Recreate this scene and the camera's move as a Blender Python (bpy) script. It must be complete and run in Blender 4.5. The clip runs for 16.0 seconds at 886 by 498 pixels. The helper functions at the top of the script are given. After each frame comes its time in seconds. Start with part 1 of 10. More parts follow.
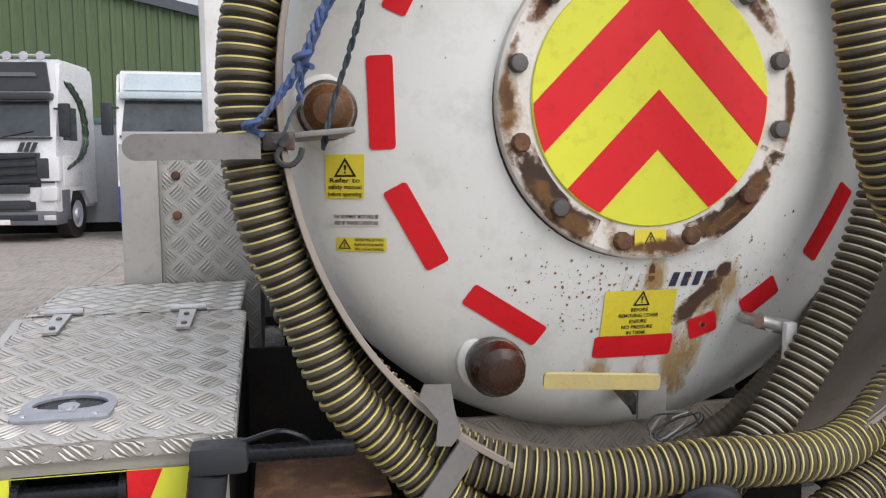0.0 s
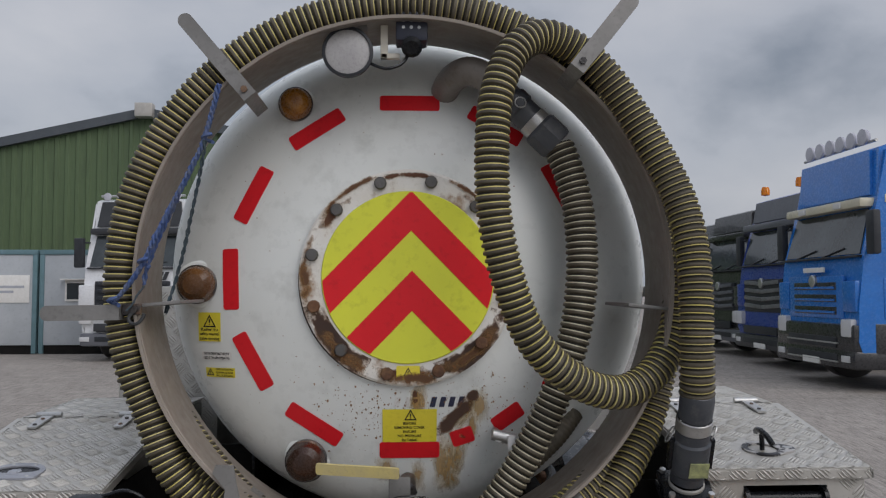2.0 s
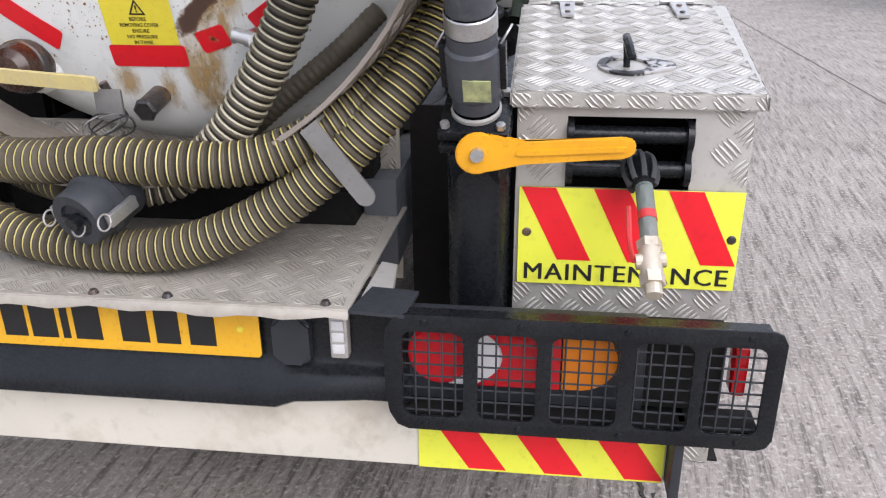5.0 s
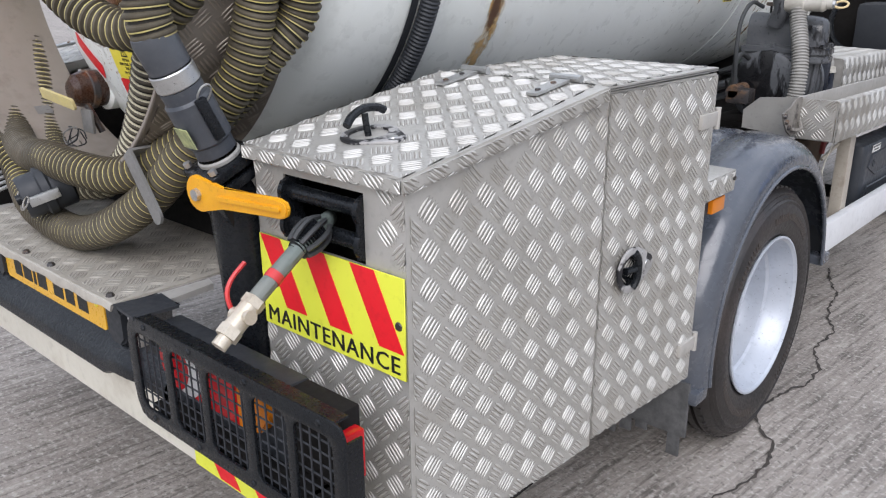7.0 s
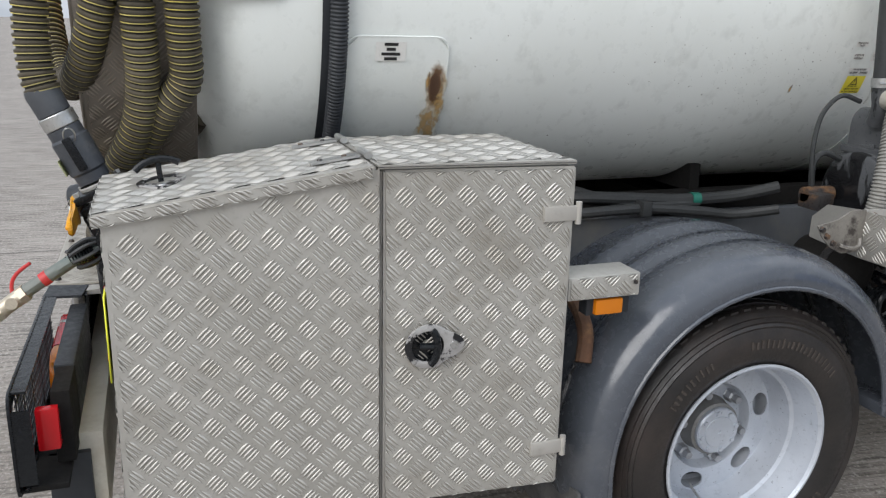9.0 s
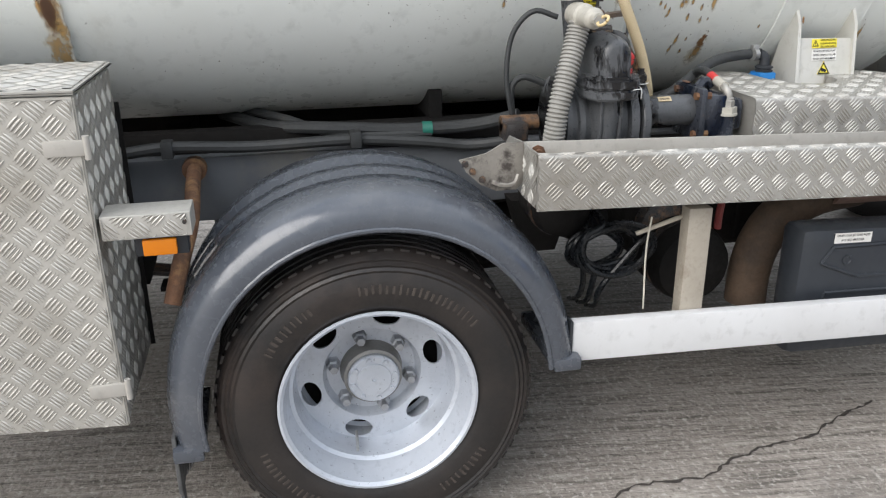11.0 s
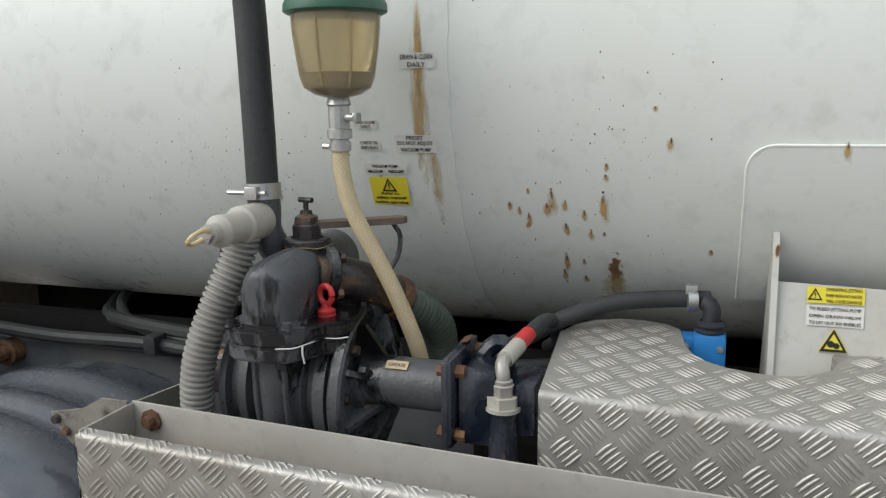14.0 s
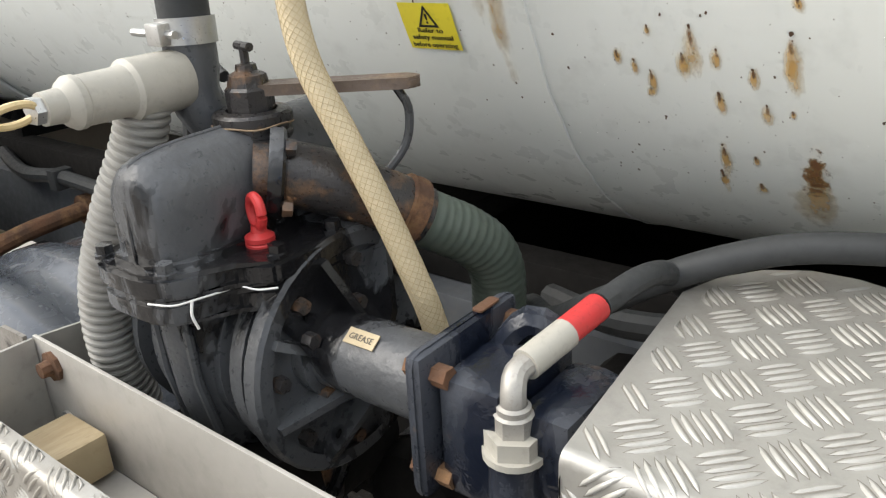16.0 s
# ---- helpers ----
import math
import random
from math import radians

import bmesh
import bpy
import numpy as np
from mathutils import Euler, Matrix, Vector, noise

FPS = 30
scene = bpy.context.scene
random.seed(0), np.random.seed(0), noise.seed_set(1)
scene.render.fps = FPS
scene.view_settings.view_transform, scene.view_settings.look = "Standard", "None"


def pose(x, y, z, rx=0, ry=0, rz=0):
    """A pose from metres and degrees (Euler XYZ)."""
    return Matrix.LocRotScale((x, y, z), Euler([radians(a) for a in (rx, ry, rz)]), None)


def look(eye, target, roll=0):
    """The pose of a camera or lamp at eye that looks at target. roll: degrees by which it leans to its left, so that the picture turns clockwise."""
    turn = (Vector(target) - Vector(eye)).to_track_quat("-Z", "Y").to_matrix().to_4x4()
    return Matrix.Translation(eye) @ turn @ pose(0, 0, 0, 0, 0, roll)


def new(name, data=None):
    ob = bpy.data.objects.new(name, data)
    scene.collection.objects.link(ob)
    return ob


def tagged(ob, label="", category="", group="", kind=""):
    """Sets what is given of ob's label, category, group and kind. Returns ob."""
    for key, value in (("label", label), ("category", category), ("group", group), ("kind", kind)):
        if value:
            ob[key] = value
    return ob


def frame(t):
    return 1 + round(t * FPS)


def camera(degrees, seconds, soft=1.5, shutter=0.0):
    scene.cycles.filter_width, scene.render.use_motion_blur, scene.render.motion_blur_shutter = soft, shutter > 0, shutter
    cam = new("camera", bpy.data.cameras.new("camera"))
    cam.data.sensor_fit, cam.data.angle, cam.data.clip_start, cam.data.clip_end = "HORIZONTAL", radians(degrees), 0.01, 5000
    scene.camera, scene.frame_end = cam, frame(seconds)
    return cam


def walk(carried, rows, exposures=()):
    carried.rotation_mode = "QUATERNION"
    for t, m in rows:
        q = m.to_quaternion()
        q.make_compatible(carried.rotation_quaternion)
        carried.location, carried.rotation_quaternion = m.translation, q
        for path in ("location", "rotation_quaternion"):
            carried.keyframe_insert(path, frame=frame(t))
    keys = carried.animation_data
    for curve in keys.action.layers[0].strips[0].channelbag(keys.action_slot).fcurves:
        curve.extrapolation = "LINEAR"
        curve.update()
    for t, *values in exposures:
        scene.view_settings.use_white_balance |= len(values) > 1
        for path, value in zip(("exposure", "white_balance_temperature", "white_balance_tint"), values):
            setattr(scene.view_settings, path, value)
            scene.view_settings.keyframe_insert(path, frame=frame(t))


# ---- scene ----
cam = camera(57.8, 16.0, soft=1.2)
PATH = [
    (0, (-0.618, -1.018, 1.441), (-0.211, 0.93, 1.234), -0.4),
    (0.5, (-0.436, -1.111, 1.493), (-0.13, 0.865, 1.483), -0.6),
    (1, (-0.285, -1.32, 1.524), (-0.094, 0.663, 1.701), -0.6),
    (1.5, (-0.173, -1.552, 1.556), (-0.01, 0.422, 1.834), -0.5),
    (2, (-0.022, -1.723, 1.512), (0.077, 0.272, 1.617), -0.1),
    (2.5, (0.01, -1.77, 1.449), (0.005, 0.223, 1.271), 0.3),
    (3, (-0.046, -1.735, 1.404), (-0.124, 0.224, 1.007), 0.2),
    (3.5, (-0.039, -1.614, 1.392), (-0.163, 0.288, 0.787), -0.6),
    (4, (0.188, -1.505, 1.378), (0.071, 0.365, 0.68), -0.6),
    (4.5, (0.453, -1.353, 1.357), (0.317, 0.504, 0.625), -0.6),
    (5, (0.717, -1.153, 1.362), (0.488, 0.677, 0.589), -0.5),
    (5.2, (0.837, -1.104, 1.354), (0.544, 0.708, 0.56), -0.4),
    (7.3, (1.953, -0.558, 1.401), (0.544, 0.731, 0.809), -0.4),
    (7.5, (2.019, -0.455, 1.418), (0.524, 0.765, 0.891), -0.1),
    (8, (2.217, -0.199, 1.459), (0.534, 0.815, 1.084), -0.1),
    (8.2, (2.306, -0.116, 1.473), (0.57, 0.817, 1.133), 0.2),
    (10.3, (2.734, 0.932, 1.381), (0.95, 1.226, 0.526), -0.3),
    (10.5, (2.742, 1.071, 1.382), (0.954, 1.4, 0.55), -0.3),
    (11, (2.768, 1.43, 1.442), (0.937, 1.801, 0.726), -0.6),
    (11.5, (2.809, 1.755, 1.493), (0.932, 2.111, 0.903), -0.3),
    (12, (2.719, 2.037, 1.473), (0.799, 2.312, 0.983), 0.0),
    (12.5, (2.584, 2.278, 1.467), (0.639, 2.426, 1.027), 0.6),
    (13, (2.434, 2.505, 1.448), (0.475, 2.444, 1.049), 0.5),
    (13.5, (2.199, 2.68, 1.454), (0.264, 2.348, 1.075), -0.1),
    (14, (1.958, 2.857, 1.46), (0.096, 2.225, 1.095), -0.7),
    (14.5, (1.732, 2.952, 1.436), (-0.025, 2.064, 1.081), -1.1),
    (15, (1.51, 2.926, 1.447), (-0.127, 1.857, 1.03), -1.5),
    (15.5, (1.375, 2.925, 1.414), (-0.126, 1.709, 0.895), -2.0),
    (16, (1.313, 2.869, 1.409), (-0.135, 1.722, 0.645), -3.2),
]
EXPOSURES = [(0, 0.47, 6615, 15), (0.5, 0.45, 6500, 14.5), (1.0, 0.45, 6425, 14.5), (1.5, 0.05, 6350, 14), (2.0, -0.32, 6410, 14), (2.5, 0.32, 6475, 18), (3.0, 0.58, 6600, 17.5), (3.5, 0.73, 6750, 17.5), (4.0, 0.80, 6600, 19), (5, 0.88, 6320, 18), (7.5, 0.5, 6220, 12.5),
             (8.2, 0.35, 6400, 9.5), (10.5, 0.70, 6450, 12.5), (11, 0.8, 6580, 10.5), (12, 0.55, 6600, 10.5), (13, 0.35, 6600, 10.5), (14, 0.32, 6650, 8.5), (14.5, 0.48, 6700, 8.5), (15, 0.82, 6750, 8.6), (15.5, 0.95, 6830, 9.5), (16, 1.1, 6910, 10)]
walk(cam, [(t, look(eye, target, roll)) for t, eye, target, roll in PATH], EXPOSURES)

# ---- world, sun and exposure ----
world = bpy.data.worlds.new("overcast_sky")
scene.world = world
world.use_nodes = True
wt = world.node_tree
wt.nodes.clear()


def wn(kind, **kw):
    n = wt.nodes.new(kind)
    for k, v in kw.items():
        n.inputs[k].default_value = v
    return n


w_out = wt.nodes.new("ShaderNodeOutputWorld")
w_bg = wn("ShaderNodeBackground", Strength=1.0)
w_sky = wt.nodes.new("ShaderNodeTexSky")
w_sky.sky_type, w_sky.sun_disc = "NISHITA", False
w_sky.sun_elevation, w_sky.sun_rotation = radians(38), radians(143)
w_sky.air_density, w_sky.dust_density = 1.6, 2.5
w_dim = wt.nodes.new("ShaderNodeVectorMath")
w_dim.operation = "SCALE"
w_dim.inputs["Scale"].default_value = 0.10
w_tc = wt.nodes.new("ShaderNodeTexCoord")
w_map = wt.nodes.new("ShaderNodeMapping")
w_map.inputs["Scale"].default_value = (1.0, 1.0, 1.7)
w_map.inputs["Location"].default_value = (0.8, 0.45, 0.3)
w_n1 = wn("ShaderNodeTexNoise", Scale=3.1, Detail=9.0, Roughness=0.50, Distortion=0.15)
w_r1 = wt.nodes.new("ShaderNodeValToRGB")
for el, pos, col in zip((w_r1.color_ramp.elements[0], w_r1.color_ramp.elements[1], w_r1.color_ramp.elements.new(0.5)),
                        (0.36, 0.64, 0.5), ((0.34, 0.39, 0.46, 1), (1.35, 1.36, 1.38, 1), (0.60, 0.645, 0.71, 1))):
    el.position, el.color = pos, col
w_mix = wt.nodes.new("ShaderNodeMix")
w_mix.data_type = "RGBA"
w_mix.inputs["Factor"].default_value = 0.86
w_sep = wt.nodes.new("ShaderNodeSeparateXYZ")
w_up = wn("ShaderNodeMapRange")
w_up.inputs["From Min"].default_value, w_up.inputs["From Max"].default_value = 0.34, 0.75
w_up.inputs["To Min"].default_value, w_up.inputs["To Max"].default_value = 0.90, 1.62
w_gain = wt.nodes.new("ShaderNodeVectorMath")
w_gain.operation = "SCALE"
wl = wt.links.new
wl(w_tc.outputs["Generated"], w_map.inputs["Vector"])
wl(w_map.outputs["Vector"], w_n1.inputs["Vector"])
wl(w_n1.outputs["Fac"], w_r1.inputs["Fac"])
wl(w_sky.outputs["Color"], w_dim.inputs[0])
wl(w_dim.outputs["Vector"], w_mix.inputs["A"])
wl(w_r1.outputs["Color"], w_mix.inputs["B"])
wl(w_tc.outputs["Generated"], w_sep.inputs["Vector"])
wl(w_sep.outputs["Z"], w_up.inputs["Value"])
wl(w_mix.outputs["Result"], w_gain.inputs[0])
wl(w_up.outputs["Result"], w_gain.inputs["Scale"])
wl(w_gain.outputs["Vector"], w_bg.inputs["Color"])
wl(w_bg.outputs["Background"], w_out.inputs["Surface"])

sun = new("sun", bpy.data.lights.new("sun", "SUN"))
sun.data.energy, sun.data.angle, sun.data.color = 1.65, radians(50), (1.0, 0.985, 0.965)
sun.matrix_world = look((7, -8, 9), (0, 1.2, 0))


# ---- materials ----
def surf(name, base, vary=None, scale=6.0, rough=0.6, metal=0.0, bump=0.0, bscale=60.0, stain=None, stain_at=(0.55, 0.75), stain_scale=3.0,
         rvary=0.12, coat=0.0, stretch=(1, 1, 1), random_tint=0.0, gloss=0.5):
    """A surface with grain, patches of a second colour, stains and a fine relief."""
    m = bpy.data.materials.new(name)
    m.use_nodes = True
    nt = m.node_tree
    b = nt.nodes["Principled BSDF"]
    tc = nt.nodes.new("ShaderNodeTexCoord")
    mp = nt.nodes.new("ShaderNodeMapping")
    mp.inputs["Scale"].default_value = stretch
    nt.links.new(tc.outputs["Object"], mp.inputs["Vector"])

    def noise_tex(s, d=6.0, r=0.6):
        n = nt.nodes.new("ShaderNodeTexNoise")
        n.inputs["Scale"].default_value, n.inputs["Detail"].default_value, n.inputs["Roughness"].default_value = s, d, r
        nt.links.new(mp.outputs["Vector"], n.inputs["Vector"])
        return n.outputs["Fac"]

    def ramp(f, lo, hi):
        r = nt.nodes.new("ShaderNodeMapRange")
        r.inputs["From Min"].default_value, r.inputs["From Max"].default_value = lo, hi
        nt.links.new(f, r.inputs["Value"])
        return r.outputs["Result"]

    def mixed(f, a, c):
        x = nt.nodes.new("ShaderNodeMix")
        x.data_type = "RGBA"
        nt.links.new(f, x.inputs["Factor"])
        for s, v in (("A", a), ("B", c)):
            if isinstance(v, tuple):
                x.inputs[s].default_value = (*v, 1)
            else:
                nt.links.new(v, x.inputs[s])
        return x.outputs["Result"]

    vary = vary or tuple(c * 0.8 for c in base)
    col = mixed(ramp(noise_tex(scale), 0.35, 0.68), base, vary)
    fine = ramp(noise_tex(scale * 14, 3.0), 0.3, 0.7)
    col = mixed(ramp(noise_tex(scale * 9, 4.0), 0.55, 0.8), col, tuple(c * 0.86 for c in vary))
    if stain:
        col = mixed(ramp(noise_tex(stain_scale, 9.0, 0.68), *stain_at), col, stain)
    if random_tint:
        oi = nt.nodes.new("ShaderNodeObjectInfo")
        hv = nt.nodes.new("ShaderNodeHueSaturation")
        nt.links.new(ramp(oi.outputs["Random"], 0, 1), hv.inputs["Value"])
        r = hv.inputs["Value"].links[0].from_node
        r.inputs["To Min"].default_value, r.inputs["To Max"].default_value = 1 - random_tint, 1 + random_tint
        nt.links.new(col, hv.inputs["Color"])
        col = hv.outputs["Color"]
    nt.links.new(col, b.inputs["Base Color"])
    b.inputs["Metallic"].default_value = metal
    b.inputs["Coat Weight"].default_value = coat
    b.inputs["Specular IOR Level"].default_value = gloss
    rr = nt.nodes.new("ShaderNodeMapRange")
    rr.inputs["To Min"].default_value, rr.inputs["To Max"].default_value = max(0.04, rough - rvary), min(1, rough + rvary)
    nt.links.new(fine, rr.inputs["Value"])
    nt.links.new(rr.outputs["Result"], b.inputs["Roughness"])
    if bump:
        bp = nt.nodes.new("ShaderNodeBump")
        bp.inputs["Strength"].default_value, bp.inputs["Distance"].default_value = bump, 0.004
        nt.links.new(noise_tex(bscale, 5.0), bp.inputs["Height"])
        nt.links.new(bp.outputs["Normal"], b.inputs["Normal"])
    return m


def film(name, dark, light, cut=(0.42, 0.62), scale=9.0, stretch=(1, 1, 1), rough=0.8, edge=1.0, amount=1.0, detail=8):
    """A worn stain on a thin sheet whose UVs run 0 to 1: it thins out towards its edge and breaks up with a noise."""
    m = bpy.data.materials.new(name)
    m.use_nodes = True
    nt = m.node_tree
    b = nt.nodes["Principled BSDF"]
    out = nt.nodes["Material Output"]
    tc = nt.nodes.new("ShaderNodeTexCoord")
    mp = nt.nodes.new("ShaderNodeMapping")
    mp.inputs["Scale"].default_value = stretch
    n = nt.nodes.new("ShaderNodeTexNoise")
    n.inputs["Scale"].default_value, n.inputs["Detail"].default_value, n.inputs["Roughness"].default_value = scale, detail, 0.65
    nt.links.new(tc.outputs["Object"], mp.inputs["Vector"])
    nt.links.new(mp.outputs["Vector"], n.inputs["Vector"])
    sub = nt.nodes.new("ShaderNodeVectorMath")
    sub.operation = "SUBTRACT"
    sub.inputs[1].default_value = (0.5, 0.5, 0)
    ln = nt.nodes.new("ShaderNodeVectorMath")
    ln.operation = "LENGTH"
    nt.links.new(tc.outputs["UV"], sub.inputs[0])
    nt.links.new(sub.outputs["Vector"], ln.inputs[0])
    fall = nt.nodes.new("ShaderNodeMapRange")
    fall.inputs["From Min"].default_value, fall.inputs["From Max"].default_value = 0.5, 0.1
    fall.inputs["To Min"].default_value, fall.inputs["To Max"].default_value = -0.35 * edge, 0.12
    nt.links.new(ln.outputs["Value"], fall.inputs["Value"])
    add = nt.nodes.new("ShaderNodeMath")
    nt.links.new(n.outputs["Fac"], add.inputs[0])
    nt.links.new(fall.outputs["Result"], add.inputs[1])
    al = nt.nodes.new("ShaderNodeMapRange")
    al.inputs["From Min"].default_value, al.inputs["From Max"].default_value = cut
    al.inputs["To Max"].default_value = amount
    nt.links.new(add.outputs["Value"], al.inputs["Value"])
    mx = nt.nodes.new("ShaderNodeMix")
    mx.data_type = "RGBA"
    mx.inputs["A"].default_value, mx.inputs["B"].default_value = (*light, 1), (*dark, 1)
    nt.links.new(al.outputs["Result"], mx.inputs["Factor"])
    nt.links.new(mx.outputs["Result"], b.inputs["Base Color"])
    b.inputs["Roughness"].default_value = rough
    tr = nt.nodes.new("ShaderNodeBsdfTransparent")
    ms = nt.nodes.new("ShaderNodeMixShader")
    nt.links.new(al.outputs["Result"], ms.inputs["Fac"])
    nt.links.new(tr.outputs["BSDF"], ms.inputs[1])
    nt.links.new(b.outputs["BSDF"], ms.inputs[2])
    nt.links.new(ms.outputs["Shader"], out.inputs["Surface"])
    return m


def clear(name, color, rough=0.05, trans=1.0, ior=1.46):
    m = bpy.data.materials.new(name)
    m.use_nodes = True
    b = m.node_tree.nodes["Principled BSDF"]
    b.inputs["Base Color"].default_value = (*color, 1)
    b.inputs["Roughness"].default_value, b.inputs["Transmission Weight"].default_value, b.inputs["IOR"].default_value = rough, trans, ior
    return m


TANK = surf("tank_paint", (0.755, 0.778, 0.752), (0.705, 0.725, 0.69), 1.6, 0.34, bump=0.10, bscale=55, stain=(0.60, 0.585, 0.51), stain_at=(0.60, 1.05), stain_scale=1.3, gloss=0.32)
DISH = TANK
WHITE = surf("white_paint", (0.74, 0.74, 0.72), (0.64, 0.63, 0.60), 3, 0.4, stain=(0.42, 0.36, 0.28), stain_at=(0.66, 0.85))
CREAM = surf("cream_paint", (0.64, 0.605, 0.515), (0.56, 0.53, 0.45), 3, 0.45, stain=(0.36, 0.30, 0.22), stain_at=(0.54, 0.86), stain_scale=5, bump=0.12)
ALU = surf("checker_aluminium", (0.50, 0.485, 0.45), (0.42, 0.405, 0.37), 5, 0.46, metal=0.50, bump=0.10, bscale=90, stain=(0.36, 0.33, 0.285), stain_at=(0.54, 0.8))
TREAD = surf("worn_tread", (0.58, 0.565, 0.525), (0.48, 0.465, 0.43), 6, 0.50, metal=0.42, bump=0.10, bscale=120, stain=(0.34, 0.31, 0.26), stain_at=(0.52, 0.76))
ALU_WORN = surf("worn_checker_aluminium", (0.425, 0.412, 0.382), (0.35, 0.338, 0.31), 5, 0.45, metal=0.50, bump=0.12, bscale=90, stain=(0.27, 0.245, 0.21), stain_at=(0.50, 0.76))
TREAD_WORN = surf("dull_worn_tread", (0.51, 0.497, 0.462), (0.42, 0.408, 0.378), 6, 0.48, metal=0.42, bump=0.10, bscale=120, stain=(0.28, 0.255, 0.215), stain_at=(0.50, 0.74))
# Dark rims round tread bars: grime plus the bars' shade, in one colour.
GRIME_SHADE = surf("grime_and_shade_round_tread", (0.20, 0.185, 0.16), (0.32, 0.30, 0.265), 14, 0.6, metal=0.2)
ALU_DULL = surf("dull_aluminium", (0.48, 0.46, 0.425), (0.39, 0.37, 0.335), 4, 0.5, metal=0.3, bump=0.05, stain=(0.30, 0.27, 0.22), stain_at=(0.6, 0.9))
DECK = surf("worn_deck_plate", (0.52, 0.485, 0.42), (0.42, 0.385, 0.33), 4, 0.45, metal=0.35, bump=0.1, bscale=50, stain=(0.25, 0.22, 0.18), stain_at=(0.52, 0.78))
STEEL = surf("zinc_steel", (0.56, 0.56, 0.55), (0.42, 0.42, 0.41), 20, 0.38, metal=0.85, stain=(0.30, 0.25, 0.2), stain_at=(0.65, 0.9), stain_scale=14)
DULL_ZINC = surf("dull_zinc_fitting", (0.40, 0.385, 0.355), (0.30, 0.285, 0.26), 24, 0.5, metal=0.45, stain=(0.17, 0.14, 0.11), stain_at=(0.52, 0.70), stain_scale=22)
GREYBAR = surf("grey_steel_bar", (0.235, 0.23, 0.22), (0.185, 0.18, 0.17), 9, 0.5, metal=0.35, stain=(0.20, 0.165, 0.13), stain_at=(0.62, 0.85), stain_scale=8)
RING = surf("bare_ring_sheet", (0.30, 0.262, 0.222), (0.24, 0.208, 0.176), 2.2, 0.5, metal=0.25, bump=0.03)
# Near-black hose grooves: the shade between ribs put into the colour.
HOSE_G = surf("hose_groove_shade", (0.014, 0.013, 0.010), (0.024, 0.021, 0.016), 9, 0.8)
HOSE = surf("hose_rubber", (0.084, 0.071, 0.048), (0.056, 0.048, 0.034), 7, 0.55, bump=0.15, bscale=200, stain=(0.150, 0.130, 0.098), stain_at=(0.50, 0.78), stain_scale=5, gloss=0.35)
HOSE_Y = surf("hose_yellow_helix", (0.60, 0.50, 0.12), (0.56, 0.50, 0.26), 3, 0.6, stain=(0.20, 0.17, 0.11), stain_at=(0.50, 0.70), stain_scale=4)
HOSE_P = surf("hose_pale_helix", (0.60, 0.56, 0.42), (0.48, 0.44, 0.30), 4, 0.6, stain=(0.20, 0.175, 0.13), stain_at=(0.52, 0.72), stain_scale=4)
BLACK = surf("black_paint", (0.006, 0.007, 0.009), (0.011, 0.0125, 0.014), 8, 0.28, bump=0.45, bscale=14, stain=(0.036, 0.034, 0.031), stain_at=(0.66, 0.95), gloss=0.3)
PLASTIC = surf("black_plastic", (0.022, 0.0245, 0.029), (0.036, 0.039, 0.044), 5, 0.5, bump=0.06, stain=(0.075, 0.072, 0.068), stain_at=(0.62, 0.95), gloss=0.35)
COUPLING = surf("scuffed_coupling", (0.040, 0.045, 0.055), (0.075, 0.080, 0.088), 9, 0.45, bump=0.12, bscale=60, stain=(0.15, 0.145, 0.135), stain_at=(0.58, 0.8), stain_scale=12)
# Black undersides and insides, taken darker still: deep shade put into the colour.
DARK = surf("dark_shaded_part", (0.008, 0.0077, 0.0075), (0.014, 0.0125, 0.0115), 5, 0.9, stain=(0.034, 0.027, 0.021), stain_at=(0.62, 0.9), gloss=0.2)
GUARD = surf("mudguard_plastic", (0.050, 0.057, 0.070), (0.070, 0.078, 0.093), 3, 0.24, bump=0.04, stain=(0.105, 0.11, 0.12), stain_at=(0.60, 0.80), stain_scale=3.2, coat=0.45)
TYRE = surf("tyre_rubber", (0.012, 0.0112, 0.011), (0.026, 0.0215, 0.0195), 7, 0.44, bump=0.28, bscale=50, stain=(0.050, 0.036, 0.030), stain_at=(0.54, 0.80), gloss=0.5)
RIM = surf("silver_rim", (0.52, 0.55, 0.60), (0.42, 0.45, 0.50), 6, 0.38, metal=0.3, stain=(0.22, 0.215, 0.21), stain_at=(0.60, 0.88))
YELLOW = surf("reflective_yellow", (0.72, 0.74, 0.06), (0.66, 0.68, 0.06), 5, 0.4, stain=(0.46, 0.45, 0.12), stain_at=(0.70, 0.95), gloss=0.3)
RED = surf("reflective_red", (0.72, 0.016, 0.024), (0.66, 0.015, 0.022), 5, 0.4, stain=(0.36, 0.03, 0.03), stain_at=(0.72, 0.95), gloss=0.3)
STICKER = surf("sticker_yellow", (0.80, 0.68, 0.05), (0.74, 0.62, 0.05), 12, 0.4)
STICKER_W = surf("sticker_white", (0.74, 0.73, 0.70), (0.66, 0.65, 0.61), 12, 0.4)
INK = surf("black_ink", (0.012, 0.012, 0.012), None, 30, 0.5)
INK_BLUE = surf("navy_ink", (0.02, 0.024, 0.06), (0.04, 0.045, 0.08), 30, 0.5)
PLATE_Y = surf("plate_yellow", (0.78, 0.42, 0.012), (0.72, 0.38, 0.012), 9, 0.35, stain=(0.30, 0.18, 0.04), stain_at=(0.7, 0.9), coat=0.3)
LEVER = surf("lever_yellow", (0.76, 0.36, 0.008), (0.66, 0.30, 0.008), 14, 0.4, stain=(0.30, 0.16, 0.05), stain_at=(0.68, 0.85), stain_scale=18)
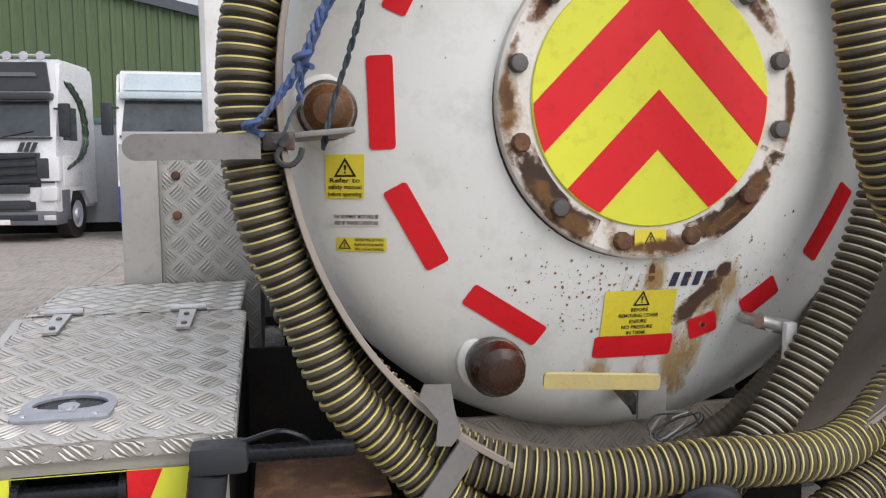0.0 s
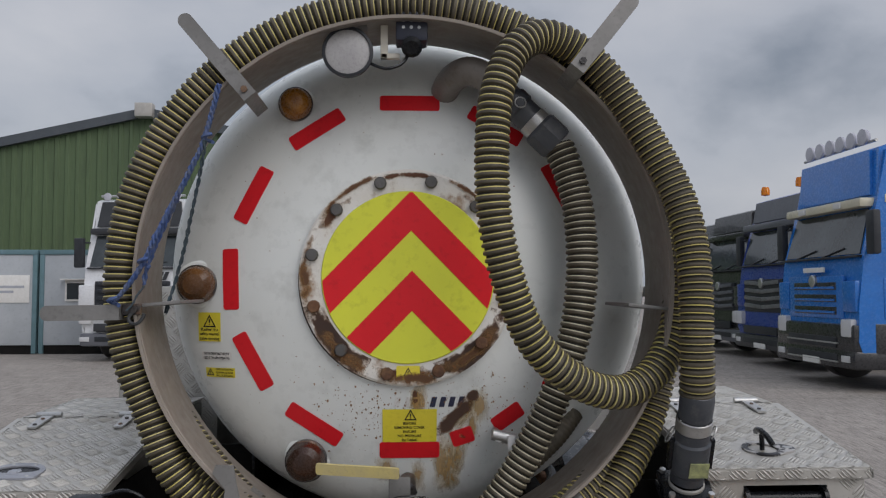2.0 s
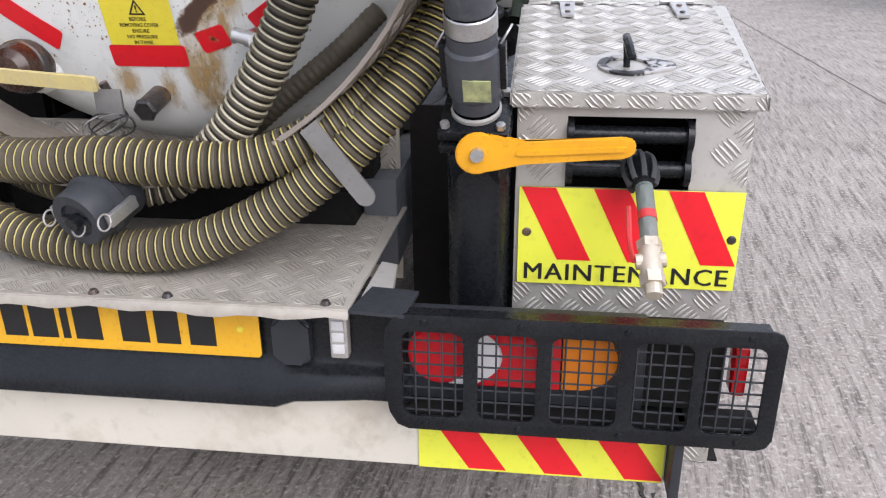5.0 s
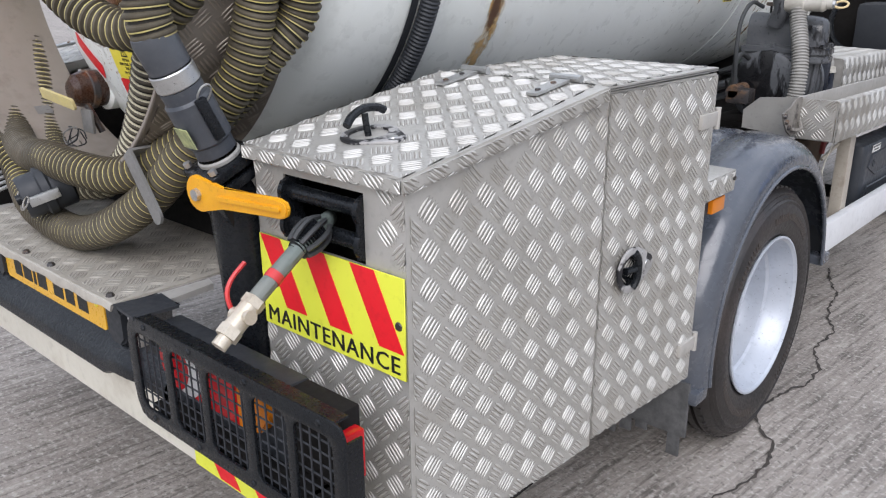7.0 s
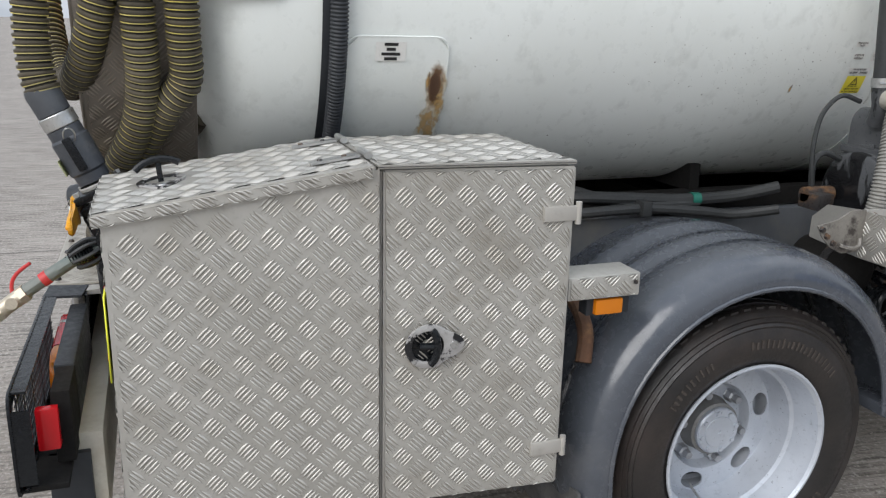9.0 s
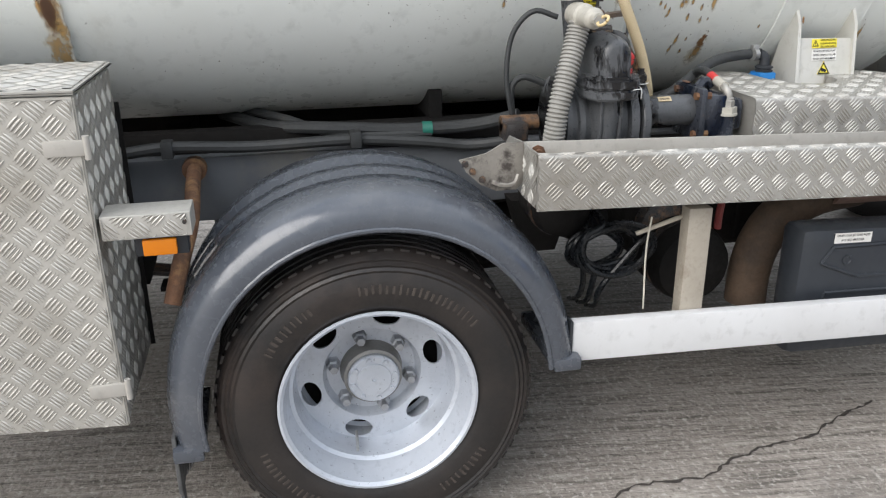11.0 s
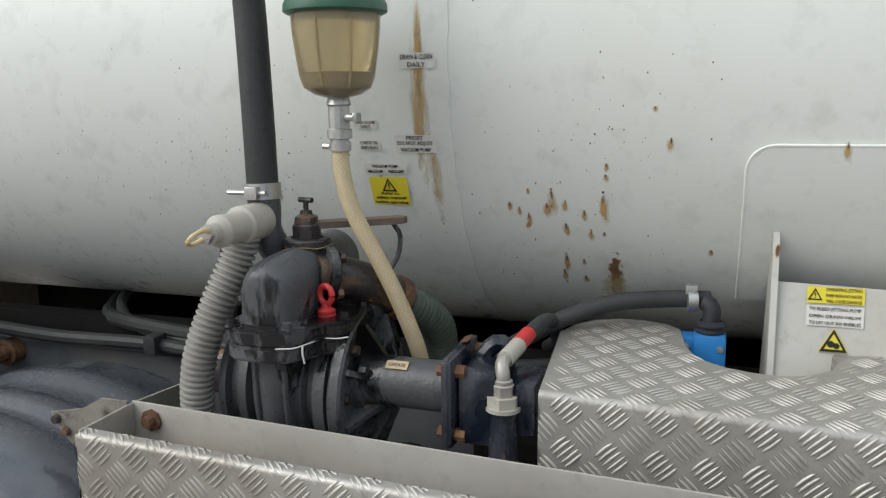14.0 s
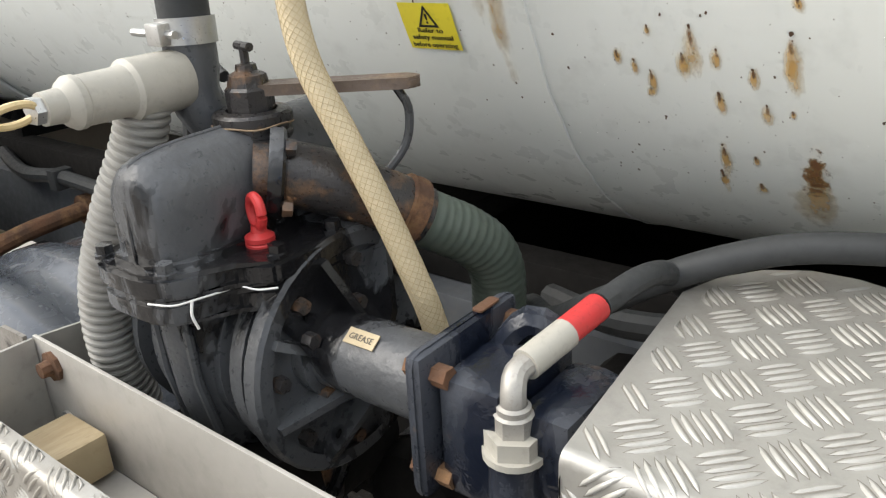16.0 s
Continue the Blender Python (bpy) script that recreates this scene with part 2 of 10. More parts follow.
PALE_Y = surf("faded_yellow_paint", (0.60, 0.50, 0.20), (0.50, 0.42, 0.22), 16, 0.6, stain=(0.34, 0.26, 0.14), stain_at=(0.55, 0.75), stain_scale=20)
BROWN = surf("amber_brown_cap", (0.048, 0.020, 0.010), (0.024, 0.012, 0.008), 14, 0.28, stain=(0.12, 0.05, 0.016), stain_at=(0.58, 0.74), stain_scale=16, bump=0.1)
AMBERCAP = surf("amber_cap", (0.40, 0.17, 0.02), (0.16, 0.06, 0.015), 12, 0.3, stain=(0.05, 0.025, 0.015), stain_at=(0.5, 0.65), stain_scale=16)
RUSTY = surf("rusty_steel", (0.145, 0.068, 0.034), (0.08, 0.042, 0.025), 20, 0.85, bump=0.5, bscale=120, stain=(0.28, 0.155, 0.07), stain_at=(0.5, 0.7), stain_scale=18)


def wet_cast(name, dust, wet, cut=(0.50, 0.56), scale=7.0, rust=None):
    """Painted cast iron: dusty and dull in places, wet and glossy where water has run down it, with fine casting grain and drops."""
    m = surf(name, dust, tuple(c * 0.62 for c in dust), 9, 0.36, bump=0.0, stain=rust, stain_at=(0.60, 0.68), stain_scale=13)
    nt = m.node_tree
    b = nt.nodes["Principled BSDF"]
    tc = nt.nodes.new("ShaderNodeTexCoord")
    mp = nt.nodes.new("ShaderNodeMapping")
    mp.inputs["Scale"].default_value = (1, 1, 0.42)
    nt.links.new(tc.outputs["Object"], mp.inputs["Vector"])
    n = nt.nodes.new("ShaderNodeTexNoise")
    n.inputs["Scale"].default_value, n.inputs["Detail"].default_value, n.inputs["Roughness"].default_value, n.inputs["Distortion"].default_value = scale, 5.0, 0.6, 0.4
    nt.links.new(mp.outputs["Vector"], n.inputs["Vector"])
    f = nt.nodes.new("ShaderNodeMapRange")
    f.inputs["From Min"].default_value, f.inputs["From Max"].default_value = cut
    nt.links.new(n.outputs["Fac"], f.inputs["Value"])
    old_col, old_rough = b.inputs["Base Color"].links[0].from_socket, b.inputs["Roughness"].links[0].from_socket
    mx = nt.nodes.new("ShaderNodeMix")
    mx.data_type = "RGBA"
    mx.inputs["B"].default_value = (*wet, 1)
    nt.links.new(f.outputs["Result"], mx.inputs["Factor"])
    nt.links.new(old_col, mx.inputs["A"])
    nt.links.new(mx.outputs["Result"], b.inputs["Base Color"])
    mr = nt.nodes.new("ShaderNodeMix")
    mr.inputs["B"].default_value = 0.09
    nt.links.new(f.outputs["Result"], mr.inputs["Factor"])
    nt.links.new(old_rough, mr.inputs["A"])
    nt.links.new(mr.outputs["Result"], b.inputs["Roughness"])
    grain = nt.nodes.new("ShaderNodeTexNoise")
    grain.inputs["Scale"].default_value, grain.inputs["Detail"].default_value = 170.0, 4.0
    lump = nt.nodes.new("ShaderNodeTexNoise")
    lump.inputs["Scale"].default_value, lump.inputs["Detail"].default_value = 26.0, 3.0
    for q in (grain, lump):
        nt.links.new(tc.outputs["Object"], q.inputs["Vector"])
    b1, b2 = nt.nodes.new("ShaderNodeBump"), nt.nodes.new("ShaderNodeBump")
    b1.inputs["Strength"].default_value, b1.inputs["Distance"].default_value = 0.35, 0.002
    b2.inputs["Strength"].default_value, b2.inputs["Distance"].default_value = 0.55, 0.004
    nt.links.new(grain.outputs["Fac"], b1.inputs["Height"])
    nt.links.new(lump.outputs["Fac"], b2.inputs["Height"])
    nt.links.new(b2.outputs["Normal"], b1.inputs["Normal"])
    nt.links.new(b1.outputs["Normal"], b.inputs["Normal"])
    return m


CAST = wet_cast("black_cast_iron", (0.088, 0.092, 0.098), (0.009, 0.009, 0.010), (0.52, 0.56))
CAST_RUST = surf("rust_stained_casting", (0.040, 0.035, 0.033), (0.022, 0.021, 0.022), 14, 0.34, bump=0.55, bscale=70, stain=(0.17, 0.095, 0.05), stain_at=(0.50, 0.64), stain_scale=18)
NAVY = wet_cast("navy_cast_paint", (0.050, 0.056, 0.070), (0.008, 0.011, 0.020), (0.44, 0.54), 9.0, rust=(0.15, 0.11, 0.08))
BEIGE = surf("beige_plastic", (0.43, 0.41, 0.36), (0.35, 0.33, 0.285), 10, 0.5, bump=0.1, bscale=60, stain=(0.20, 0.175, 0.14), stain_at=(0.55, 0.8))
GREYRUB = surf("grey_rubber", (0.042, 0.044, 0.045), (0.030, 0.032, 0.033), 9, 0.55, bump=0.08, stain=(0.085, 0.08, 0.073), stain_at=(0.58, 0.85), gloss=0.35)
GREYPLAST = surf("grey_ribbed_plastic", (0.29, 0.285, 0.265), (0.235, 0.225, 0.205), 8, 0.55, stain=(0.15, 0.13, 0.105), stain_at=(0.5, 0.8))
CREAMHOSE = surf("cream_braided_hose", (0.60, 0.50, 0.33), (0.52, 0.43, 0.28), 60, 0.5, bump=0.25, bscale=220)
BLUEP = surf("blue_plastic", (0.02, 0.20, 0.52), (0.02, 0.16, 0.42), 9, 0.4)
GREENP = surf("green_paint", (0.03, 0.12, 0.075), (0.03, 0.09, 0.06), 9, 0.45)
REDP = surf("red_paint", (0.55, 0.035, 0.035), (0.42, 0.03, 0.03), 20, 0.45)
ROPE = surf("blue_nylon_rope", (0.035, 0.08, 0.25), (0.07, 0.11, 0.22), 60, 0.7, bump=0.4, bscale=300, stain=(0.11, 0.12, 0.15), stain_at=(0.45, 0.7), stain_scale=45)
CORD = surf("dark_cord", (0.035, 0.060, 0.075), (0.055, 0.070, 0.08), 60, 0.8, bump=0.4, bscale=300)
WOOD = surf("weathered_wood", (0.40, 0.32, 0.20), (0.28, 0.21, 0.12), 6, 0.75, bump=0.3, bscale=30, stretch=(1, 6, 1))
TAPE = surf("green_tape", (0.02, 0.16, 0.12), None, 12, 0.5)
LENS_R = clear("red_lens", (0.62, 0.012, 0.018), 0.16, 0.25)
LENS_W = clear("clear_lens", (0.85, 0.85, 0.85), 0.12, 0.35)
LENS_A = clear("amber_lens", (0.80, 0.24, 0.01), 0.16, 0.25)
BOWL = clear("yellowed_bowl", (0.80, 0.70, 0.48), 0.18, 0.8)
GLASS = surf("vehicle_glass", (0.02, 0.026, 0.030), (0.03, 0.038, 0.042), 2, 0.15, gloss=0.4)
RUST = film("rust_stain", (0.10, 0.042, 0.02), (0.34, 0.17, 0.06), (0.46, 0.62), 22)
RUST_BIG = film("rust_patch", (0.085, 0.042, 0.022), (0.44, 0.23, 0.07), (0.33, 0.56), 11, detail=7)
STREAK = film("rust_streak", (0.40, 0.22, 0.06), (0.60, 0.44, 0.20), (0.28, 0.74), 14, (3, 3, 0.5), amount=0.8)


LATCH_FLAT = surf("grey_latch_casting", (0.36, 0.37, 0.40), (0.27, 0.28, 0.31), 22, 0.42, metal=0.35, bump=0.1, bscale=90, stain=(0.17, 0.17, 0.18), stain_at=(0.54, 0.7), stain_scale=18)
LATCH = surf("scuffed_latch", (0.46, 0.45, 0.44), (0.36, 0.35, 0.34), 30, 0.4, metal=0.3, stain=(0.02, 0.02, 0.022), stain_at=(0.51, 0.55), stain_scale=20)


# ---- builders ----
def bm_new():
    return bmesh.new()


def link(name, bm, mat, smooth=30):
    me = bpy.data.meshes.new(name)
    bmesh.ops.recalc_face_normals(bm, faces=bm.faces)
    bm.to_mesh(me)
    bm.free()
    for x in mat if isinstance(mat, (list, tuple)) else [mat]:
        me.materials.append(x)
    if smooth:
        me.shade_smooth()
        me.set_sharp_from_angle(angle=radians(smooth))
    return new(name, me)


def part(name, bm, mat, parent, label="", smooth=30, kind=""):
    ob = link(name, bm, mat, smooth)
    ob.parent = parent
    ob.matrix_parent_inverse = Matrix() if parent.parent else parent.matrix_basis.inverted()
    return tagged(ob, label, kind=kind) if label or kind else ob


def thing(name, at, label, category, group="", kind=""):
    e = new(name)
    e.empty_display_size = 0.1
    e.location = at
    e.matrix_basis = Matrix.Translation(at)
    return tagged(e, label, category, group, kind)


def solo(name, bm, mat, label, category, group="", kind="", smooth=30):
    return tagged(link(name, bm, mat, smooth), label, category, group, kind)


def box(bm, x0, x1, y0, y1, z0, z1, bev=0.0, m=None, seg=2):
    vs = [bm.verts.new((x, y, z)) for x in (x0, x1) for y in (y0, y1) for z in (z0, z1)]
    fs = [bm.faces.new([vs[i] for i in f]) for f in ((0, 1, 3, 2), (4, 6, 7, 5), (0, 4, 5, 1), (2, 3, 7, 6), (0, 2, 6, 4), (1, 5, 7, 3))]
    es = {e for f in fs for e in f.edges}
    out = vs
    if bev:
        r = bmesh.ops.bevel(bm, geom=list(es), offset=bev, segments=seg, affect="EDGES", profile=0.6)
        out = list({v for f in r["faces"] for v in f.verts} | {v for v in vs if v.is_valid})
    if m is not None:
        bmesh.ops.transform(bm, matrix=m, verts=out)
    return out


def rod(bm, a, b, r, r2=None, n=14, caps=True):
    """A round bar from a to b."""
    a, b = Vector(a), Vector(b)
    q = (b - a).to_track_quat("Z", "Y").to_matrix()
    r2 = r if r2 is None else r2
    rings = [[bm.verts.new(p + q @ Vector((math.cos(i * math.tau / n) * s, math.sin(i * math.tau / n) * s, 0))) for i in range(n)] for p, s in ((a, r), (b, r2))]
    for i in range(n):
        bm.faces.new((rings[0][i], rings[0][(i + 1) % n], rings[1][(i + 1) % n], rings[1][i]))
    if caps:
        bm.faces.new(rings[0][::-1])
        bm.faces.new(rings[1])


def lathe(bm, prof, m, n=32, close=False, mats=None):
    """Turns a profile of (radius, height) about m's z axis."""
    rings = []
    for r, h in prof:
        if r < 1e-6:
            rings.append([bm.verts.new(m @ Vector((0, 0, h)))])
        else:
            rings.append([bm.verts.new(m @ Vector((math.cos(i * math.tau / n) * r, math.sin(i * math.tau / n) * r, h))) for i in range(n)])
    for k in range(len(rings) - 1):
        p, q = rings[k], rings[k + 1]
        for i in range(n):
            j = (i + 1) % n
            v = [p[i % len(p)], p[j % len(p)], q[j % len(q)], q[i % len(q)]]
            v = [x for k2, x in enumerate(v) if x not in v[:k2]]
            if len(v) > 2:
                f = bm.faces.new(v)
                if mats:
                    f.material_index = mats[k]


def along(a, b):
    """A matrix at a whose z axis points to b."""
    a, b = Vector(a), Vector(b)
    return Matrix.Translation(a) @ (b - a).to_track_quat("Z", "Y").to_matrix().to_4x4()


REAR = Matrix(((1, 0, 0, 0), (0, 0, -1, 0), (0, 1, 0, 0), (0, 0, 0, 1)))  # x right, y up, z towards -y
SIDE = Matrix(((0, 0, 1, 0), (1, 0, 0, 0), (0, 1, 0, 0), (0, 0, 0, 1)))  # x ahead, y up, z towards +x


def smooth_path(pts, step):
    """Even steps along a smooth curve through the points."""
    p = [Vector(q) for q in pts]
    p = [2 * p[0] - p[1]] + p + [2 * p[-1] - p[-2]]
    fine = []
    for i in range(1, len(p) - 2):
        for k in range(24):
            t = k / 24
            a, b, c, d = p[i - 1], p[i], p[i + 1], p[i + 2]
            fine.append(0.5 * (2 * b + (c - a) * t + (2 * a - 5 * b + 4 * c - d) * t * t + (3 * b - a - 3 * c + d) * t ** 3))
    fine.append(p[-2])
    out, left = [fine[0]], step
    for a, b in zip(fine, fine[1:]):
        seg = (b - a).length
        while seg > left:
            a = a + (b - a).normalized() * left
            out.append(a)
            seg, left = (b - a).length, step
        left -= seg
    return out


def sweep(bm, path, radii, n=12, mats=None, caps=True):
    """A tube along the path with a radius at each of its points."""
    up = Vector((0.13, 0.31, 0.94)).normalized()
    rings, prev = [], None
    for i, p in enumerate(path):
        t = (path[min(i + 1, len(path) - 1)] - path[max(i - 1, 0)]).normalized()
        u = (up if prev is None else prev) - t * t.dot(up if prev is None else prev)
        u.normalize()
        prev, v = u, t.cross(u)
        r = radii[i % len(radii)]
        rings.append([bm.verts.new(p + (u * math.cos(k * math.tau / n) + v * math.sin(k * math.tau / n)) * r) for k in range(n)])
    for i in range(len(rings) - 1):
        for k in range(n):
            f = bm.faces.new((rings[i][k], rings[i][(k + 1) % n], rings[i + 1][(k + 1) % n], rings[i + 1][k]))
            f.smooth = True
            if mats:
                f.material_index = mats[i % len(mats)]
    if caps:
        bm.faces.new(rings[0][::-1])
        bm.faces.new(rings[-1])


def tube(bm, pts, r, step=0.02, n=10):
    sweep(bm, smooth_path(pts, step), [r], n)


def ribbed(bm, pts, r, pitch, n=16, depth=0.08):
    """A corrugated hose with a raised rib in each pitch."""
    sweep(bm, smooth_path(pts, pitch / 5), [r * (1 - depth), r * (1 - depth), r * 0.985, r, r * 0.985], n)


def suction_hose(pts, r, label, pitch=0.0160, helix=None):
    """A ribbed hose with thin yellow turns lying in its grooves."""
    h = thing("suction_hose", pts[0], label, "hose", "suction hoses")
    bm = bm_new()
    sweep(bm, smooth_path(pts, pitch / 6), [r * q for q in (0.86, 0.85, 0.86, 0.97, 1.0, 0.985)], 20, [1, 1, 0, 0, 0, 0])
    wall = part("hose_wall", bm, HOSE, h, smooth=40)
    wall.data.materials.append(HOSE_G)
    path, n = smooth_path(pts, pitch / 6), 20
    bm = bm_new()
    prev = Vector((0.13, 0.31, 0.94)).normalized()
    for i in range(2, len(path) - 2, 6):
        t = (path[i + 1] - path[i]).normalized()
        prev = (prev - t * t.dot(prev)).normalized()
        v = t.cross(prev)
        rings = [[bm.verts.new(path[i] + t * d + (prev * math.cos(k * math.tau / n) + v * math.sin(k * math.tau / n)) * (r * q)) for k in range(n)] for d, q in ((-0.0008, 0.85), (-0.0006, 0.945), (0.0016, 0.955), (0.0022, 0.88))]
        for a, b in zip(rings, rings[1:]):
            for k in range(n):
                bm.faces.new((a[k], a[(k + 1) % n], b[(k + 1) % n], b[k]))
    part("helix_band", bm, helix or HOSE_Y, h, "thin dirty pale helix" if helix else "thin dirty yellow helix", smooth=60, kind="stuff")
    return h


def clip(poly, inside_of):
    """Clips a polygon (list of (x, y)) by a convex one that runs anticlockwise."""
    for (ax, ay), (bx, by) in zip(inside_of, inside_of[1:] + inside_of[:1]):
        side = lambda p: (bx - ax) * (p[1] - ay) - (by - ay) * (p[0] - ax)  # noqa: E731
        out = []
        for p, q in zip(poly, poly[1:] + poly[:1]):
            sp, sq = side(p), side(q)
            if sp >= 0:
                out.append(p)
            if (sp >= 0) != (sq >= 0):
                k = sp / (sp - sq)
                out.append((p[0] + (q[0] - p[0]) * k, p[1] + (q[1] - p[1]) * k))
        poly = out
        if not poly:
            return []
    return poly


def slab(bm, poly, m, h0, h1, mat=0):
    """A flat polygon given thickness along m's z."""
    lo = [bm.verts.new(m @ Vector((x, y, h0))) for x, y in poly]
    hi = [bm.verts.new(m @ Vector((x, y, h1))) for x, y in poly]
    fs = [bm.faces.new(hi), bm.faces.new(lo[::-1])]
    fs += [bm.faces.new((lo[i], lo[(i + 1) % len(lo)], hi[(i + 1) % len(hi)], hi[i])) for i in range(len(lo))]
    for f in fs:
        f.material_index = mat


def rounded(x0, x1, y0, y1, r, n=5):
    out = []
    for cx, cy, a0 in ((x1 - r, y1 - r, 0), (x0 + r, y1 - r, 90), (x0 + r, y0 + r, 180), (x1 - r, y0 + r, 270)):
        out += [(cx + r * math.cos(radians(a0 + 90 * k / n)), cy + r * math.sin(radians(a0 + 90 * k / n))) for k in range(n + 1)]
    return out


def sheet(bm, outer, holes, m, thick, bev=0.0):
    """A flat plate with holes, from outlines."""
    cu = bpy.data.curves.new("outline", "CURVE")
    cu.dimensions, cu.fill_mode, cu.extrude, cu.bevel_depth, cu.bevel_resolution = "2D", "BOTH", thick / 2, bev, 1
    for line in [outer] + holes:
        s = cu.splines.new("POLY")
        s.points.add(len(line) - 1)
        for pt, (x, y) in zip(s.points, line):
            pt.co = (x, y, 0, 1)
        s.use_cyclic_u = True
    merge_data(bm, cu, m)


def merge_data(bm, data, m):
    ob = bpy.data.objects.new("tmp", data)
    scene.collection.objects.link(ob)
    me = bpy.data.meshes.new_from_object(ob.evaluated_get(bpy.context.evaluated_depsgraph_get()))
    tidy = bmesh.new()
    tidy.from_mesh(me)
    bmesh.ops.remove_doubles(tidy, verts=tidy.verts, dist=1e-6)
    tidy.to_mesh(me)
    tidy.free()
    start = len(bm.verts)
    me.transform(m)
    bm.from_mesh(me)
    bm.verts.ensure_lookup_table()
    bpy.data.objects.remove(ob)
    bpy.data.meshes.remove(me)
    return [bm.verts[i] for i in range(start, len(bm.verts))]


def letters(bm, text, cx, cy, height, m, width=None, h=0.0006, bold=0.0, gap=1.0):
    """Raised lettering, centred, with capitals of the given height and, if told, squeezed to a width."""
    cu = bpy.data.curves.new("lettering", "FONT")
    cu.body, cu.align_x, cu.align_y, cu.size, cu.extrude, cu.offset, cu.resolution_u = text, "CENTER", "CENTER", height / 0.69, h, bold, 2
    cu.space_character = gap
    vs = merge_data(bm, cu, Matrix())
    if not vs:
        return []
    xs, ys = [v.co.x for v in vs], [v.co.y for v in vs]
    w = max(xs) - min(xs)
    k = width / w if width else 1.0
    ox, oy = (max(xs) + min(xs)) / 2, (max(ys) + min(ys)) / 2
    for v in vs:
        v.co = m @ Vector(((v.co.x - ox) * k + cx, v.co.y - oy + cy, v.co.z + h))
    return vs


def treads(name, parent, m, w, h, mat, pitch=0.064, keep=None, label="", size=0.041, height=0.0021, place=None, rim_shade=None, inside=None):
    """Five-bar tread: rows of five raised, rounded bars, every second row set over by half and turned by a right angle, cut off at the sheet's edges.
    m: x and y along the sheet, z out of it; place may lay the points on a curved sheet instead."""
    verts, faces, under = [], [], []
    rnd = random.Random(int(w * 9000 + h * 700))
    put = place or (lambda p: m @ Vector(p))
    lim = lambda v, top: min(max(v, 0.0012), top - 0.0012)  # noqa: E731
    for i in range(-2, int(2 * w / pitch) + 3):
        for j in range(-2, int(2 * h / pitch) + 3):
            cx, cy = (i + 0.25) * pitch / 2, (j + 0.45) * pitch / 2
            if (i + j) % 2 or (keep and not keep(cx, cy)):
                continue
            a = radians(45 if j % 2 else -45)
            c, s = math.cos(a), math.sin(a)
            for k in range(5):
                off, ln = (k - 2) * 0.0077, size * (1.0 if k in (1, 2, 3) else 0.93) / 2
                hw, bow, top = 0.0024 * rnd.uniform(0.9, 1.08), 0.0012 * (1 if k > 2 else -1 if k < 2 else 0), height * rnd.uniform(0.8, 1.1)
                if not (-ln * 0.75 < cx - off * s < w + ln * 0.75 and -ln * 0.75 < cy + off * c < h + ln * 0.75):
                    continue
                if inside and not all(inside(cx + q * c - off * s, cy + q * s + off * c) for q in (-ln, ln)):
                    continue
                at = lambda u, v, z: (lim(cx + u * c - (v + off) * s, w), lim(cy + u * s + (v + off) * c, h), z)  # noqa: E731
                pts = [at(-ln, 0, 0)]
                for u, q in ((-0.62, 0.80), (0.0, 1.0), (0.62, 0.80)):
                    b = bow * (1 - u * u)
                    pts += [at(u * ln, b - hw * q, 0), at(u * ln, b - hw * 0.45 * q, top * q), at(u * ln, b + hw * 0.45 * q, top * q), at(u * ln, b + hw * q, 0)]
                pts.append(at(ln, 0, 0))
                flat = {(round(x, 4), round(y, 4)) for x, y, z in pts}
                if len(flat) < 6:
                    continue
                # flat dark rim under the bar: shade between bars put into colour
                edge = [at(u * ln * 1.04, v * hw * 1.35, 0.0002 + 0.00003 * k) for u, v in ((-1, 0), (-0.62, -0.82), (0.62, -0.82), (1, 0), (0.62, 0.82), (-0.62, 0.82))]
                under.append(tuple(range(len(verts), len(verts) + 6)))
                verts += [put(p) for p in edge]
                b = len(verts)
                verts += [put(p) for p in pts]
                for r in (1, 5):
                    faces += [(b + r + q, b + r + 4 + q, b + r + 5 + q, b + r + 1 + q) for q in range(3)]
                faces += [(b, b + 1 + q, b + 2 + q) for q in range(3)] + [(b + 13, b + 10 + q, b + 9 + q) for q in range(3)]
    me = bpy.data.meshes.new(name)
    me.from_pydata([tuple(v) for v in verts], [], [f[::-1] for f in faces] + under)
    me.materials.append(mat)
    me.materials.append(rim_shade or GRIME_SHADE)
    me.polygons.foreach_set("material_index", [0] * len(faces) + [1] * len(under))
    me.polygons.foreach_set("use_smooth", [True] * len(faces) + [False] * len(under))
    ob = new(name, me)
    ob.parent = parent
    ob.matrix_parent_inverse = parent.matrix_basis.inverted()
    return tagged(ob, label or "raised five-bar tread", kind="stuff")


def plane(o, u, v):
    """A frame at o with x along u and y along v."""
    u, v = Vector(u).normalized(), Vector(v).normalized()
    w = u.cross(v)
    return Matrix(((u.x, v.x, w.x, o[0]), (u.y, v.y, w.y, o[1]), (u.z, v.z, w.z, o[2]), (0, 0, 0, 1)))


# ---- the tank ----
TC, TR = 1.557, 0.635
DISH_PROFILE = [(0.0, 0.230), (0.10, 0.230), (0.20, 0.230), (0.27, 0.231), (0.30, 0.236), (0.40, 0.265), (0.46, 0.286), (0.52, 0.312), (0.56, 0.334), (0.59, 0.358), (0.613, 0.388), (0.628, 0.424), (0.635, 0.465)]
FRONT_END = 3.36


def dish_y(r):
    for (r0, y0), (r1, y1) in zip(DISH_PROFILE, DISH_PROFILE[1:]):
        if r <= r1:
            return y0 + (y1 - y0) * (r - r0) / (r1 - r0)
    return 0.465


def on_dish(x, z, off):
    return Vector((x, dish_y(math.hypot(x, z - TC)) - off, z))


def on_tank(y, z, off):
    d = z - TC
    return Vector((math.sqrt(max(0.0, (TR + off) ** 2 - d * d)), y, z))


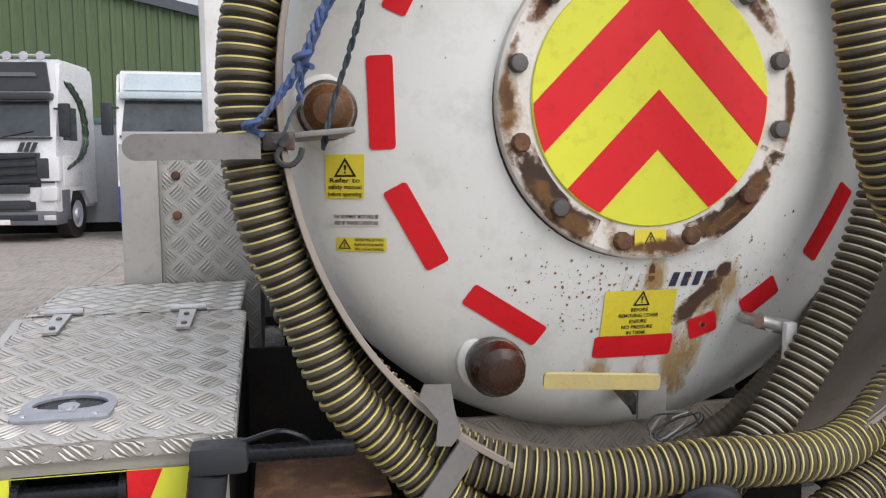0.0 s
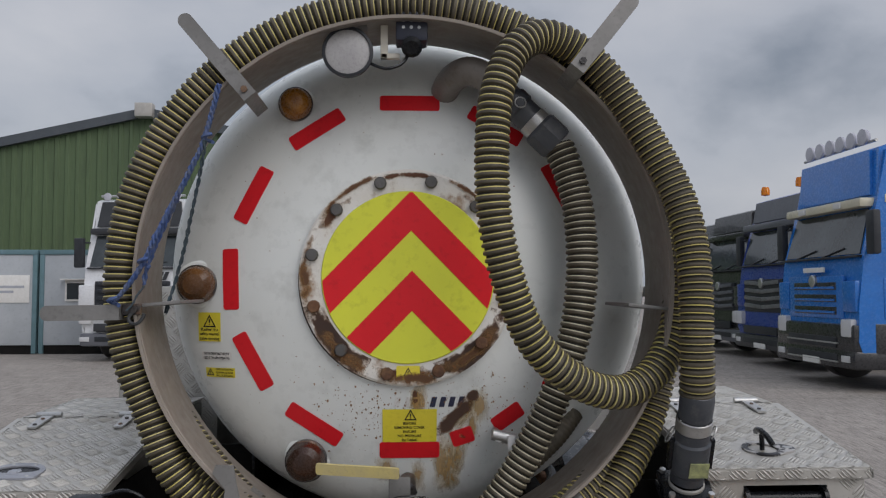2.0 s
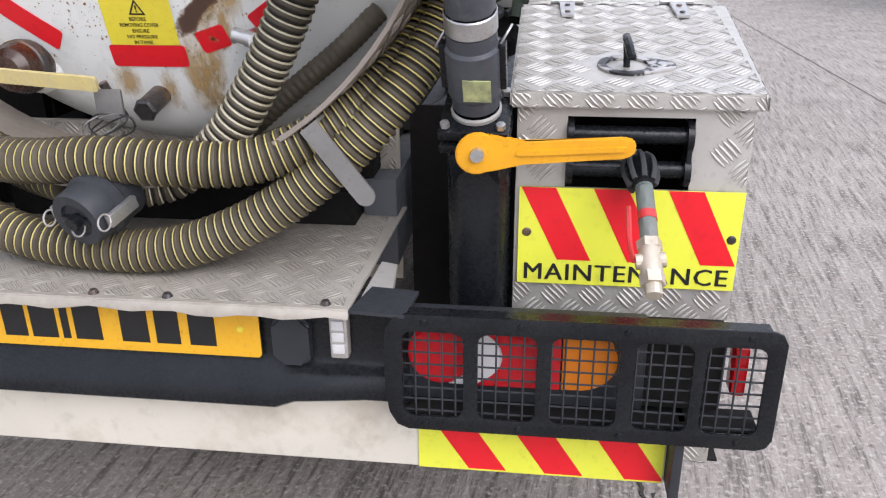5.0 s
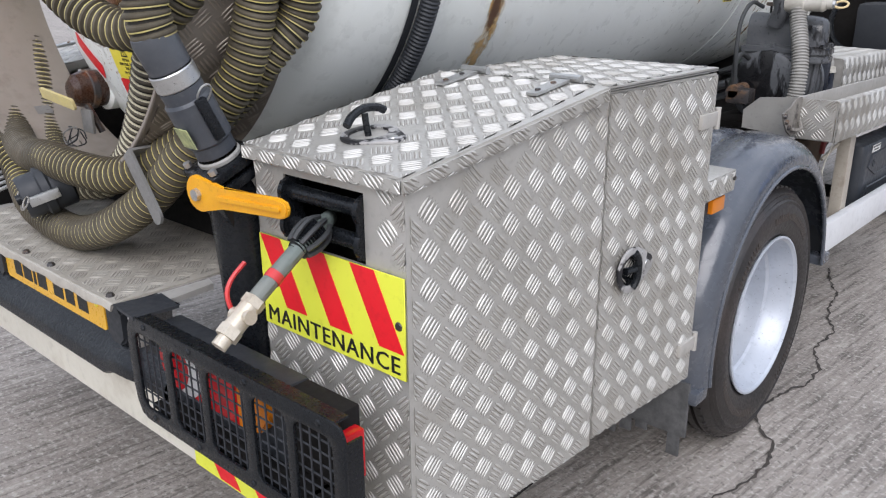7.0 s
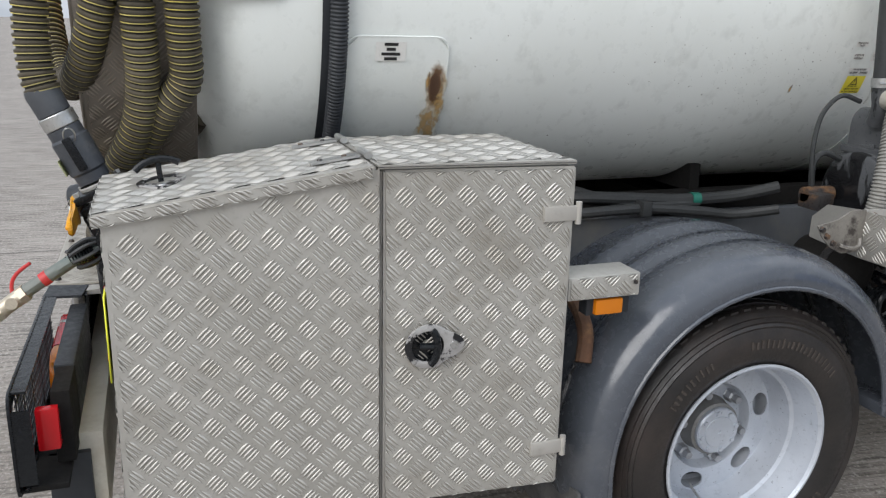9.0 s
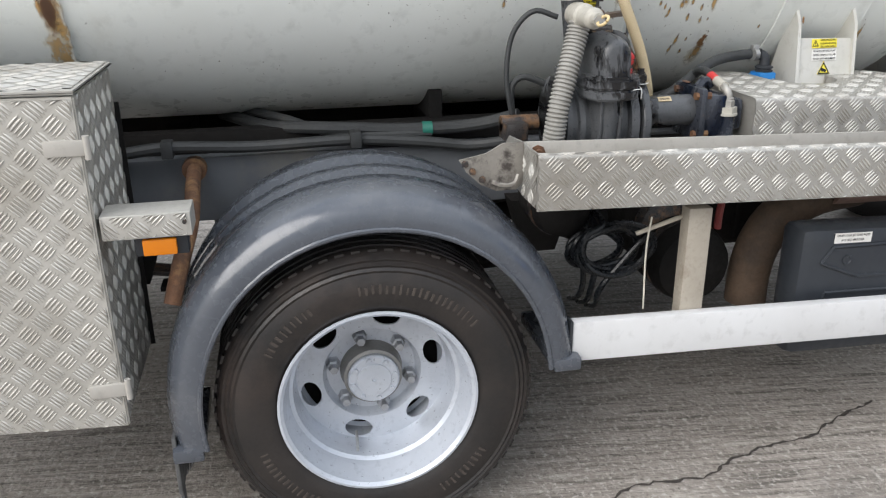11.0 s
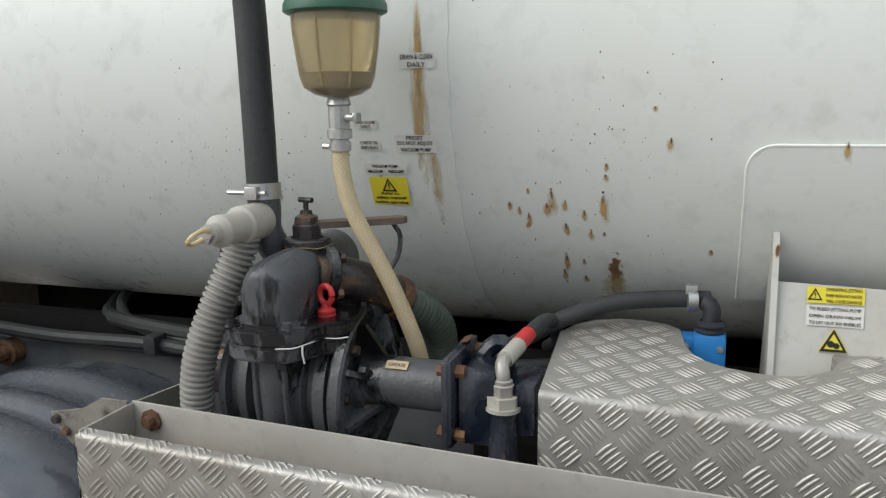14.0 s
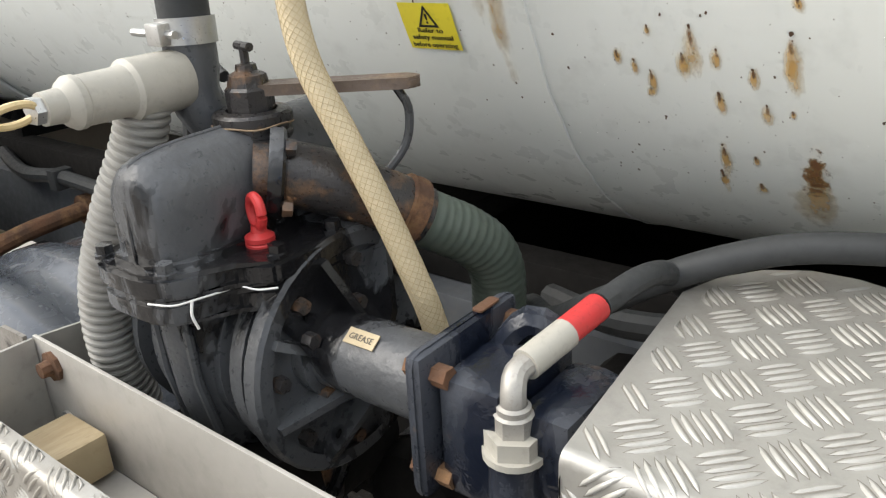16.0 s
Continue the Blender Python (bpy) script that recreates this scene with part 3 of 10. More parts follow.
def wrap(bm, place, off, verts=None):
    """Lays flat vertices (x, y, height) on a curved surface."""
    for v in verts if verts is not None else bm.verts:
        v.co = place(v.co.x, v.co.y, off + v.co.z)


def patch(bm, poly_or_rect, place, off, nx=6, ny=6, uv=True):
    """A small sheet on a curved surface, with UVs 0 to 1."""
    x0, x1, y0, y1 = poly_or_rect
    lay = bm.loops.layers.uv.verify()
    g = [[bm.verts.new(place(x0 + (x1 - x0) * i / nx, y0 + (y1 - y0) * j / ny, off)) for j in range(ny + 1)] for i in range(nx + 1)]
    for i in range(nx):
        for j in range(ny):
            f = bm.faces.new((g[i][j], g[i + 1][j], g[i + 1][j + 1], g[i][j + 1]))
            for l, (a, b) in zip(f.loops, ((i, j), (i + 1, j), (i + 1, j + 1), (i, j + 1))):
                l[lay].uv = (a / nx, b / ny)


tank = thing("vacuum_tank", (0, 1.9, 0.92), "off-white painted steel cylindrical tank with rust marks on a lorry", "tank")
bm = bm_new()
prof = DISH_PROFILE + [(TR, 0.64), (TR, 0.9), (TR, 1.6), (TR, 2.2), (TR, 2.9), (TR, FRONT_END)] + [(r, FRONT_END + 0.465 - y) for r, y in reversed(DISH_PROFILE)]
lathe(bm, prof, Matrix(((1, 0, 0, 0), (0, 0, 1, 0), (0, -1, 0, TC), (0, 0, 0, 1))), 96)
part("shell", bm, TANK, tank, smooth=40)
for y in (2.42,):  # weld bead
    bm = bm_new()
    pts = [Vector((math.cos(a) * (TR + 0.0005), y + 0.0012 * math.sin(a * 37), TC + math.sin(a) * (TR + 0.0005))) for a in [radians(k * 2) for k in range(-80, 81)]]
    sweep(bm, pts, [0.0015, 0.0021, 0.0016, 0.0023], 6)
    part("weld_seam", bm, TANK, tank)


def raised_plate(y0, y1, z0, z1, r):
    bm = bm_new()
    x = (y0 + y1) / 2
    ny = 12
    zs = [z0 + (z1 - z0) * k / ny for k in range(ny + 1)]
    rows = []
    for z in zs:
        inset = 0.0
        if z > z1 - r:
            inset = r - math.sqrt(max(0, r * r - (z - z1 + r) ** 2))
        rows.append([bm.verts.new(on_tank(yy, z, 0.008)) for yy in (y0 + inset, x, y1 - inset)])
    for a, b in zip(rows, rows[1:]):
        for i in range(2):
            bm.faces.new((a[i], a[i + 1], b[i + 1], b[i]))
    ext = bmesh.ops.extrude_face_region(bm, geom=list(bm.faces))
    for v in ext["geom"]:
        if isinstance(v, bmesh.types.BMVert):
            v.co.x -= 0.009
    part("doubler_plate", bm, TANK, tank, smooth=40)
    bm = bm_new()
    edge = [on_tank(y0, z0 + (z1 - z0 - r) * k / 10, 0.006) for k in range(10)]
    arc = [on_tank(y0 + r - r * math.cos(radians(a)), z1 - r + r * math.sin(radians(a)), 0.006) for a in range(0, 91, 15)]
    arc2 = [on_tank(y1 - r + r * math.cos(radians(a)), z1 - r + r * math.sin(radians(a)), 0.006) for a in range(90, -1, -15)]
    end = [on_tank(y1, z1 - r - (z1 - z0 - r) * k / 10, 0.006) for k in range(1, 11)]
    sweep(bm, [Vector(q) for q in edge + arc + arc2 + end], [0.0028, 0.0034, 0.0026], 6)
    part("weld_bead", bm, TANK, tank)


raised_plate(2.905, 3.195, 1.10, 1.385, 0.04)
raised_plate(0.66, 0.925, 1.05, 1.415, 0.035)


def specks(name, parent, spots, place, off, mat, label):
    """Small irregular marks, too many to count, laid on a curved surface: (x, y, radius) each."""
    rnd = random.Random(21)
    verts, faces = [], []
    for x, y, r in spots:
        b, n = len(verts), 7
        for k in range(n):
            q = r * rnd.uniform(0.55, 1.25)
            verts.append(tuple(place(x + q * math.cos(k * math.tau / n), y + 1.25 * q * math.sin(k * math.tau / n), off)))
        faces.append(tuple(range(b, b + n)))
    me = bpy.data.meshes.new(name)
    me.from_pydata(verts, [], faces)
    me.materials.append(mat)
    ob = new(name, me)
    ob.parent = parent
    ob.matrix_parent_inverse = parent.matrix_basis.inverted()
    return tagged(ob, label, kind="stuff")


CHIPS = surf("paint_chip", (0.075, 0.055, 0.04), (0.14, 0.10, 0.065), 30, 0.8)
FRECKLE = surf("rust_freckle", (0.32, 0.165, 0.06), (0.17, 0.085, 0.035), 25, 0.85)
rnd = random.Random(31)
marks = []
for k in range(300):  # thin scatter, thicker low down and in loose clusters
    marks.append((rnd.uniform(0.95, 3.33), 1.10 + 0.75 * rnd.random() ** 1.5, 0.0005 + 0.0013 * rnd.random() ** 4))
for y, z in ((1.75, 1.36), (1.9, 1.30), (2.05, 1.34), (2.62, 1.27), (2.60, 1.38), (2.75, 1.42), (2.68, 1.17), (2.55, 1.16)):
    for k in range(60 if y < 2.2 else 26):
        marks.append((rnd.gauss(y, 0.11), rnd.gauss(z, 0.05), 0.0005 + 0.0011 * rnd.random() ** 3))
specks("paint_chip", tank, [m for m in marks if m[1] > 1.06 and not 2.895 < m[0] < 3.205], on_tank, 0.0008, CHIPS, "small dark chips in the paint")
marks = []
for x, z, sx, sz, n in ((-0.10, 1.215, 0.05, 0.035, 150), (-0.03, 1.25, 0.07, 0.03, 90), (0.13, 1.26, 0.05, 0.04, 130), (0.06, 1.16, 0.06, 0.04, 90), (0.22, 1.22, 0.06, 0.05, 70), (-0.22, 1.28, 0.06, 0.04, 40), (0.0, 1.12, 0.12, 0.03, 70)):
    for k in range(n):
        marks.append((rnd.gauss(x, sx), rnd.gauss(z, sz), 0.0006 + 0.0021 * rnd.random() ** 3))
for k in range(70):
    a, q = rnd.uniform(0, math.tau), rnd.uniform(0.28, 0.56)
    marks.append((q * math.cos(a), TC + q * math.sin(a), 0.0005 + 0.0012 * rnd.random() ** 2))
specks("rust_freckle", tank, [m for m in marks if math.hypot(m[0] + 0.01, m[1] - 1.546) > 0.268], on_dish, 0.0016, FRECKLE, "fine brown rust freckles")


# ---- rear of the tank ----
def label_patch(parent, name, x0, x1, y0, y1, place, mat, lines, off=0.0015, text_h=0.008, ink=INK, sign=None, label="", top=0.0, width=0.86, hs=None):
    """A sticker on a curved surface with its printed lines as parts."""
    bm = bm_new()
    patch(bm, (x0, x1, y0, y1), place, off, 6, 6)
    st = part(name, bm, mat, parent, label)
    cx, w, n = (x0 + x1) / 2, x1 - x0, len(lines)
    h = (y1 - y0) * (1 - top)
    for i, t in enumerate(lines):
        if not t:
            continue
        bm = bm_new()
        cy = y0 + h * (n - i - 0.5) / n
        th = min(text_h, h / n * 0.62)
        if isinstance(t, float):
            slab(bm, [(cx - w * t / 2, cy - th / 2), (cx + w * t / 2, cy - th / 2), (cx + w * t / 2, cy + th / 2), (cx - w * t / 2, cy + th / 2)], Matrix(), 0, 0.0006)
        else:
            letters(bm, t, cx, cy, th, Matrix(), min(w * width, th * 0.80 * len(t)), 0.0001, bold=0.020 * th)
        wrap(bm, place, off + 0.0006)
        part("lettering", bm, ink, st, smooth=0)
    if sign:
        sx, sy, s = sign
        bm = bm_new()
        warn_sign(bm, sx, sy, s)
        wrap(bm, place, off + 0.0006)
        part("warning_triangle", bm, INK, st, smooth=0)
    return st


def warn_sign(bm, cx, cy, s, wheels=False):
    """A warning triangle drawn as an outline with an exclamation mark or a pair of meshing wheels."""
    o = [(cx, cy + s * 0.6), (cx - s * 0.6, cy - s * 0.45), (cx + s * 0.6, cy - s * 0.45)]
    i = [(cx, cy + s * 0.40), (cx - s * 0.42, cy - s * 0.34), (cx + s * 0.42, cy - s * 0.34)]
    for k in range(3):
        j = (k + 1) % 3
        slab(bm, [o[k], o[j], i[j], i[k]], Matrix(), 0, 0.0004)
    if wheels:
        for dx, dy, r in ((-0.11, -0.10, 0.15), (0.13, -0.17, 0.13)):
            slab(bm, [(cx + s * (dx + r * (1 + 0.14 * (k % 2)) * math.cos(k * math.tau / 16)), cy + s * (dy + r * (1 + 0.14 * (k % 2)) * math.sin(k * math.tau / 16))) for k in range(16)], Matrix(), 0, 0.0004)
        return
    slab(bm, [(cx - s * 0.07, cy + s * 0.2), (cx - s * 0.04, cy - s * 0.1), (cx + s * 0.04, cy - s * 0.1), (cx + s * 0.07, cy + s * 0.2)], Matrix(), 0, 0.0004)
    slab(bm, [(cx - s * 0.05, cy - s * 0.27), (cx + s * 0.05, cy - s * 0.27), (cx + s * 0.05, cy - s * 0.17), (cx - s * 0.05, cy - s * 0.17)], Matrix(), 0, 0.0004)


BOLT = surf("dark_bolt", (0.13, 0.125, 0.12), (0.09, 0.085, 0.08), 20, 0.5, metal=0.4, stain=(0.16, 0.09, 0.05), stain_at=(0.6, 0.8), stain_scale=20)
FX, FZ = -0.010, 1.546  # centre of the manway
manway = thing("manway_cover", (FX, 0.21, FZ), "round bolted cover with red and yellow chevrons, rim badly rusted", "manhole cover")
mw = REAR.copy()
mw.translation = (FX, 0.236, FZ)
bm = bm_new()
lathe(bm, [(0.0, 0.0), (0.260, -0.006), (0.264, 0.004), (0.262, 0.020), (0.256, 0.024), (0.0, 0.024)], mw, 72)
part("flange", bm, surf("flange_paint", (0.74, 0.73, 0.69), (0.66, 0.62, 0.54), 9, 0.5, bump=0.3, bscale=60, stain=(0.26, 0.13, 0.05), stain_at=(0.56, 0.68), stain_scale=9), manway)
bm = bm_new()
lathe(bm, [(0.262, -0.012), (0.2675, -0.010), (0.2675, 0.003), (0.262, 0.005)], mw @ Matrix.Translation((-0.001, 0.001, 0)), 72)
part("gasket", bm, surf("rust_stained_gasket", (0.022, 0.018, 0.016), (0.045, 0.030, 0.022), 12, 0.7, stain=(0.17, 0.085, 0.035), stain_at=(0.50, 0.62), stain_scale=9), manway)
rim = mw @ Matrix.Translation((0, 0, 0.0245))


def rust_arc(a0, a1, r0, r1, mat, lift=0.001):
    bm = bm_new()
    lay = bm.loops.layers.uv.verify()
    n = 14
    g = [[bm.verts.new(rim @ Vector((math.cos(radians(a0 + (a1 - a0) * i / n)) * r, math.sin(radians(a0 + (a1 - a0) * i / n)) * r, lift))) for r in (r0, (r0 + r1) / 2, r1)] for i in range(n + 1)]
    for i in range(n):
        for j in range(2):
            f = bm.faces.new((g[i][j], g[i][j + 1], g[i + 1][j + 1], g[i + 1][j]))
            for l, (a, b) in zip(f.loops, ((i, j), (i, j + 1), (i + 1, j + 1), (i + 1, j))):
                l[lay].uv = (a / n, b / 2)
    part("rust_patch", bm, mat, manway)


RUST_RIM = film("rim_rust", (0.045, 0.024, 0.016), (0.30, 0.14, 0.05), (0.26, 0.38), 18, edge=0.6)
rust_arc(196, 246, 0.214, 0.262, RUST_RIM)
rust_arc(286, 340, 0.214, 0.262, RUST_RIM)
rust_arc(240, 300, 0.205, 0.258, RUST, 0.0014)
rust_arc(115, 160, 0.215, 0.262, RUST)
rust_arc(20, 62, 0.215, 0.262, RUST)
rust_arc(60, 120, 0.235, 0.262, RUST, 0.0014)
EDGE_RUST = film("edge_rust", (0.10, 0.045, 0.018), (0.42, 0.22, 0.07), (0.36, 0.58), 26, edge=0.5)
for k, (a0, a1, r0) in enumerate(((148, 200, 0.240), (-22, 24, 0.244), (100, 150, 0.246), (30, 75, 0.247), (198, 250, 0.222), (284, 338, 0.222), (246, 290, 0.226), (166, 196, 0.226))):
    rust_arc(a0, a1, r0, 0.2615, EDGE_RUST, 0.0020 + 0.0004 * k)
bm = bm_new()
lathe(bm, [(0.0, 0.0), (0.206, 0.0), (0.208, 0.002), (0.206, 0.004), (0.0, 0.004)], rim, 72)
disc = part("chevron_disc", bm, YELLOW, manway, "reflective yellow disc")
circ = [(0.205 * math.cos(k * math.tau / 64), 0.205 * math.sin(k * math.tau / 64)) for k in range(64)]
for k in (0, 2):
    top, bot, sl = 0.2085 - 0.0965 * k, 0.2085 - 0.0965 * (k + 1), 1.025
    ax = 0.007 + 0.001 * k
    for s in (1, -1):
        q = [(ax, top), (ax, bot), (ax - 0.3 * s, bot - 0.3 * sl), (ax - 0.3 * s, top - 0.3 * sl)]
        q = q if s > 0 else q[::-1]
        q = clip(q, circ)
        if len(q) > 2:
            bm = bm_new()
            slab(bm, q, rim @ Matrix.Translation((0, 0, 0.004)), 0, 0.0012)
            part("chevron", bm, RED, disc, "red reflective band", smooth=0)
for k in range(12):
    a = radians(16 + 30.2 * k)
    bm = bm_new()
    lathe(bm, [(0, 0), (0.0155, 0), (0.0155, 0.010), (0.013, 0.014), (0, 0.015)], rim @ Matrix.Translation((0.236 * math.cos(a), 0.236 * math.sin(a), 0)), 10)
    part("bolt", bm, RUSTY if k in (6, 9, 10, 8) else BOLT, manway)
bm = bm_new()
slab(bm, rounded(-0.028, 0.028, -0.245, -0.212, 0.003), rim, 0.001, 0.003)
tag = part("sticker", bm, STICKER, manway)
bm = bm_new()
warn_sign(bm, 0, -0.228, 0.02)
bmesh.ops.transform(bm, matrix=rim @ Matrix.Translation((0, 0, 0.0035)), verts=bm.verts)
part("warning_triangle", bm, INK, tag, smooth=0)

# reflective strips round the end
for deg, length, rr in ((90, 0.150, 0.430), (122.5, 0.148, 0.430), (153, 0.148, 0.434), (181.5, 0.150, 0.441), (209, 0.150, 0.440), (237.5, 0.150, 0.436), (270, 0.147, 0.432),
                        (288, 0.056, 0.420), (304.5, 0.082, 0.428), (330, 0.148, 0.440), (0, 0.150, 0.440), (29, 0.148, 0.436), (60, 0.148, 0.432)):
    bm = bm_new()
    a = radians(deg)
    pts = rounded(-length / 2, length / 2, -0.0205, 0.0205, 0.006, 3)
    q = [(FX + 0.004 + rr * math.cos(a) + u * math.sin(a) + v * math.cos(a), TC - 0.003 + rr * math.sin(a) - u * math.cos(a) + v * math.sin(a)) for u, v in pts]
    slab(bm, q, Matrix(), 0, 0.0008)
    bmesh.ops.subdivide_edges(bm, edges=[e for e in bm.edges if e.calc_length() > 0.05], cuts=3)
    wrap(bm, on_dish, 0.0012)
    part("reflective_strip", bm, RED, tank, "red reflective strip")

label_patch(tank, "sticker", -0.535, -0.474, 1.388, 1.460, on_dish, STICKER, ["Refer to", "safety manual", "before operating"], 0.002, 0.010, sign=(-0.504, 1.437, 0.030), top=0.5)
label_patch(tank, "sticker", -0.528, -0.446, 1.342, 1.362, on_dish, STICKER_W, ["THIS EQUIPMENT MUST ONLY BE", "USED BY TRAINED OPERATORS"], 0.002, 0.006)
st = label_patch(tank, "sticker", -0.518, -0.438, 1.298, 1.322, on_dish, STICKER, [], 0.002, sign=(-0.505, 1.310, 0.017))
bm = bm_new()
for i, t in enumerate(("OPERATING JETTING", "PUMP WITH NO WATER", "WILL CAUSE DAMAGE")):
    letters(bm, t, -0.466, 1.3175 - 0.0075 * i, 0.0045, Matrix(), 0.046, 0.0003)
wrap(bm, on_dish, 0.0026)
part("lettering", bm, INK, st, smooth=0)
label_patch(tank, "sticker", -0.072, 0.060, 1.143, 1.226, on_dish, STICKER, ["BEFORE", "REMOVING COVER", "ENSURE", "NO PRESSURE", "IN TANK"], 0.002, 0.009, sign=(-0.004, 1.210, 0.026), top=0.36)
for k in range(7):  # slanting bars in place of the figures of a number
    x0 = -0.046 + 0.026 * k if k < 3 else 0.042 + 0.0225 * (k - 3)
    bm = bm_new()
    slab(bm, [(x0, 1.231), (x0 + 0.013, 1.231), (x0 + 0.019, 1.256), (x0 + 0.006, 1.256)], Matrix(), 0, 0.0003)
    wrap(bm, on_dish, 0.0012)
    part("number_bar", bm, STICKER_W if k < 3 else INK_BLUE, tank, smooth=0)

for x0, x1, z0, z1, mat in ((-0.015, 0.035, 1.19, 1.30, STREAK), (0.06, 0.13, 0.99, 1.16, STREAK), (-0.01, 0.05, 1.0, 1.12, STREAK), (0.12, 0.17, 1.12, 1.24, STREAK), (-0.02, 0.05, 1.18, 1.305, STREAK), (0.03, 0.13, 0.97, 1.20, STREAK), (0.09, 0.15, 1.04, 1.20, STREAK), (-0.005, 0.02, 1.225, 1.29, RUST), (-0.10, -0.03, 1.02, 1.13, STREAK), (0.13, 0.20, 1.16, 1.30, STREAK)):
    bm = bm_new()
    patch(bm, (x0, x1, z0, z1), on_dish, 0.0017, 10, 10)
    part("rust_stain", bm, mat, tank, "brown rust stain")
# the long scrape, rusted through the paint, that slants down from the flange
WEEP = film("rust_weep", (0.42, 0.24, 0.07), (0.60, 0.46, 0.22), (0.34, 0.72), 13, amount=0.75)
SCRAPE = film("rusted_scrape", (0.075, 0.040, 0.026), (0.36, 0.18, 0.06), (0.24, 0.40), 20, detail=8)
for w, u0, u1, v0, mat, off in ((0.080, -0.02, 0.165, 0.016, WEEP, 0.0019), (0.050, -0.012, 0.152, 0.0, SCRAPE, 0.0022), (0.034, 0.10, 0.150, -0.004, SCRAPE, 0.0024)):
    bm = bm_new()
    patch(bm, (u0, u1, v0 - w / 2, v0 + w / 2), lambda u, v, o: on_dish(0.063 + 0.69 * u + 0.72 * v, 1.163 + 0.72 * u - 0.69 * v, o), off, 14, 6)
    part("rust_stain", bm, mat, tank, "slanting rusted scrape")


def boss(x, z, r, mat, off, collar):
    c = on_dish(x, z, 0)
    m = REAR.copy()
    m.translation = c
    bm = bm_new()
    lathe(bm, [(collar, -0.03), (collar, 0.004), (collar * 0.9, 0.010), (r * 0.9, 0.012)], m, 28)
    part("boss", bm, TANK, tank)
    bm = bm_new()
    lathe(bm, [(r * 0.86, 0.0), (r, 0.012), (r * 1.03, off * 0.5), (r, off), (r * 0.86, off + r * 0.45), (r * 0.55, off + r * 0.72), (0, off + r * 0.82)], m, 28)
    part("ball_cap", bm, mat, tank, "round brown sight cap")
    bm = bm_new()
    lathe(bm, [(r * 1.0, off * 0.55), (r * 1.08, off * 0.6), (r * 1.08, off * 0.85), (r, off * 0.9)], m, 28)
    part("cap_ring", bm, CAST_RUST, tank)


boss(-0.292, 1.982, 0.040, AMBERCAP, 0.030, 0.050)
boss(-0.532, 1.530, 0.045, surf("brown_sight_cap", (0.15, 0.068, 0.022), (0.07, 0.032, 0.014), 14, 0.25, stain=(0.26, 0.12, 0.03), stain_at=(0.58, 0.74), stain_scale=16, bump=0.1), 0.034, 0.060)
boss(-0.258, 1.100, 0.047, BROWN, 0.060, 0.058)

# bottom outlet valve with its faded lever, cables and the small tap
valve = thing("outlet_valve", (-0.06, 0.2, 0.98), "seized outlet valve with faded yellow lever under the tank end", "valve")
bm = bm_new()
rod(bm, (-0.010, 0.34, 1.05), (-0.010, 0.24, 1.03), 0.020, n=20)
lathe(bm, [(0.0, 0), (0.022, 0), (0.023, 0.008), (0.018, 0.013), (0, 0.014)], along((-0.010, 0.245, 1.03), (-0.010, 0.1, 1.005)), 6)
part("body", bm, CAST_RUST, valve)
bm = bm_new()
slab(bm, rounded(-0.095, 0.095, -0.013, 0.013, 0.006), plane((-0.125, 0.135, 1.105), (1, -0.05, -0.06), (0, -0.25, 1)), 0, 0.007)
part("lever", bm, PALE_Y, valve, "flat lever with worn pale yellow paint")
bm = bm_new()
box(bm, -0.055, -0.005, 0.150, 0.158, 1.030, 1.085, 0.003)
part("stop_plate", bm, GREYBAR, valve)
bm = bm_new()
rod(bm, (-0.04, 0.16, 1.095), (-0.02, 0.18, 1.03), 0.008)
part("spindle", bm, CAST_RUST, valve)
rnd = random.Random(5)
for k in range(5):
    bm = bm_new()
    c = Vector((-0.03 + 0.03 * rnd.random(), 0.10, 1.03))
    tube(bm, [c + Vector((0.034 * math.cos(a + k) * (1 + 0.4 * rnd.random()), 0.02 * rnd.random(), 0.024 * math.sin(a + k * 1.3))) for a in [j * 0.8 for j in range(7)]], 0.0016, 0.006, 5)
    part("wire_loop", bm, GREYBAR if k % 2 else GREYRUB, valve)
tap = thing("small_tap", (0.22, 0.22, 1.16), "small white-handled brass drain tap on the tank end", "tap")
bm = bm_new()
rod(bm, (0.205, 0.27, 1.165), (0.205, 0.19, 1.165), 0.011)
rod(bm, (0.190, 0.20, 1.172), (0.245, 0.20, 1.158), 0.014)
part("body", bm, STEEL, tap)
bm = bm_new()
box(bm, 0.224, 0.246, 0.172, 0.186, 1.105, 1.172, 0.005)
part("handle", bm, WHITE, tap, "white plastic lever")

# top pipe elbow and its coupling
elbow = thing("pipe_elbow", (0.15, 0.3, 2.05), "painted steel pipe elbow with black hose coupling", "pipe fitting")
bm = bm_new()
tube(bm, [(0.075, 0.40, 2.000), (0.082, 0.30, 2.018), (0.100, 0.23, 2.036), (0.135, 0.190, 2.044), (0.172, 0.182, 2.030), (0.200, 0.181, 2.006)], 0.035, 0.010, 20)
part("bend", bm, surf("dull_pipe_paint", (0.25, 0.225, 0.20), (0.19, 0.17, 0.15), 8, 0.5, stain=(0.13, 0.09, 0.06), stain_at=(0.58, 0.75), stain_scale=12), elbow)
em = along((0.192, 0.181, 2.013), (0.352, 0.178, 1.860))
bm = bm_new()
lathe(bm, [(0.034, 0.0), (0.040, 0.004), (0.040, 0.022), (0.036, 0.026), (0.036, 0.060), (0.041, 0.064), (0.041, 0.090), (0.036, 0.096), (0.036, 0.130), (0.030, 0.132)], em, 22)
part("coupling", bm, COUPLING, elbow, "scuffed blue-black hose coupling")
bm = bm_new()
lathe(bm, [(0.034, 0.128), (0.0385, 0.129), (0.0385, 0.152), (0.034, 0.153)], em, 22)
part("band_clamp", bm, STEEL, elbow)
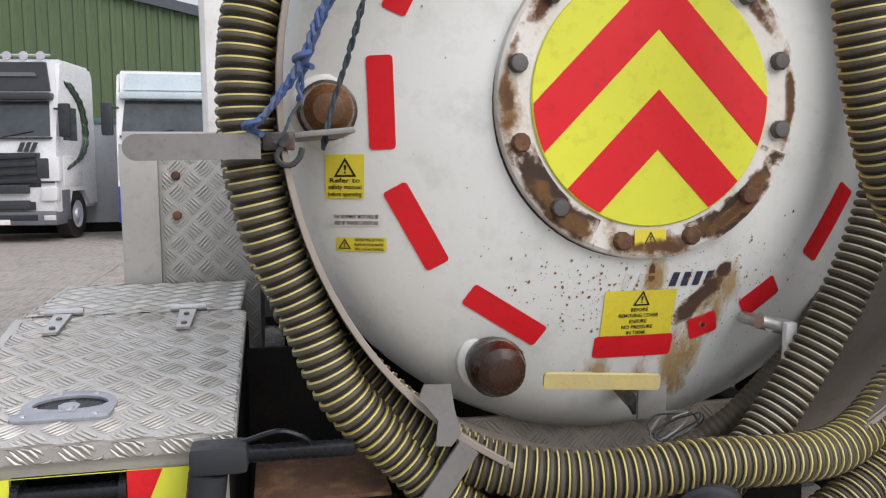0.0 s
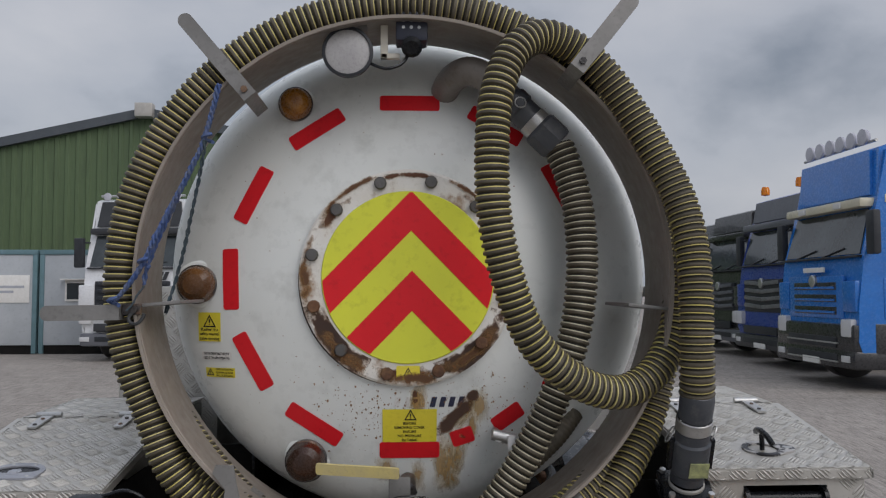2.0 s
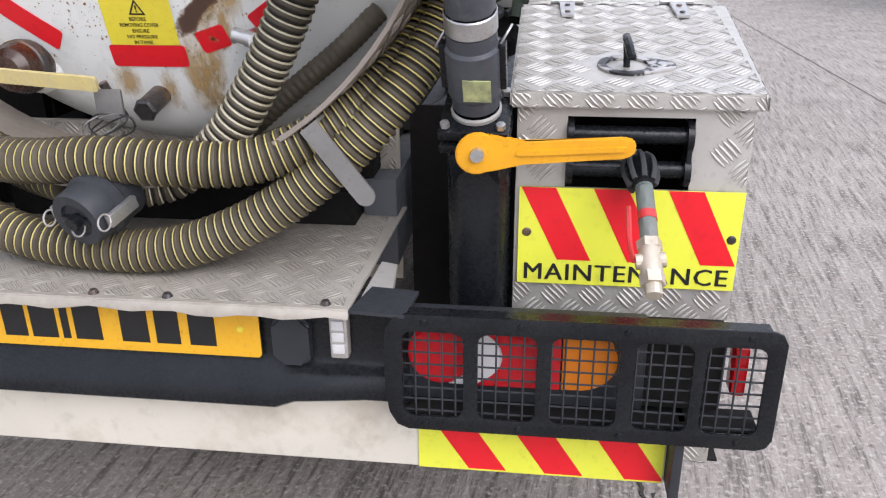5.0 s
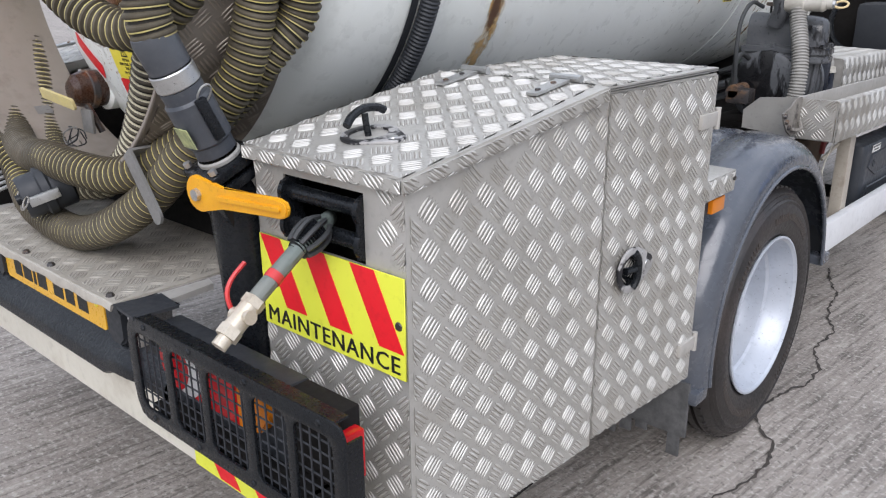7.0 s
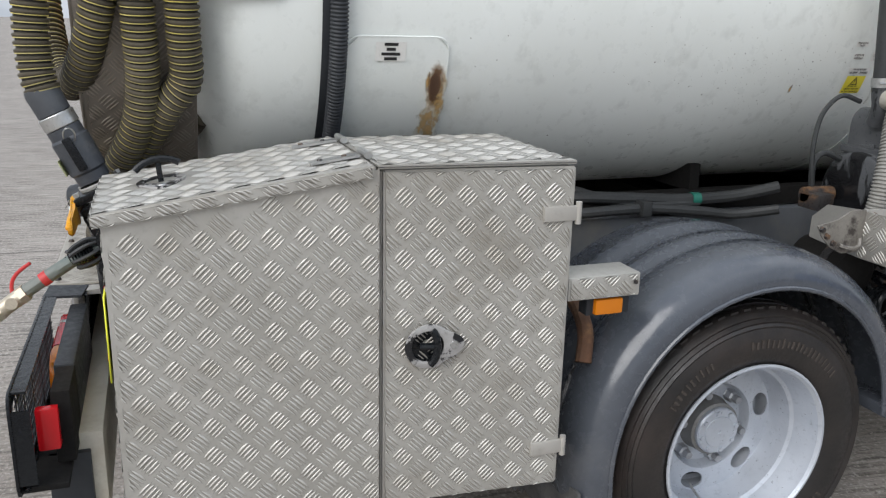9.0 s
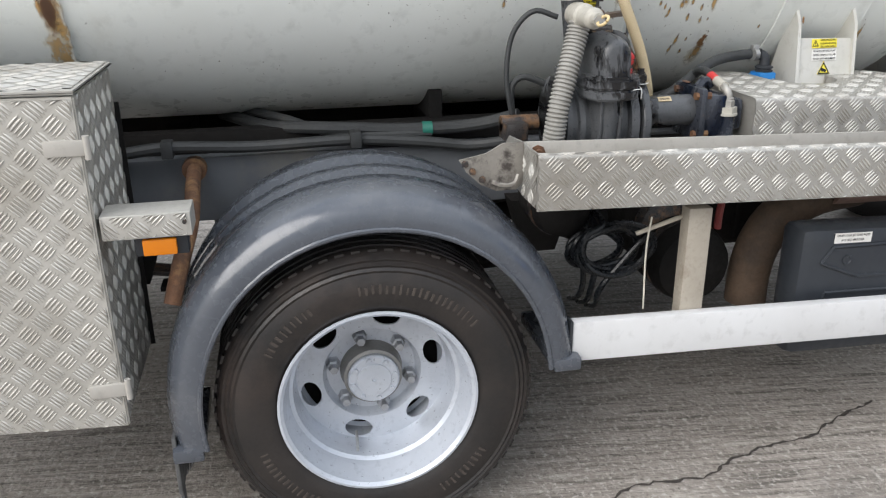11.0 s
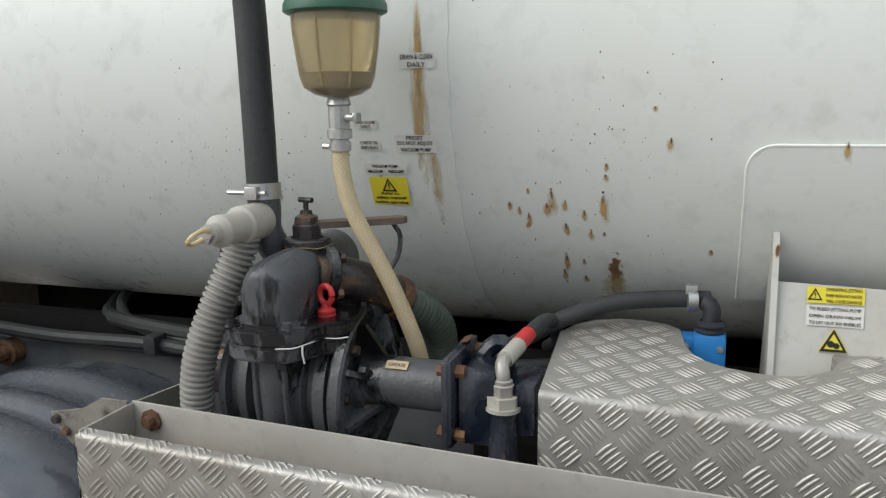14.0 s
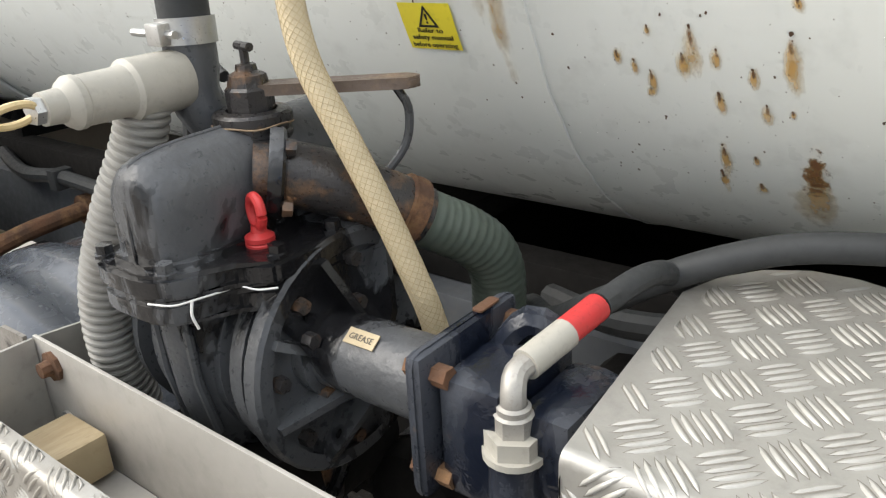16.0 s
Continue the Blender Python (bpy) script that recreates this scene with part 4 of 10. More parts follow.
bm = bm_new()
lathe(bm, [(0.034, 0.150), (0.042, 0.154), (0.046, 0.160), (0.0465, 0.205), (0.043, 0.215), (0.036, 0.217)], em, 8)
part("hose_cuff", bm, COUPLING, elbow)
for sx in (-1, 1):
    bm = bm_new()
    box(bm, sx * 0.043 - 0.005, sx * 0.043 + 0.005, -0.009, 0.009, 0.040, 0.095, 0.003, em)
    part("cam_arm", bm, COUPLING, elbow)
    bm = bm_new()
    q = em @ Vector((sx * 0.052, 0, 0.085))
    tube(bm, [q + Vector((0.013 * math.cos(a), 0.005 * math.sin(a), 0.013 * math.sin(a))) for a in [k * math.tau / 12 for k in range(13)]], 0.0018, 0.004, 6)
    part("pull_ring", bm, STEEL, elbow)

# ---- hose carrier ring ----
RX, RZ, RR = -0.012, 1.535, 0.597


def flare(y):
    """How much wider the ring is at y than at its rear lip."""
    return 0.075 * max(0.0, y - 0.062)


carrier = thing("hose_carrier", (0, 0.2, 0.93), "bare sheet-steel ring with flat arms that carries coiled hoses", "hose rack")
bm = bm_new()
rm = Matrix(((1, 0, 0, RX), (0, 0, 1, 0), (0, -1, 0, RZ), (0, 0, 0, 1)))
lathe(bm, [(RR - 0.005, 0.065), (RR, 0.062), (RR + flare(0.315), 0.315), (RR - 0.004 + flare(0.315), 0.316), (RR - 0.005, 0.065)], rm, 96)
part("ring", bm, RING, carrier)
RING_TREAD = surf("dirty_ring_tread", (0.42, 0.37, 0.31), (0.33, 0.28, 0.23), 5, 0.42, metal=0.4, stain=(0.22, 0.17, 0.12), stain_at=(0.5, 0.75))
treads("tread", carrier, Matrix(), 1.70, 0.238, RING_TREAD, place=lambda p: Vector((RX + (RR + flare(0.072 + p[1]) + 0.0004 + p[2]) * math.cos((p[0] - 0.65) / RR), 0.072 + p[1], RZ + (RR + flare(0.072 + p[1]) + 0.0004 + p[2]) * math.sin((p[0] - 0.65) / RR))), rim_shade=RING)
bm = bm_new()
lathe(bm, [(RR - 0.004, 0.064), (RR - 0.004, 0.058), (RR + 0.003, 0.057), (RR + 0.0045, 0.060), (RR + 0.003, 0.063), (RR - 0.004, 0.064)], rm, 96)
part("rolled_edge", bm, RING, carrier)


def arm(deg, r0, r1, y, w=0.036, thick=0.006, bolt=True, stud=0.03, lift=0.0):
    a = radians(deg)
    c, s = math.cos(a), math.sin(a)
    bm = bm_new()
    out = [(r0, -w / 2), (r1 - w / 2, -w / 2)] + [(r1 - w / 2 + w / 2 * math.sin(radians(t)), -w / 2 * math.cos(radians(t))) for t in range(20, 180, 20)] + [(r1 - w / 2, w / 2), (r0, w / 2)]
    slab(bm, [(RX + u * c - v * s, RZ + lift + u * s + v * c) for u, v in out], REAR, -y, -y + thick)
    turn = Matrix.Translation((RX, 0, RZ + lift)) @ Matrix.Rotation(-a, 4, "Y")
    box(bm, r0, r0 + thick, y, y + 0.16 if y > 0 else 0.10, -w / 2, w / 2, 0.002, turn)
    part("arm", bm, GREYBAR, carrier, "bent flat grey steel retaining arm")
    if bolt:
        bm = bm_new()
        p = Vector((RX + (r0 + 0.02) * c, y, RZ + lift + (r0 + 0.02) * s))
        box(bm, -0.016, 0.016, 0.004, 0.04, -0.009, 0.009, 0.003, Matrix.Translation(p) @ Matrix.Rotation(-a, 4, "Y"))
        rod(bm, p + Vector((0, -0.012, 0)), p + Vector((0, stud, 0)), 0.008, n=6)
        part("clip", bm, CAST_RUST, carrier)


for deg, r0, r1, y, lift in ((130.5, 0.535, 0.772, 0.050, 0), (51.4, 0.575, 0.780, -0.052, 0), (180.6, 0.622, 0.790, 0.050, -0.061), (234.5, 0.600, 0.755, 0.050, 0), (307.4, 0.604, 0.763, 0.050, 0)):
    arm(deg, r0, r1, y, 0.036 if deg < 100 else 0.033, bolt=deg < 140, stud=0.14 if deg == 51.4 else 0.03, lift=lift)
bm = bm_new()  # bolted end of the arm beside the brown cap
box(bm, -0.632, -0.590, 0.052, 0.062, 1.462, 1.486, 0.003)
rod(bm, (-0.604, 0.044, 1.474), (-0.604, 0.066, 1.474), 0.009, n=6)
part("clip", bm, CAST_RUST, carrier)
bm = bm_new()
tube(bm, [(-0.604, 0.050, 1.470), (-0.614, 0.046, 1.456), (-0.609, 0.044, 1.445), (-0.596, 0.043, 1.443), (-0.585, 0.045, 1.453), (-0.580, 0.048, 1.470)], 0.0040, 0.006, 7)
part("cord_loop", bm, GREYRUB, carrier, "black cord looped round the bolt")
bm = bm_new()  # torn tab that holds the lower arm
slab(bm, [(-0.431, 1.122), (-0.424, 1.140), (-0.386, 1.138), (-0.381, 1.105), (-0.372, 1.066), (-0.386, 1.050), (-0.408, 1.052), (-0.404, 1.088)], REAR, -0.050, -0.045)
part("tab", bm, GREYBAR, carrier, "bent plate tab")
bm = bm_new()
slab(bm, rounded(0.30, 0.508, 1.496, 1.524, 0.012), SIDE @ Matrix.Translation((0, 0, 0.640)), 0, 0.006)
part("side_strap", bm, GREYBAR, carrier, "flat grey steel strap")
for deg in (185.2, 353.8):
    a = radians(deg)
    bm = bm_new()
    c, s = math.cos(a), math.sin(a)
    box(bm, 0.50, 0.592, 0.066, 0.28, -0.004, 0.004, 0.002, Matrix.Translation((RX, 0, RZ)) @ Matrix.Rotation(-a, 4, "Y"))
    part("strut", bm, GREYBAR, carrier)


# ---- hoses ----
def ringpt(deg, r, y):
    return (RX + r * math.cos(radians(deg)), y, RZ + r * math.sin(radians(deg)))


HR = 0.0395
WR = RR + HR + 0.001
gate_pts = [(0.6112, -0.006, 1.282), (0.609, -0.016, 1.330), (0.608, -0.018, 1.42), (0.611, -0.010, 1.52), (0.609, 0.004, 1.61), (0.595, 0.022, 1.70), (0.562, 0.038, 1.79), (0.500, 0.050, 1.905), (0.430, 0.050, 2.005), (0.360, 0.045, 2.062), (0.288, 0.028, 2.080), (0.224, 0.0, 2.040), (0.182, -0.022, 1.95), (0.167, -0.035, 1.83),
            (0.170, -0.036, 1.68), (0.199, -0.030, 1.54), (0.246, -0.020, 1.42), (0.312, -0.005, 1.345), (0.390, 0.018, 1.300), (0.463, 0.040, 1.290), (0.528, 0.062, 1.318), (0.575, 0.085, 1.368), (0.606, 0.105, 1.43), (0.622, 0.125, 1.50), (0.632, 0.150, 1.58)]
gate_pts += [ringpt(d, WR + flare(0.190), 0.190) for d in (10, 18, 26)]
suction_hose(gate_pts, 0.0385, "olive-grey ribbed suction hose from the valve, looped over the ring")
hose_pts = [ringpt(d, WR + flare(0.108), 0.108) for d in range(45, 212, 9)]
hose_pts += [(-0.53, 0.100, 1.120), (-0.44, 0.105, 1.015), (-0.33, 0.090, 0.910), (-0.2, 0.060, 0.853), (-0.05, 0.045, 0.833), (0.10, 0.045, 0.837), (0.24, 0.060, 0.885), (0.37, 0.090, 0.970), (0.48, 0.125, 1.085), (0.56, 0.180, 1.205)]
hose_pts += [ringpt(d, WR + flare(0.198), 0.198) for d in range(-20, 206, 9)]
hose_pts += [(-0.57, 0.170, 1.200), (-0.47, 0.135, 1.085), (-0.36, 0.110, 1.012), (-0.24, 0.075, 0.985), (-0.12, 0.050, 0.984), (0.0, 0.040, 0.994), (0.13, 0.045, 0.988), (0.25, 0.070, 0.988), (0.36, 0.110, 1.030), (0.48, 0.170, 1.120), (0.57, 0.250, 1.250)]
hose_pts += [ringpt(d, WR + flare(0.290), 0.290) for d in range(-20, 200, 9)]
hose_pts += [(-0.60, 0.28, 1.25), (-0.48, 0.24, 1.10), (-0.36, 0.19, 1.00), (-0.22, 0.15, 0.945), (-0.10, 0.11, 0.925)]
suction_hose(hose_pts, HR, "long coiled olive-grey ribbed suction hose with thin yellow helix")
suction_hose([(0.350, 0.178, 1.862), (0.371, 0.172, 1.805), (0.392, 0.164, 1.72), (0.400, 0.155, 1.62), (0.396, 0.148, 1.52), (0.376, 0.144, 1.40), (0.328, 0.145, 1.26), (0.25, 0.15, 1.11), (0.17, 0.145, 1.0), (0.09, 0.12, 0.94), (0.02, 0.085, 0.93), (-0.005, 0.06, 0.93)], 0.0385, "olive-grey ribbed hose hanging from the top elbow to a capped end", helix=HOSE_P)
bm = bm_new()
ribbed(bm, [(0.05, 0.26, 0.92), (0.16, 0.25, 0.98), (0.26, 0.26, 1.06), (0.36, 0.29, 1.14), (0.42, 0.33, 1.20)], 0.021, 0.013, 12)
solo("drain_hose", bm, HOSE, "thin black corrugated drain hose behind the suction hose", "hose", smooth=0)

capthing = thing("hose_end_cap", (-0.005, 0.02, 0.86), "black cam-lock cap with pull rings closing the hose end", "hose cap")
cm = along((0.012, 0.075, 0.938), (-0.022, -0.045, 0.905))
bm = bm_new()
lathe(bm, [(0, 0), (0.046, 0.0), (0.052, 0.006), (0.052, 0.045), (0.056, 0.050), (0.056, 0.066), (0.050, 0.070), (0.049, 0.105), (0.046, 0.110), (0.030, 0.110), (0.028, 0.104), (0, 0.103)], cm, 28)
part("body", bm, PLASTIC, capthing)
bm = bm_new()
box(bm, -0.030, 0.030, -0.006, 0.006, 0.100, 0.112, 0.003, cm)
rod(bm, cm @ Vector((0, 0, 0.10)), cm @ Vector((0, 0, 0.122)), 0.012, n=14)
part("cap_handle", bm, BLACK, capthing)
for sx in (-1, 1):
    bm = bm_new()
    box(bm, sx * 0.058 - 0.006, sx * 0.058 + 0.006, -0.011, 0.011, 0.035, 0.100, 0.003, cm)
    part("cam_arm", bm, STEEL, capthing, "zinc cam lever")
for x, z in ((-0.060, -0.004), (0.0, -0.014), (0.058, 0.004)):
    bm = bm_new()
    q = cm @ Vector((x, 0, 0.108)) + Vector((0, 0, z))
    tube(bm, [q + Vector((0.011 * math.cos(a), 0.006 * math.sin(a), 0.012 * math.sin(a))) for a in [k * math.tau / 12 for k in range(13)]], 0.0017, 0.004, 6)
    part("pull_ring", bm, DULL_ZINC, capthing)

# ---- outlet gate valve with yellow lever ----
gate = thing("gate_valve", (0.62, 0.08, 0.80), "black hose outlet valve with yellow lever and cam coupling", "valve")
bm = bm_new()
rod(bm, (0.62, 0.14, 0.55), (0.62, 0.11, 1.0), 0.052, n=20)
part("pipe", bm, BLACK, gate)
bm = bm_new()
gm = along((0.618, 0.105, 1.035), (0.612, 0.006, 1.25)) @ Matrix.Diagonal((0.80, 0.80, 1.09, 1.0))
box(bm, -0.068, 0.068, -0.068, 0.068, 0.0, 0.016, 0.004, gm)
box(bm, -0.068, 0.068, -0.068, 0.068, 0.024, 0.040, 0.004, gm)
box(bm, -0.05, 0.05, -0.075, 0.02, -0.10, 0.0, 0.008, gm)
part("flange", bm, BLACK, gate)
for sx in (-1, 1):
    for sy in (-1, 1):
        bm = bm_new()
        lathe(bm, [(0, 0.042), (0.0095, 0.042), (0.0095, 0.050), (0, 0.051)], gm @ Matrix.Translation((sx * 0.054, sy * 0.054, 0)), 6)
        part("bolt", bm, STEEL, gate)
bm = bm_new()
lathe(bm, [(0.046, 0.039), (0.050, 0.042), (0.050, 0.047), (0.046, 0.050)], gm, 24)
part("seal_ring", bm, GREYPLAST, gate)
bm = bm_new()
lathe(bm, [(0.046, 0.055), (0.046, 0.075), (0.052, 0.08), (0.052, 0.15), (0.047, 0.155), (0.047, 0.175), (0, 0.176)], gm, 24)
part("cam_coupling", bm, COUPLING, gate, "scuffed grey-black cam coupling")
bm = bm_new()
slab(bm, [(-0.026, 0.086), (0.026, 0.086), (0.026, 0.120), (-0.026, 0.120)], gm @ Matrix(((1, 0, 0, 0), (0, 0, -1, 0), (0, 1, 0, 0), (0, 0, 0, 1))) @ Matrix.Translation((0.012, 0, 0.051)), 0, 0.003)
part("type_plate", bm, surf("worn_type_plate", (0.42, 0.44, 0.20), (0.20, 0.22, 0.12), 60, 0.5), gate, "small worn yellow-green type plate")
bm = bm_new()
lathe(bm, [(0.047, 0.176), (0.049, 0.178), (0.049, 0.202), (0.047, 0.204)], gm, 24)
part("band_clamp", bm, STEEL, gate)
bm = bm_new()
lathe(bm, [(0.036, 0.203), (0.046, 0.206), (0.0475, 0.250), (0.044, 0.262), (0.036, 0.266)], gm, 12)
part("hose_cuff", bm, COUPLING, gate)
for sx in (-1, 1):
    bm = bm_new()
    c = gm @ Vector((sx * 0.058, -0.01, 0.12))
    tube(bm, [c + Vector((0.010 * math.cos(a), 0.012 * math.sin(a), 0.017 * math.cos(a) + 0.045)) for a in [k * math.tau / 12 for k in range(13)]], 0.0018, 0.004, 6)
    part("pull_ring", bm, STEEL, gate)
    bm = bm_new()
    box(bm, sx * 0.055 - 0.007, sx * 0.055 + 0.007, -0.012, 0.012, 0.085, 0.155, 0.003, gm)
    part("cam_arm", bm, BLACK, gate)
bm = bm_new()
lev = [(0.034 * math.cos(radians(t)), 0.034 * math.sin(radians(t))) for t in range(50, 311, 20)] + [(0.07, -0.017), (0.22, -0.018), (0.236, -0.012), (0.240, 0.0), (0.236, 0.012), (0.22, 0.017), (0.07, 0.015)]
lm = plane((0.622, 0.040, 1.022), (1, 0.035, 0.055), (0, -0.1, 1))
slab(bm, lev, lm, 0, 0.010)
bmesh.ops.bevel(bm, geom=list(bm.edges), offset=0.0025, segments=2, affect="EDGES")
part("lever", bm, LEVER, gate, "bright yellow lever")
bm = bm_new()
slab(bm, rounded(0.06, 0.225, -0.004, 0.004, 0.003), lm, 0.010, 0.014)
part("lever_rib", bm, LEVER, gate)
bm = bm_new()
lathe(bm, [(0, 0.018), (0.011, 0.018), (0.012, 0.010), (0.012, -0.05)], lm, 8)
part("pivot_bolt", bm, STEEL, gate)


# ---- lockers ----
def latch(parent, m, kind):
    """A latch: an egg-shaped plate with a round cup and a bowed T handle, raised or folded flat, or a D-shaped plate with a flush paddle in its slot."""
    bm = bm_new()
    if kind == "paddle":
        dee = [(0.064 * math.cos(radians(a)), 0.004 + 0.050 * math.sin(radians(a))) for a in range(-14, 195, 13)]
        dee += [(-0.060 + 0.012 * math.cos(radians(a)), -0.026 + 0.012 * math.sin(radians(a))) for a in range(190, 271, 20)]
        dee += [(0.048 + 0.012 * math.cos(radians(a)), -0.026 + 0.012 * math.sin(radians(a))) for a in range(270, 351, 20)]
        slot = [(0.053 * math.cos(radians(a)), 0.031 * math.sin(radians(a)) + 0.008) for a in range(0, 181, 12)] + [(0.053 * math.cos(radians(a)), 0.017 * math.sin(radians(a)) + 0.008) for a in range(195, 346, 15)]
        sheet(bm, dee, [slot], m @ Matrix.Translation((0, 0, 0.0025)), 0.004, 0.0014)
        lt = part("latch_plate", bm, LATCH_FLAT, parent, "worn grey D-shaped latch plate")
        bm = bm_new()
        v = [[bm.verts.new(m @ Vector((x * k, (y - 0.008) * k + 0.008, z))) for x, y in slot] for k, z in ((1.02, 0.003), (0.98, 0.0008))]
        for i in range(len(slot)):
            j = (i + 1) % len(slot)
            bm.faces.new((v[0][i], v[0][j], v[1][j], v[1][i]))
        bm.faces.new(v[1])
        part("latch_cup", bm, BLACK, lt)
        bm = bm_new()
        slab(bm, [(-0.011, -0.018), (0.011, -0.018), (0.015, 0.004), (0.008, 0.012), (-0.008, 0.012), (-0.015, 0.004)], m, 0.001, 0.0065)
        lathe(bm, [(0, 0.009), (0.008, 0.0085), (0.010, 0.006)], m @ Matrix.Translation((0, -0.006, 0)), 14)
        part("paddle", bm, LATCH_FLAT, lt, "grey flush paddle with lock")
        bm = bm_new()
        box(bm, -0.005, 0.005, 0.010, 0.028, 0.0, 0.003, 0.001, m)
        part("catch", bm, COUPLING, lt)
        for sx, sy in ((-0.056, -0.026), (0.040, -0.028), (0.030, 0.040), (-0.022, 0.044)):
            bm = bm_new()
            lathe(bm, [(0, 0.0075), (0.004, 0.007), (0.0055, 0.0045)], m @ Matrix.Translation((sx, sy, 0)), 10)
            part("rivet", bm, STEEL, lt)
        return
    egg = [(-0.010 + 0.050 * math.cos(radians(a)), 0.048 * math.sin(radians(a))) for a in range(62, 299, 12)]
    egg += [(0.046 + 0.021 * math.cos(radians(a)), 0.021 * math.sin(radians(a))) for a in range(-62, 63, 14)]
    inn = [(-0.012 + 0.036 * math.cos(k * math.tau / 28), 0.035 * math.sin(k * math.tau / 28)) for k in range(28)]
    sheet(bm, egg, [inn], m @ Matrix.Translation((0, 0, 0.0025)), 0.003, 0.001)
    lt = part("latch_plate", bm, LATCH, parent, "scuffed egg-shaped latch plate")
    bm = bm_new()
    lathe(bm, [(0.0365, 0.004), (0.034, -0.010), (0.0, -0.013)], m @ Matrix.Translation((-0.012, 0, 0)), 24)
    part("latch_cup", bm, BLACK, lt)
    bm = bm_new()
    if kind == "raised":
        tube(bm, [m @ Vector(p) for p in ((-0.012, 0.0, -0.01), (-0.014, 0.0, 0.02), (-0.016, 0.002, 0.040))], 0.0060, 0.006, 8)
        sweep(bm, smooth_path([m @ Vector(p) for p in ((-0.010, -0.046, 0.030), (-0.014, -0.028, 0.041), (-0.016, 0.0, 0.046), (-0.014, 0.028, 0.041), (-0.010, 0.046, 0.030))], 0.006), [0.0072], 10)
    else:
        sweep(bm, smooth_path([m @ Vector(p) for p in ((-0.006, -0.041, 0.004), (0.004, -0.026, 0.007), (0.008, 0.0, 0.008), (0.004, 0.024, 0.007), (-0.008, 0.040, 0.004))], 0.006), [0.0085], 10)
        tube(bm, [m @ Vector(p) for p in ((-0.028, 0.0, 0.0), (0.006, 0.0, 0.006))], 0.008, 0.006, 8)
    part("t_handle", bm, BLACK, lt, "black bowed T-shaped pull handle")
    bm = bm_new()
    lathe(bm, [(0, 0.007), (0.0085, 0.0068), (0.010, 0.0035)], m @ Matrix.Translation((0.046, 0, 0)), 16)
    part("lock_barrel", bm, STEEL, lt)
    for sx, sy in ((-0.042, 0.032), (-0.042, -0.032), (0.026, 0.030), (0.030, -0.030)):
        bm = bm_new()
        lathe(bm, [(0, 0.0065), (0.003, 0.0062), (0.0036, 0.0042)], m @ Matrix.Translation((sx, sy, 0)), 8)
        part("rivet", bm, STEEL, lt)


def quadbox(bm, p, bev=0.004):
    """A closed box from its eight corners: floor then top, each anticlockwise."""
    v = [bm.verts.new(q) for q in p]
    for f in ((3, 2, 1, 0), (4, 5, 6, 7), (0, 1, 5, 4), (1, 2, 6, 5), (2, 3, 7, 6), (3, 0, 4, 7)):
        bm.faces.new([v[i] for i in f])
    if bev:
        bmesh.ops.bevel(bm, geom=list(bm.edges), offset=bev, segments=2, affect="EDGES")


def roller(parent, x0, x1, y, z):
    for zz, r in ((z + 0.028, 0.014), (z - 0.028, 0.014)):
        bm = bm_new()
        rod(bm, (x0, y, zz), (x1, y, zz), r)
        part("roller", bm, BLACK, parent)
    for x in (x0, x1):
        bm = bm_new()
        for zz in (z + 0.028, z - 0.028):
            rod(bm, (x - 0.005, y, zz), (x + 0.005, y, zz), 0.026, n=18)
        box(bm, x - 0.004, x + 0.004, y - 0.02, y + 0.02, z - 0.05, z + 0.05, 0.002)
        part("roller_cheek", bm, BLACK, parent)


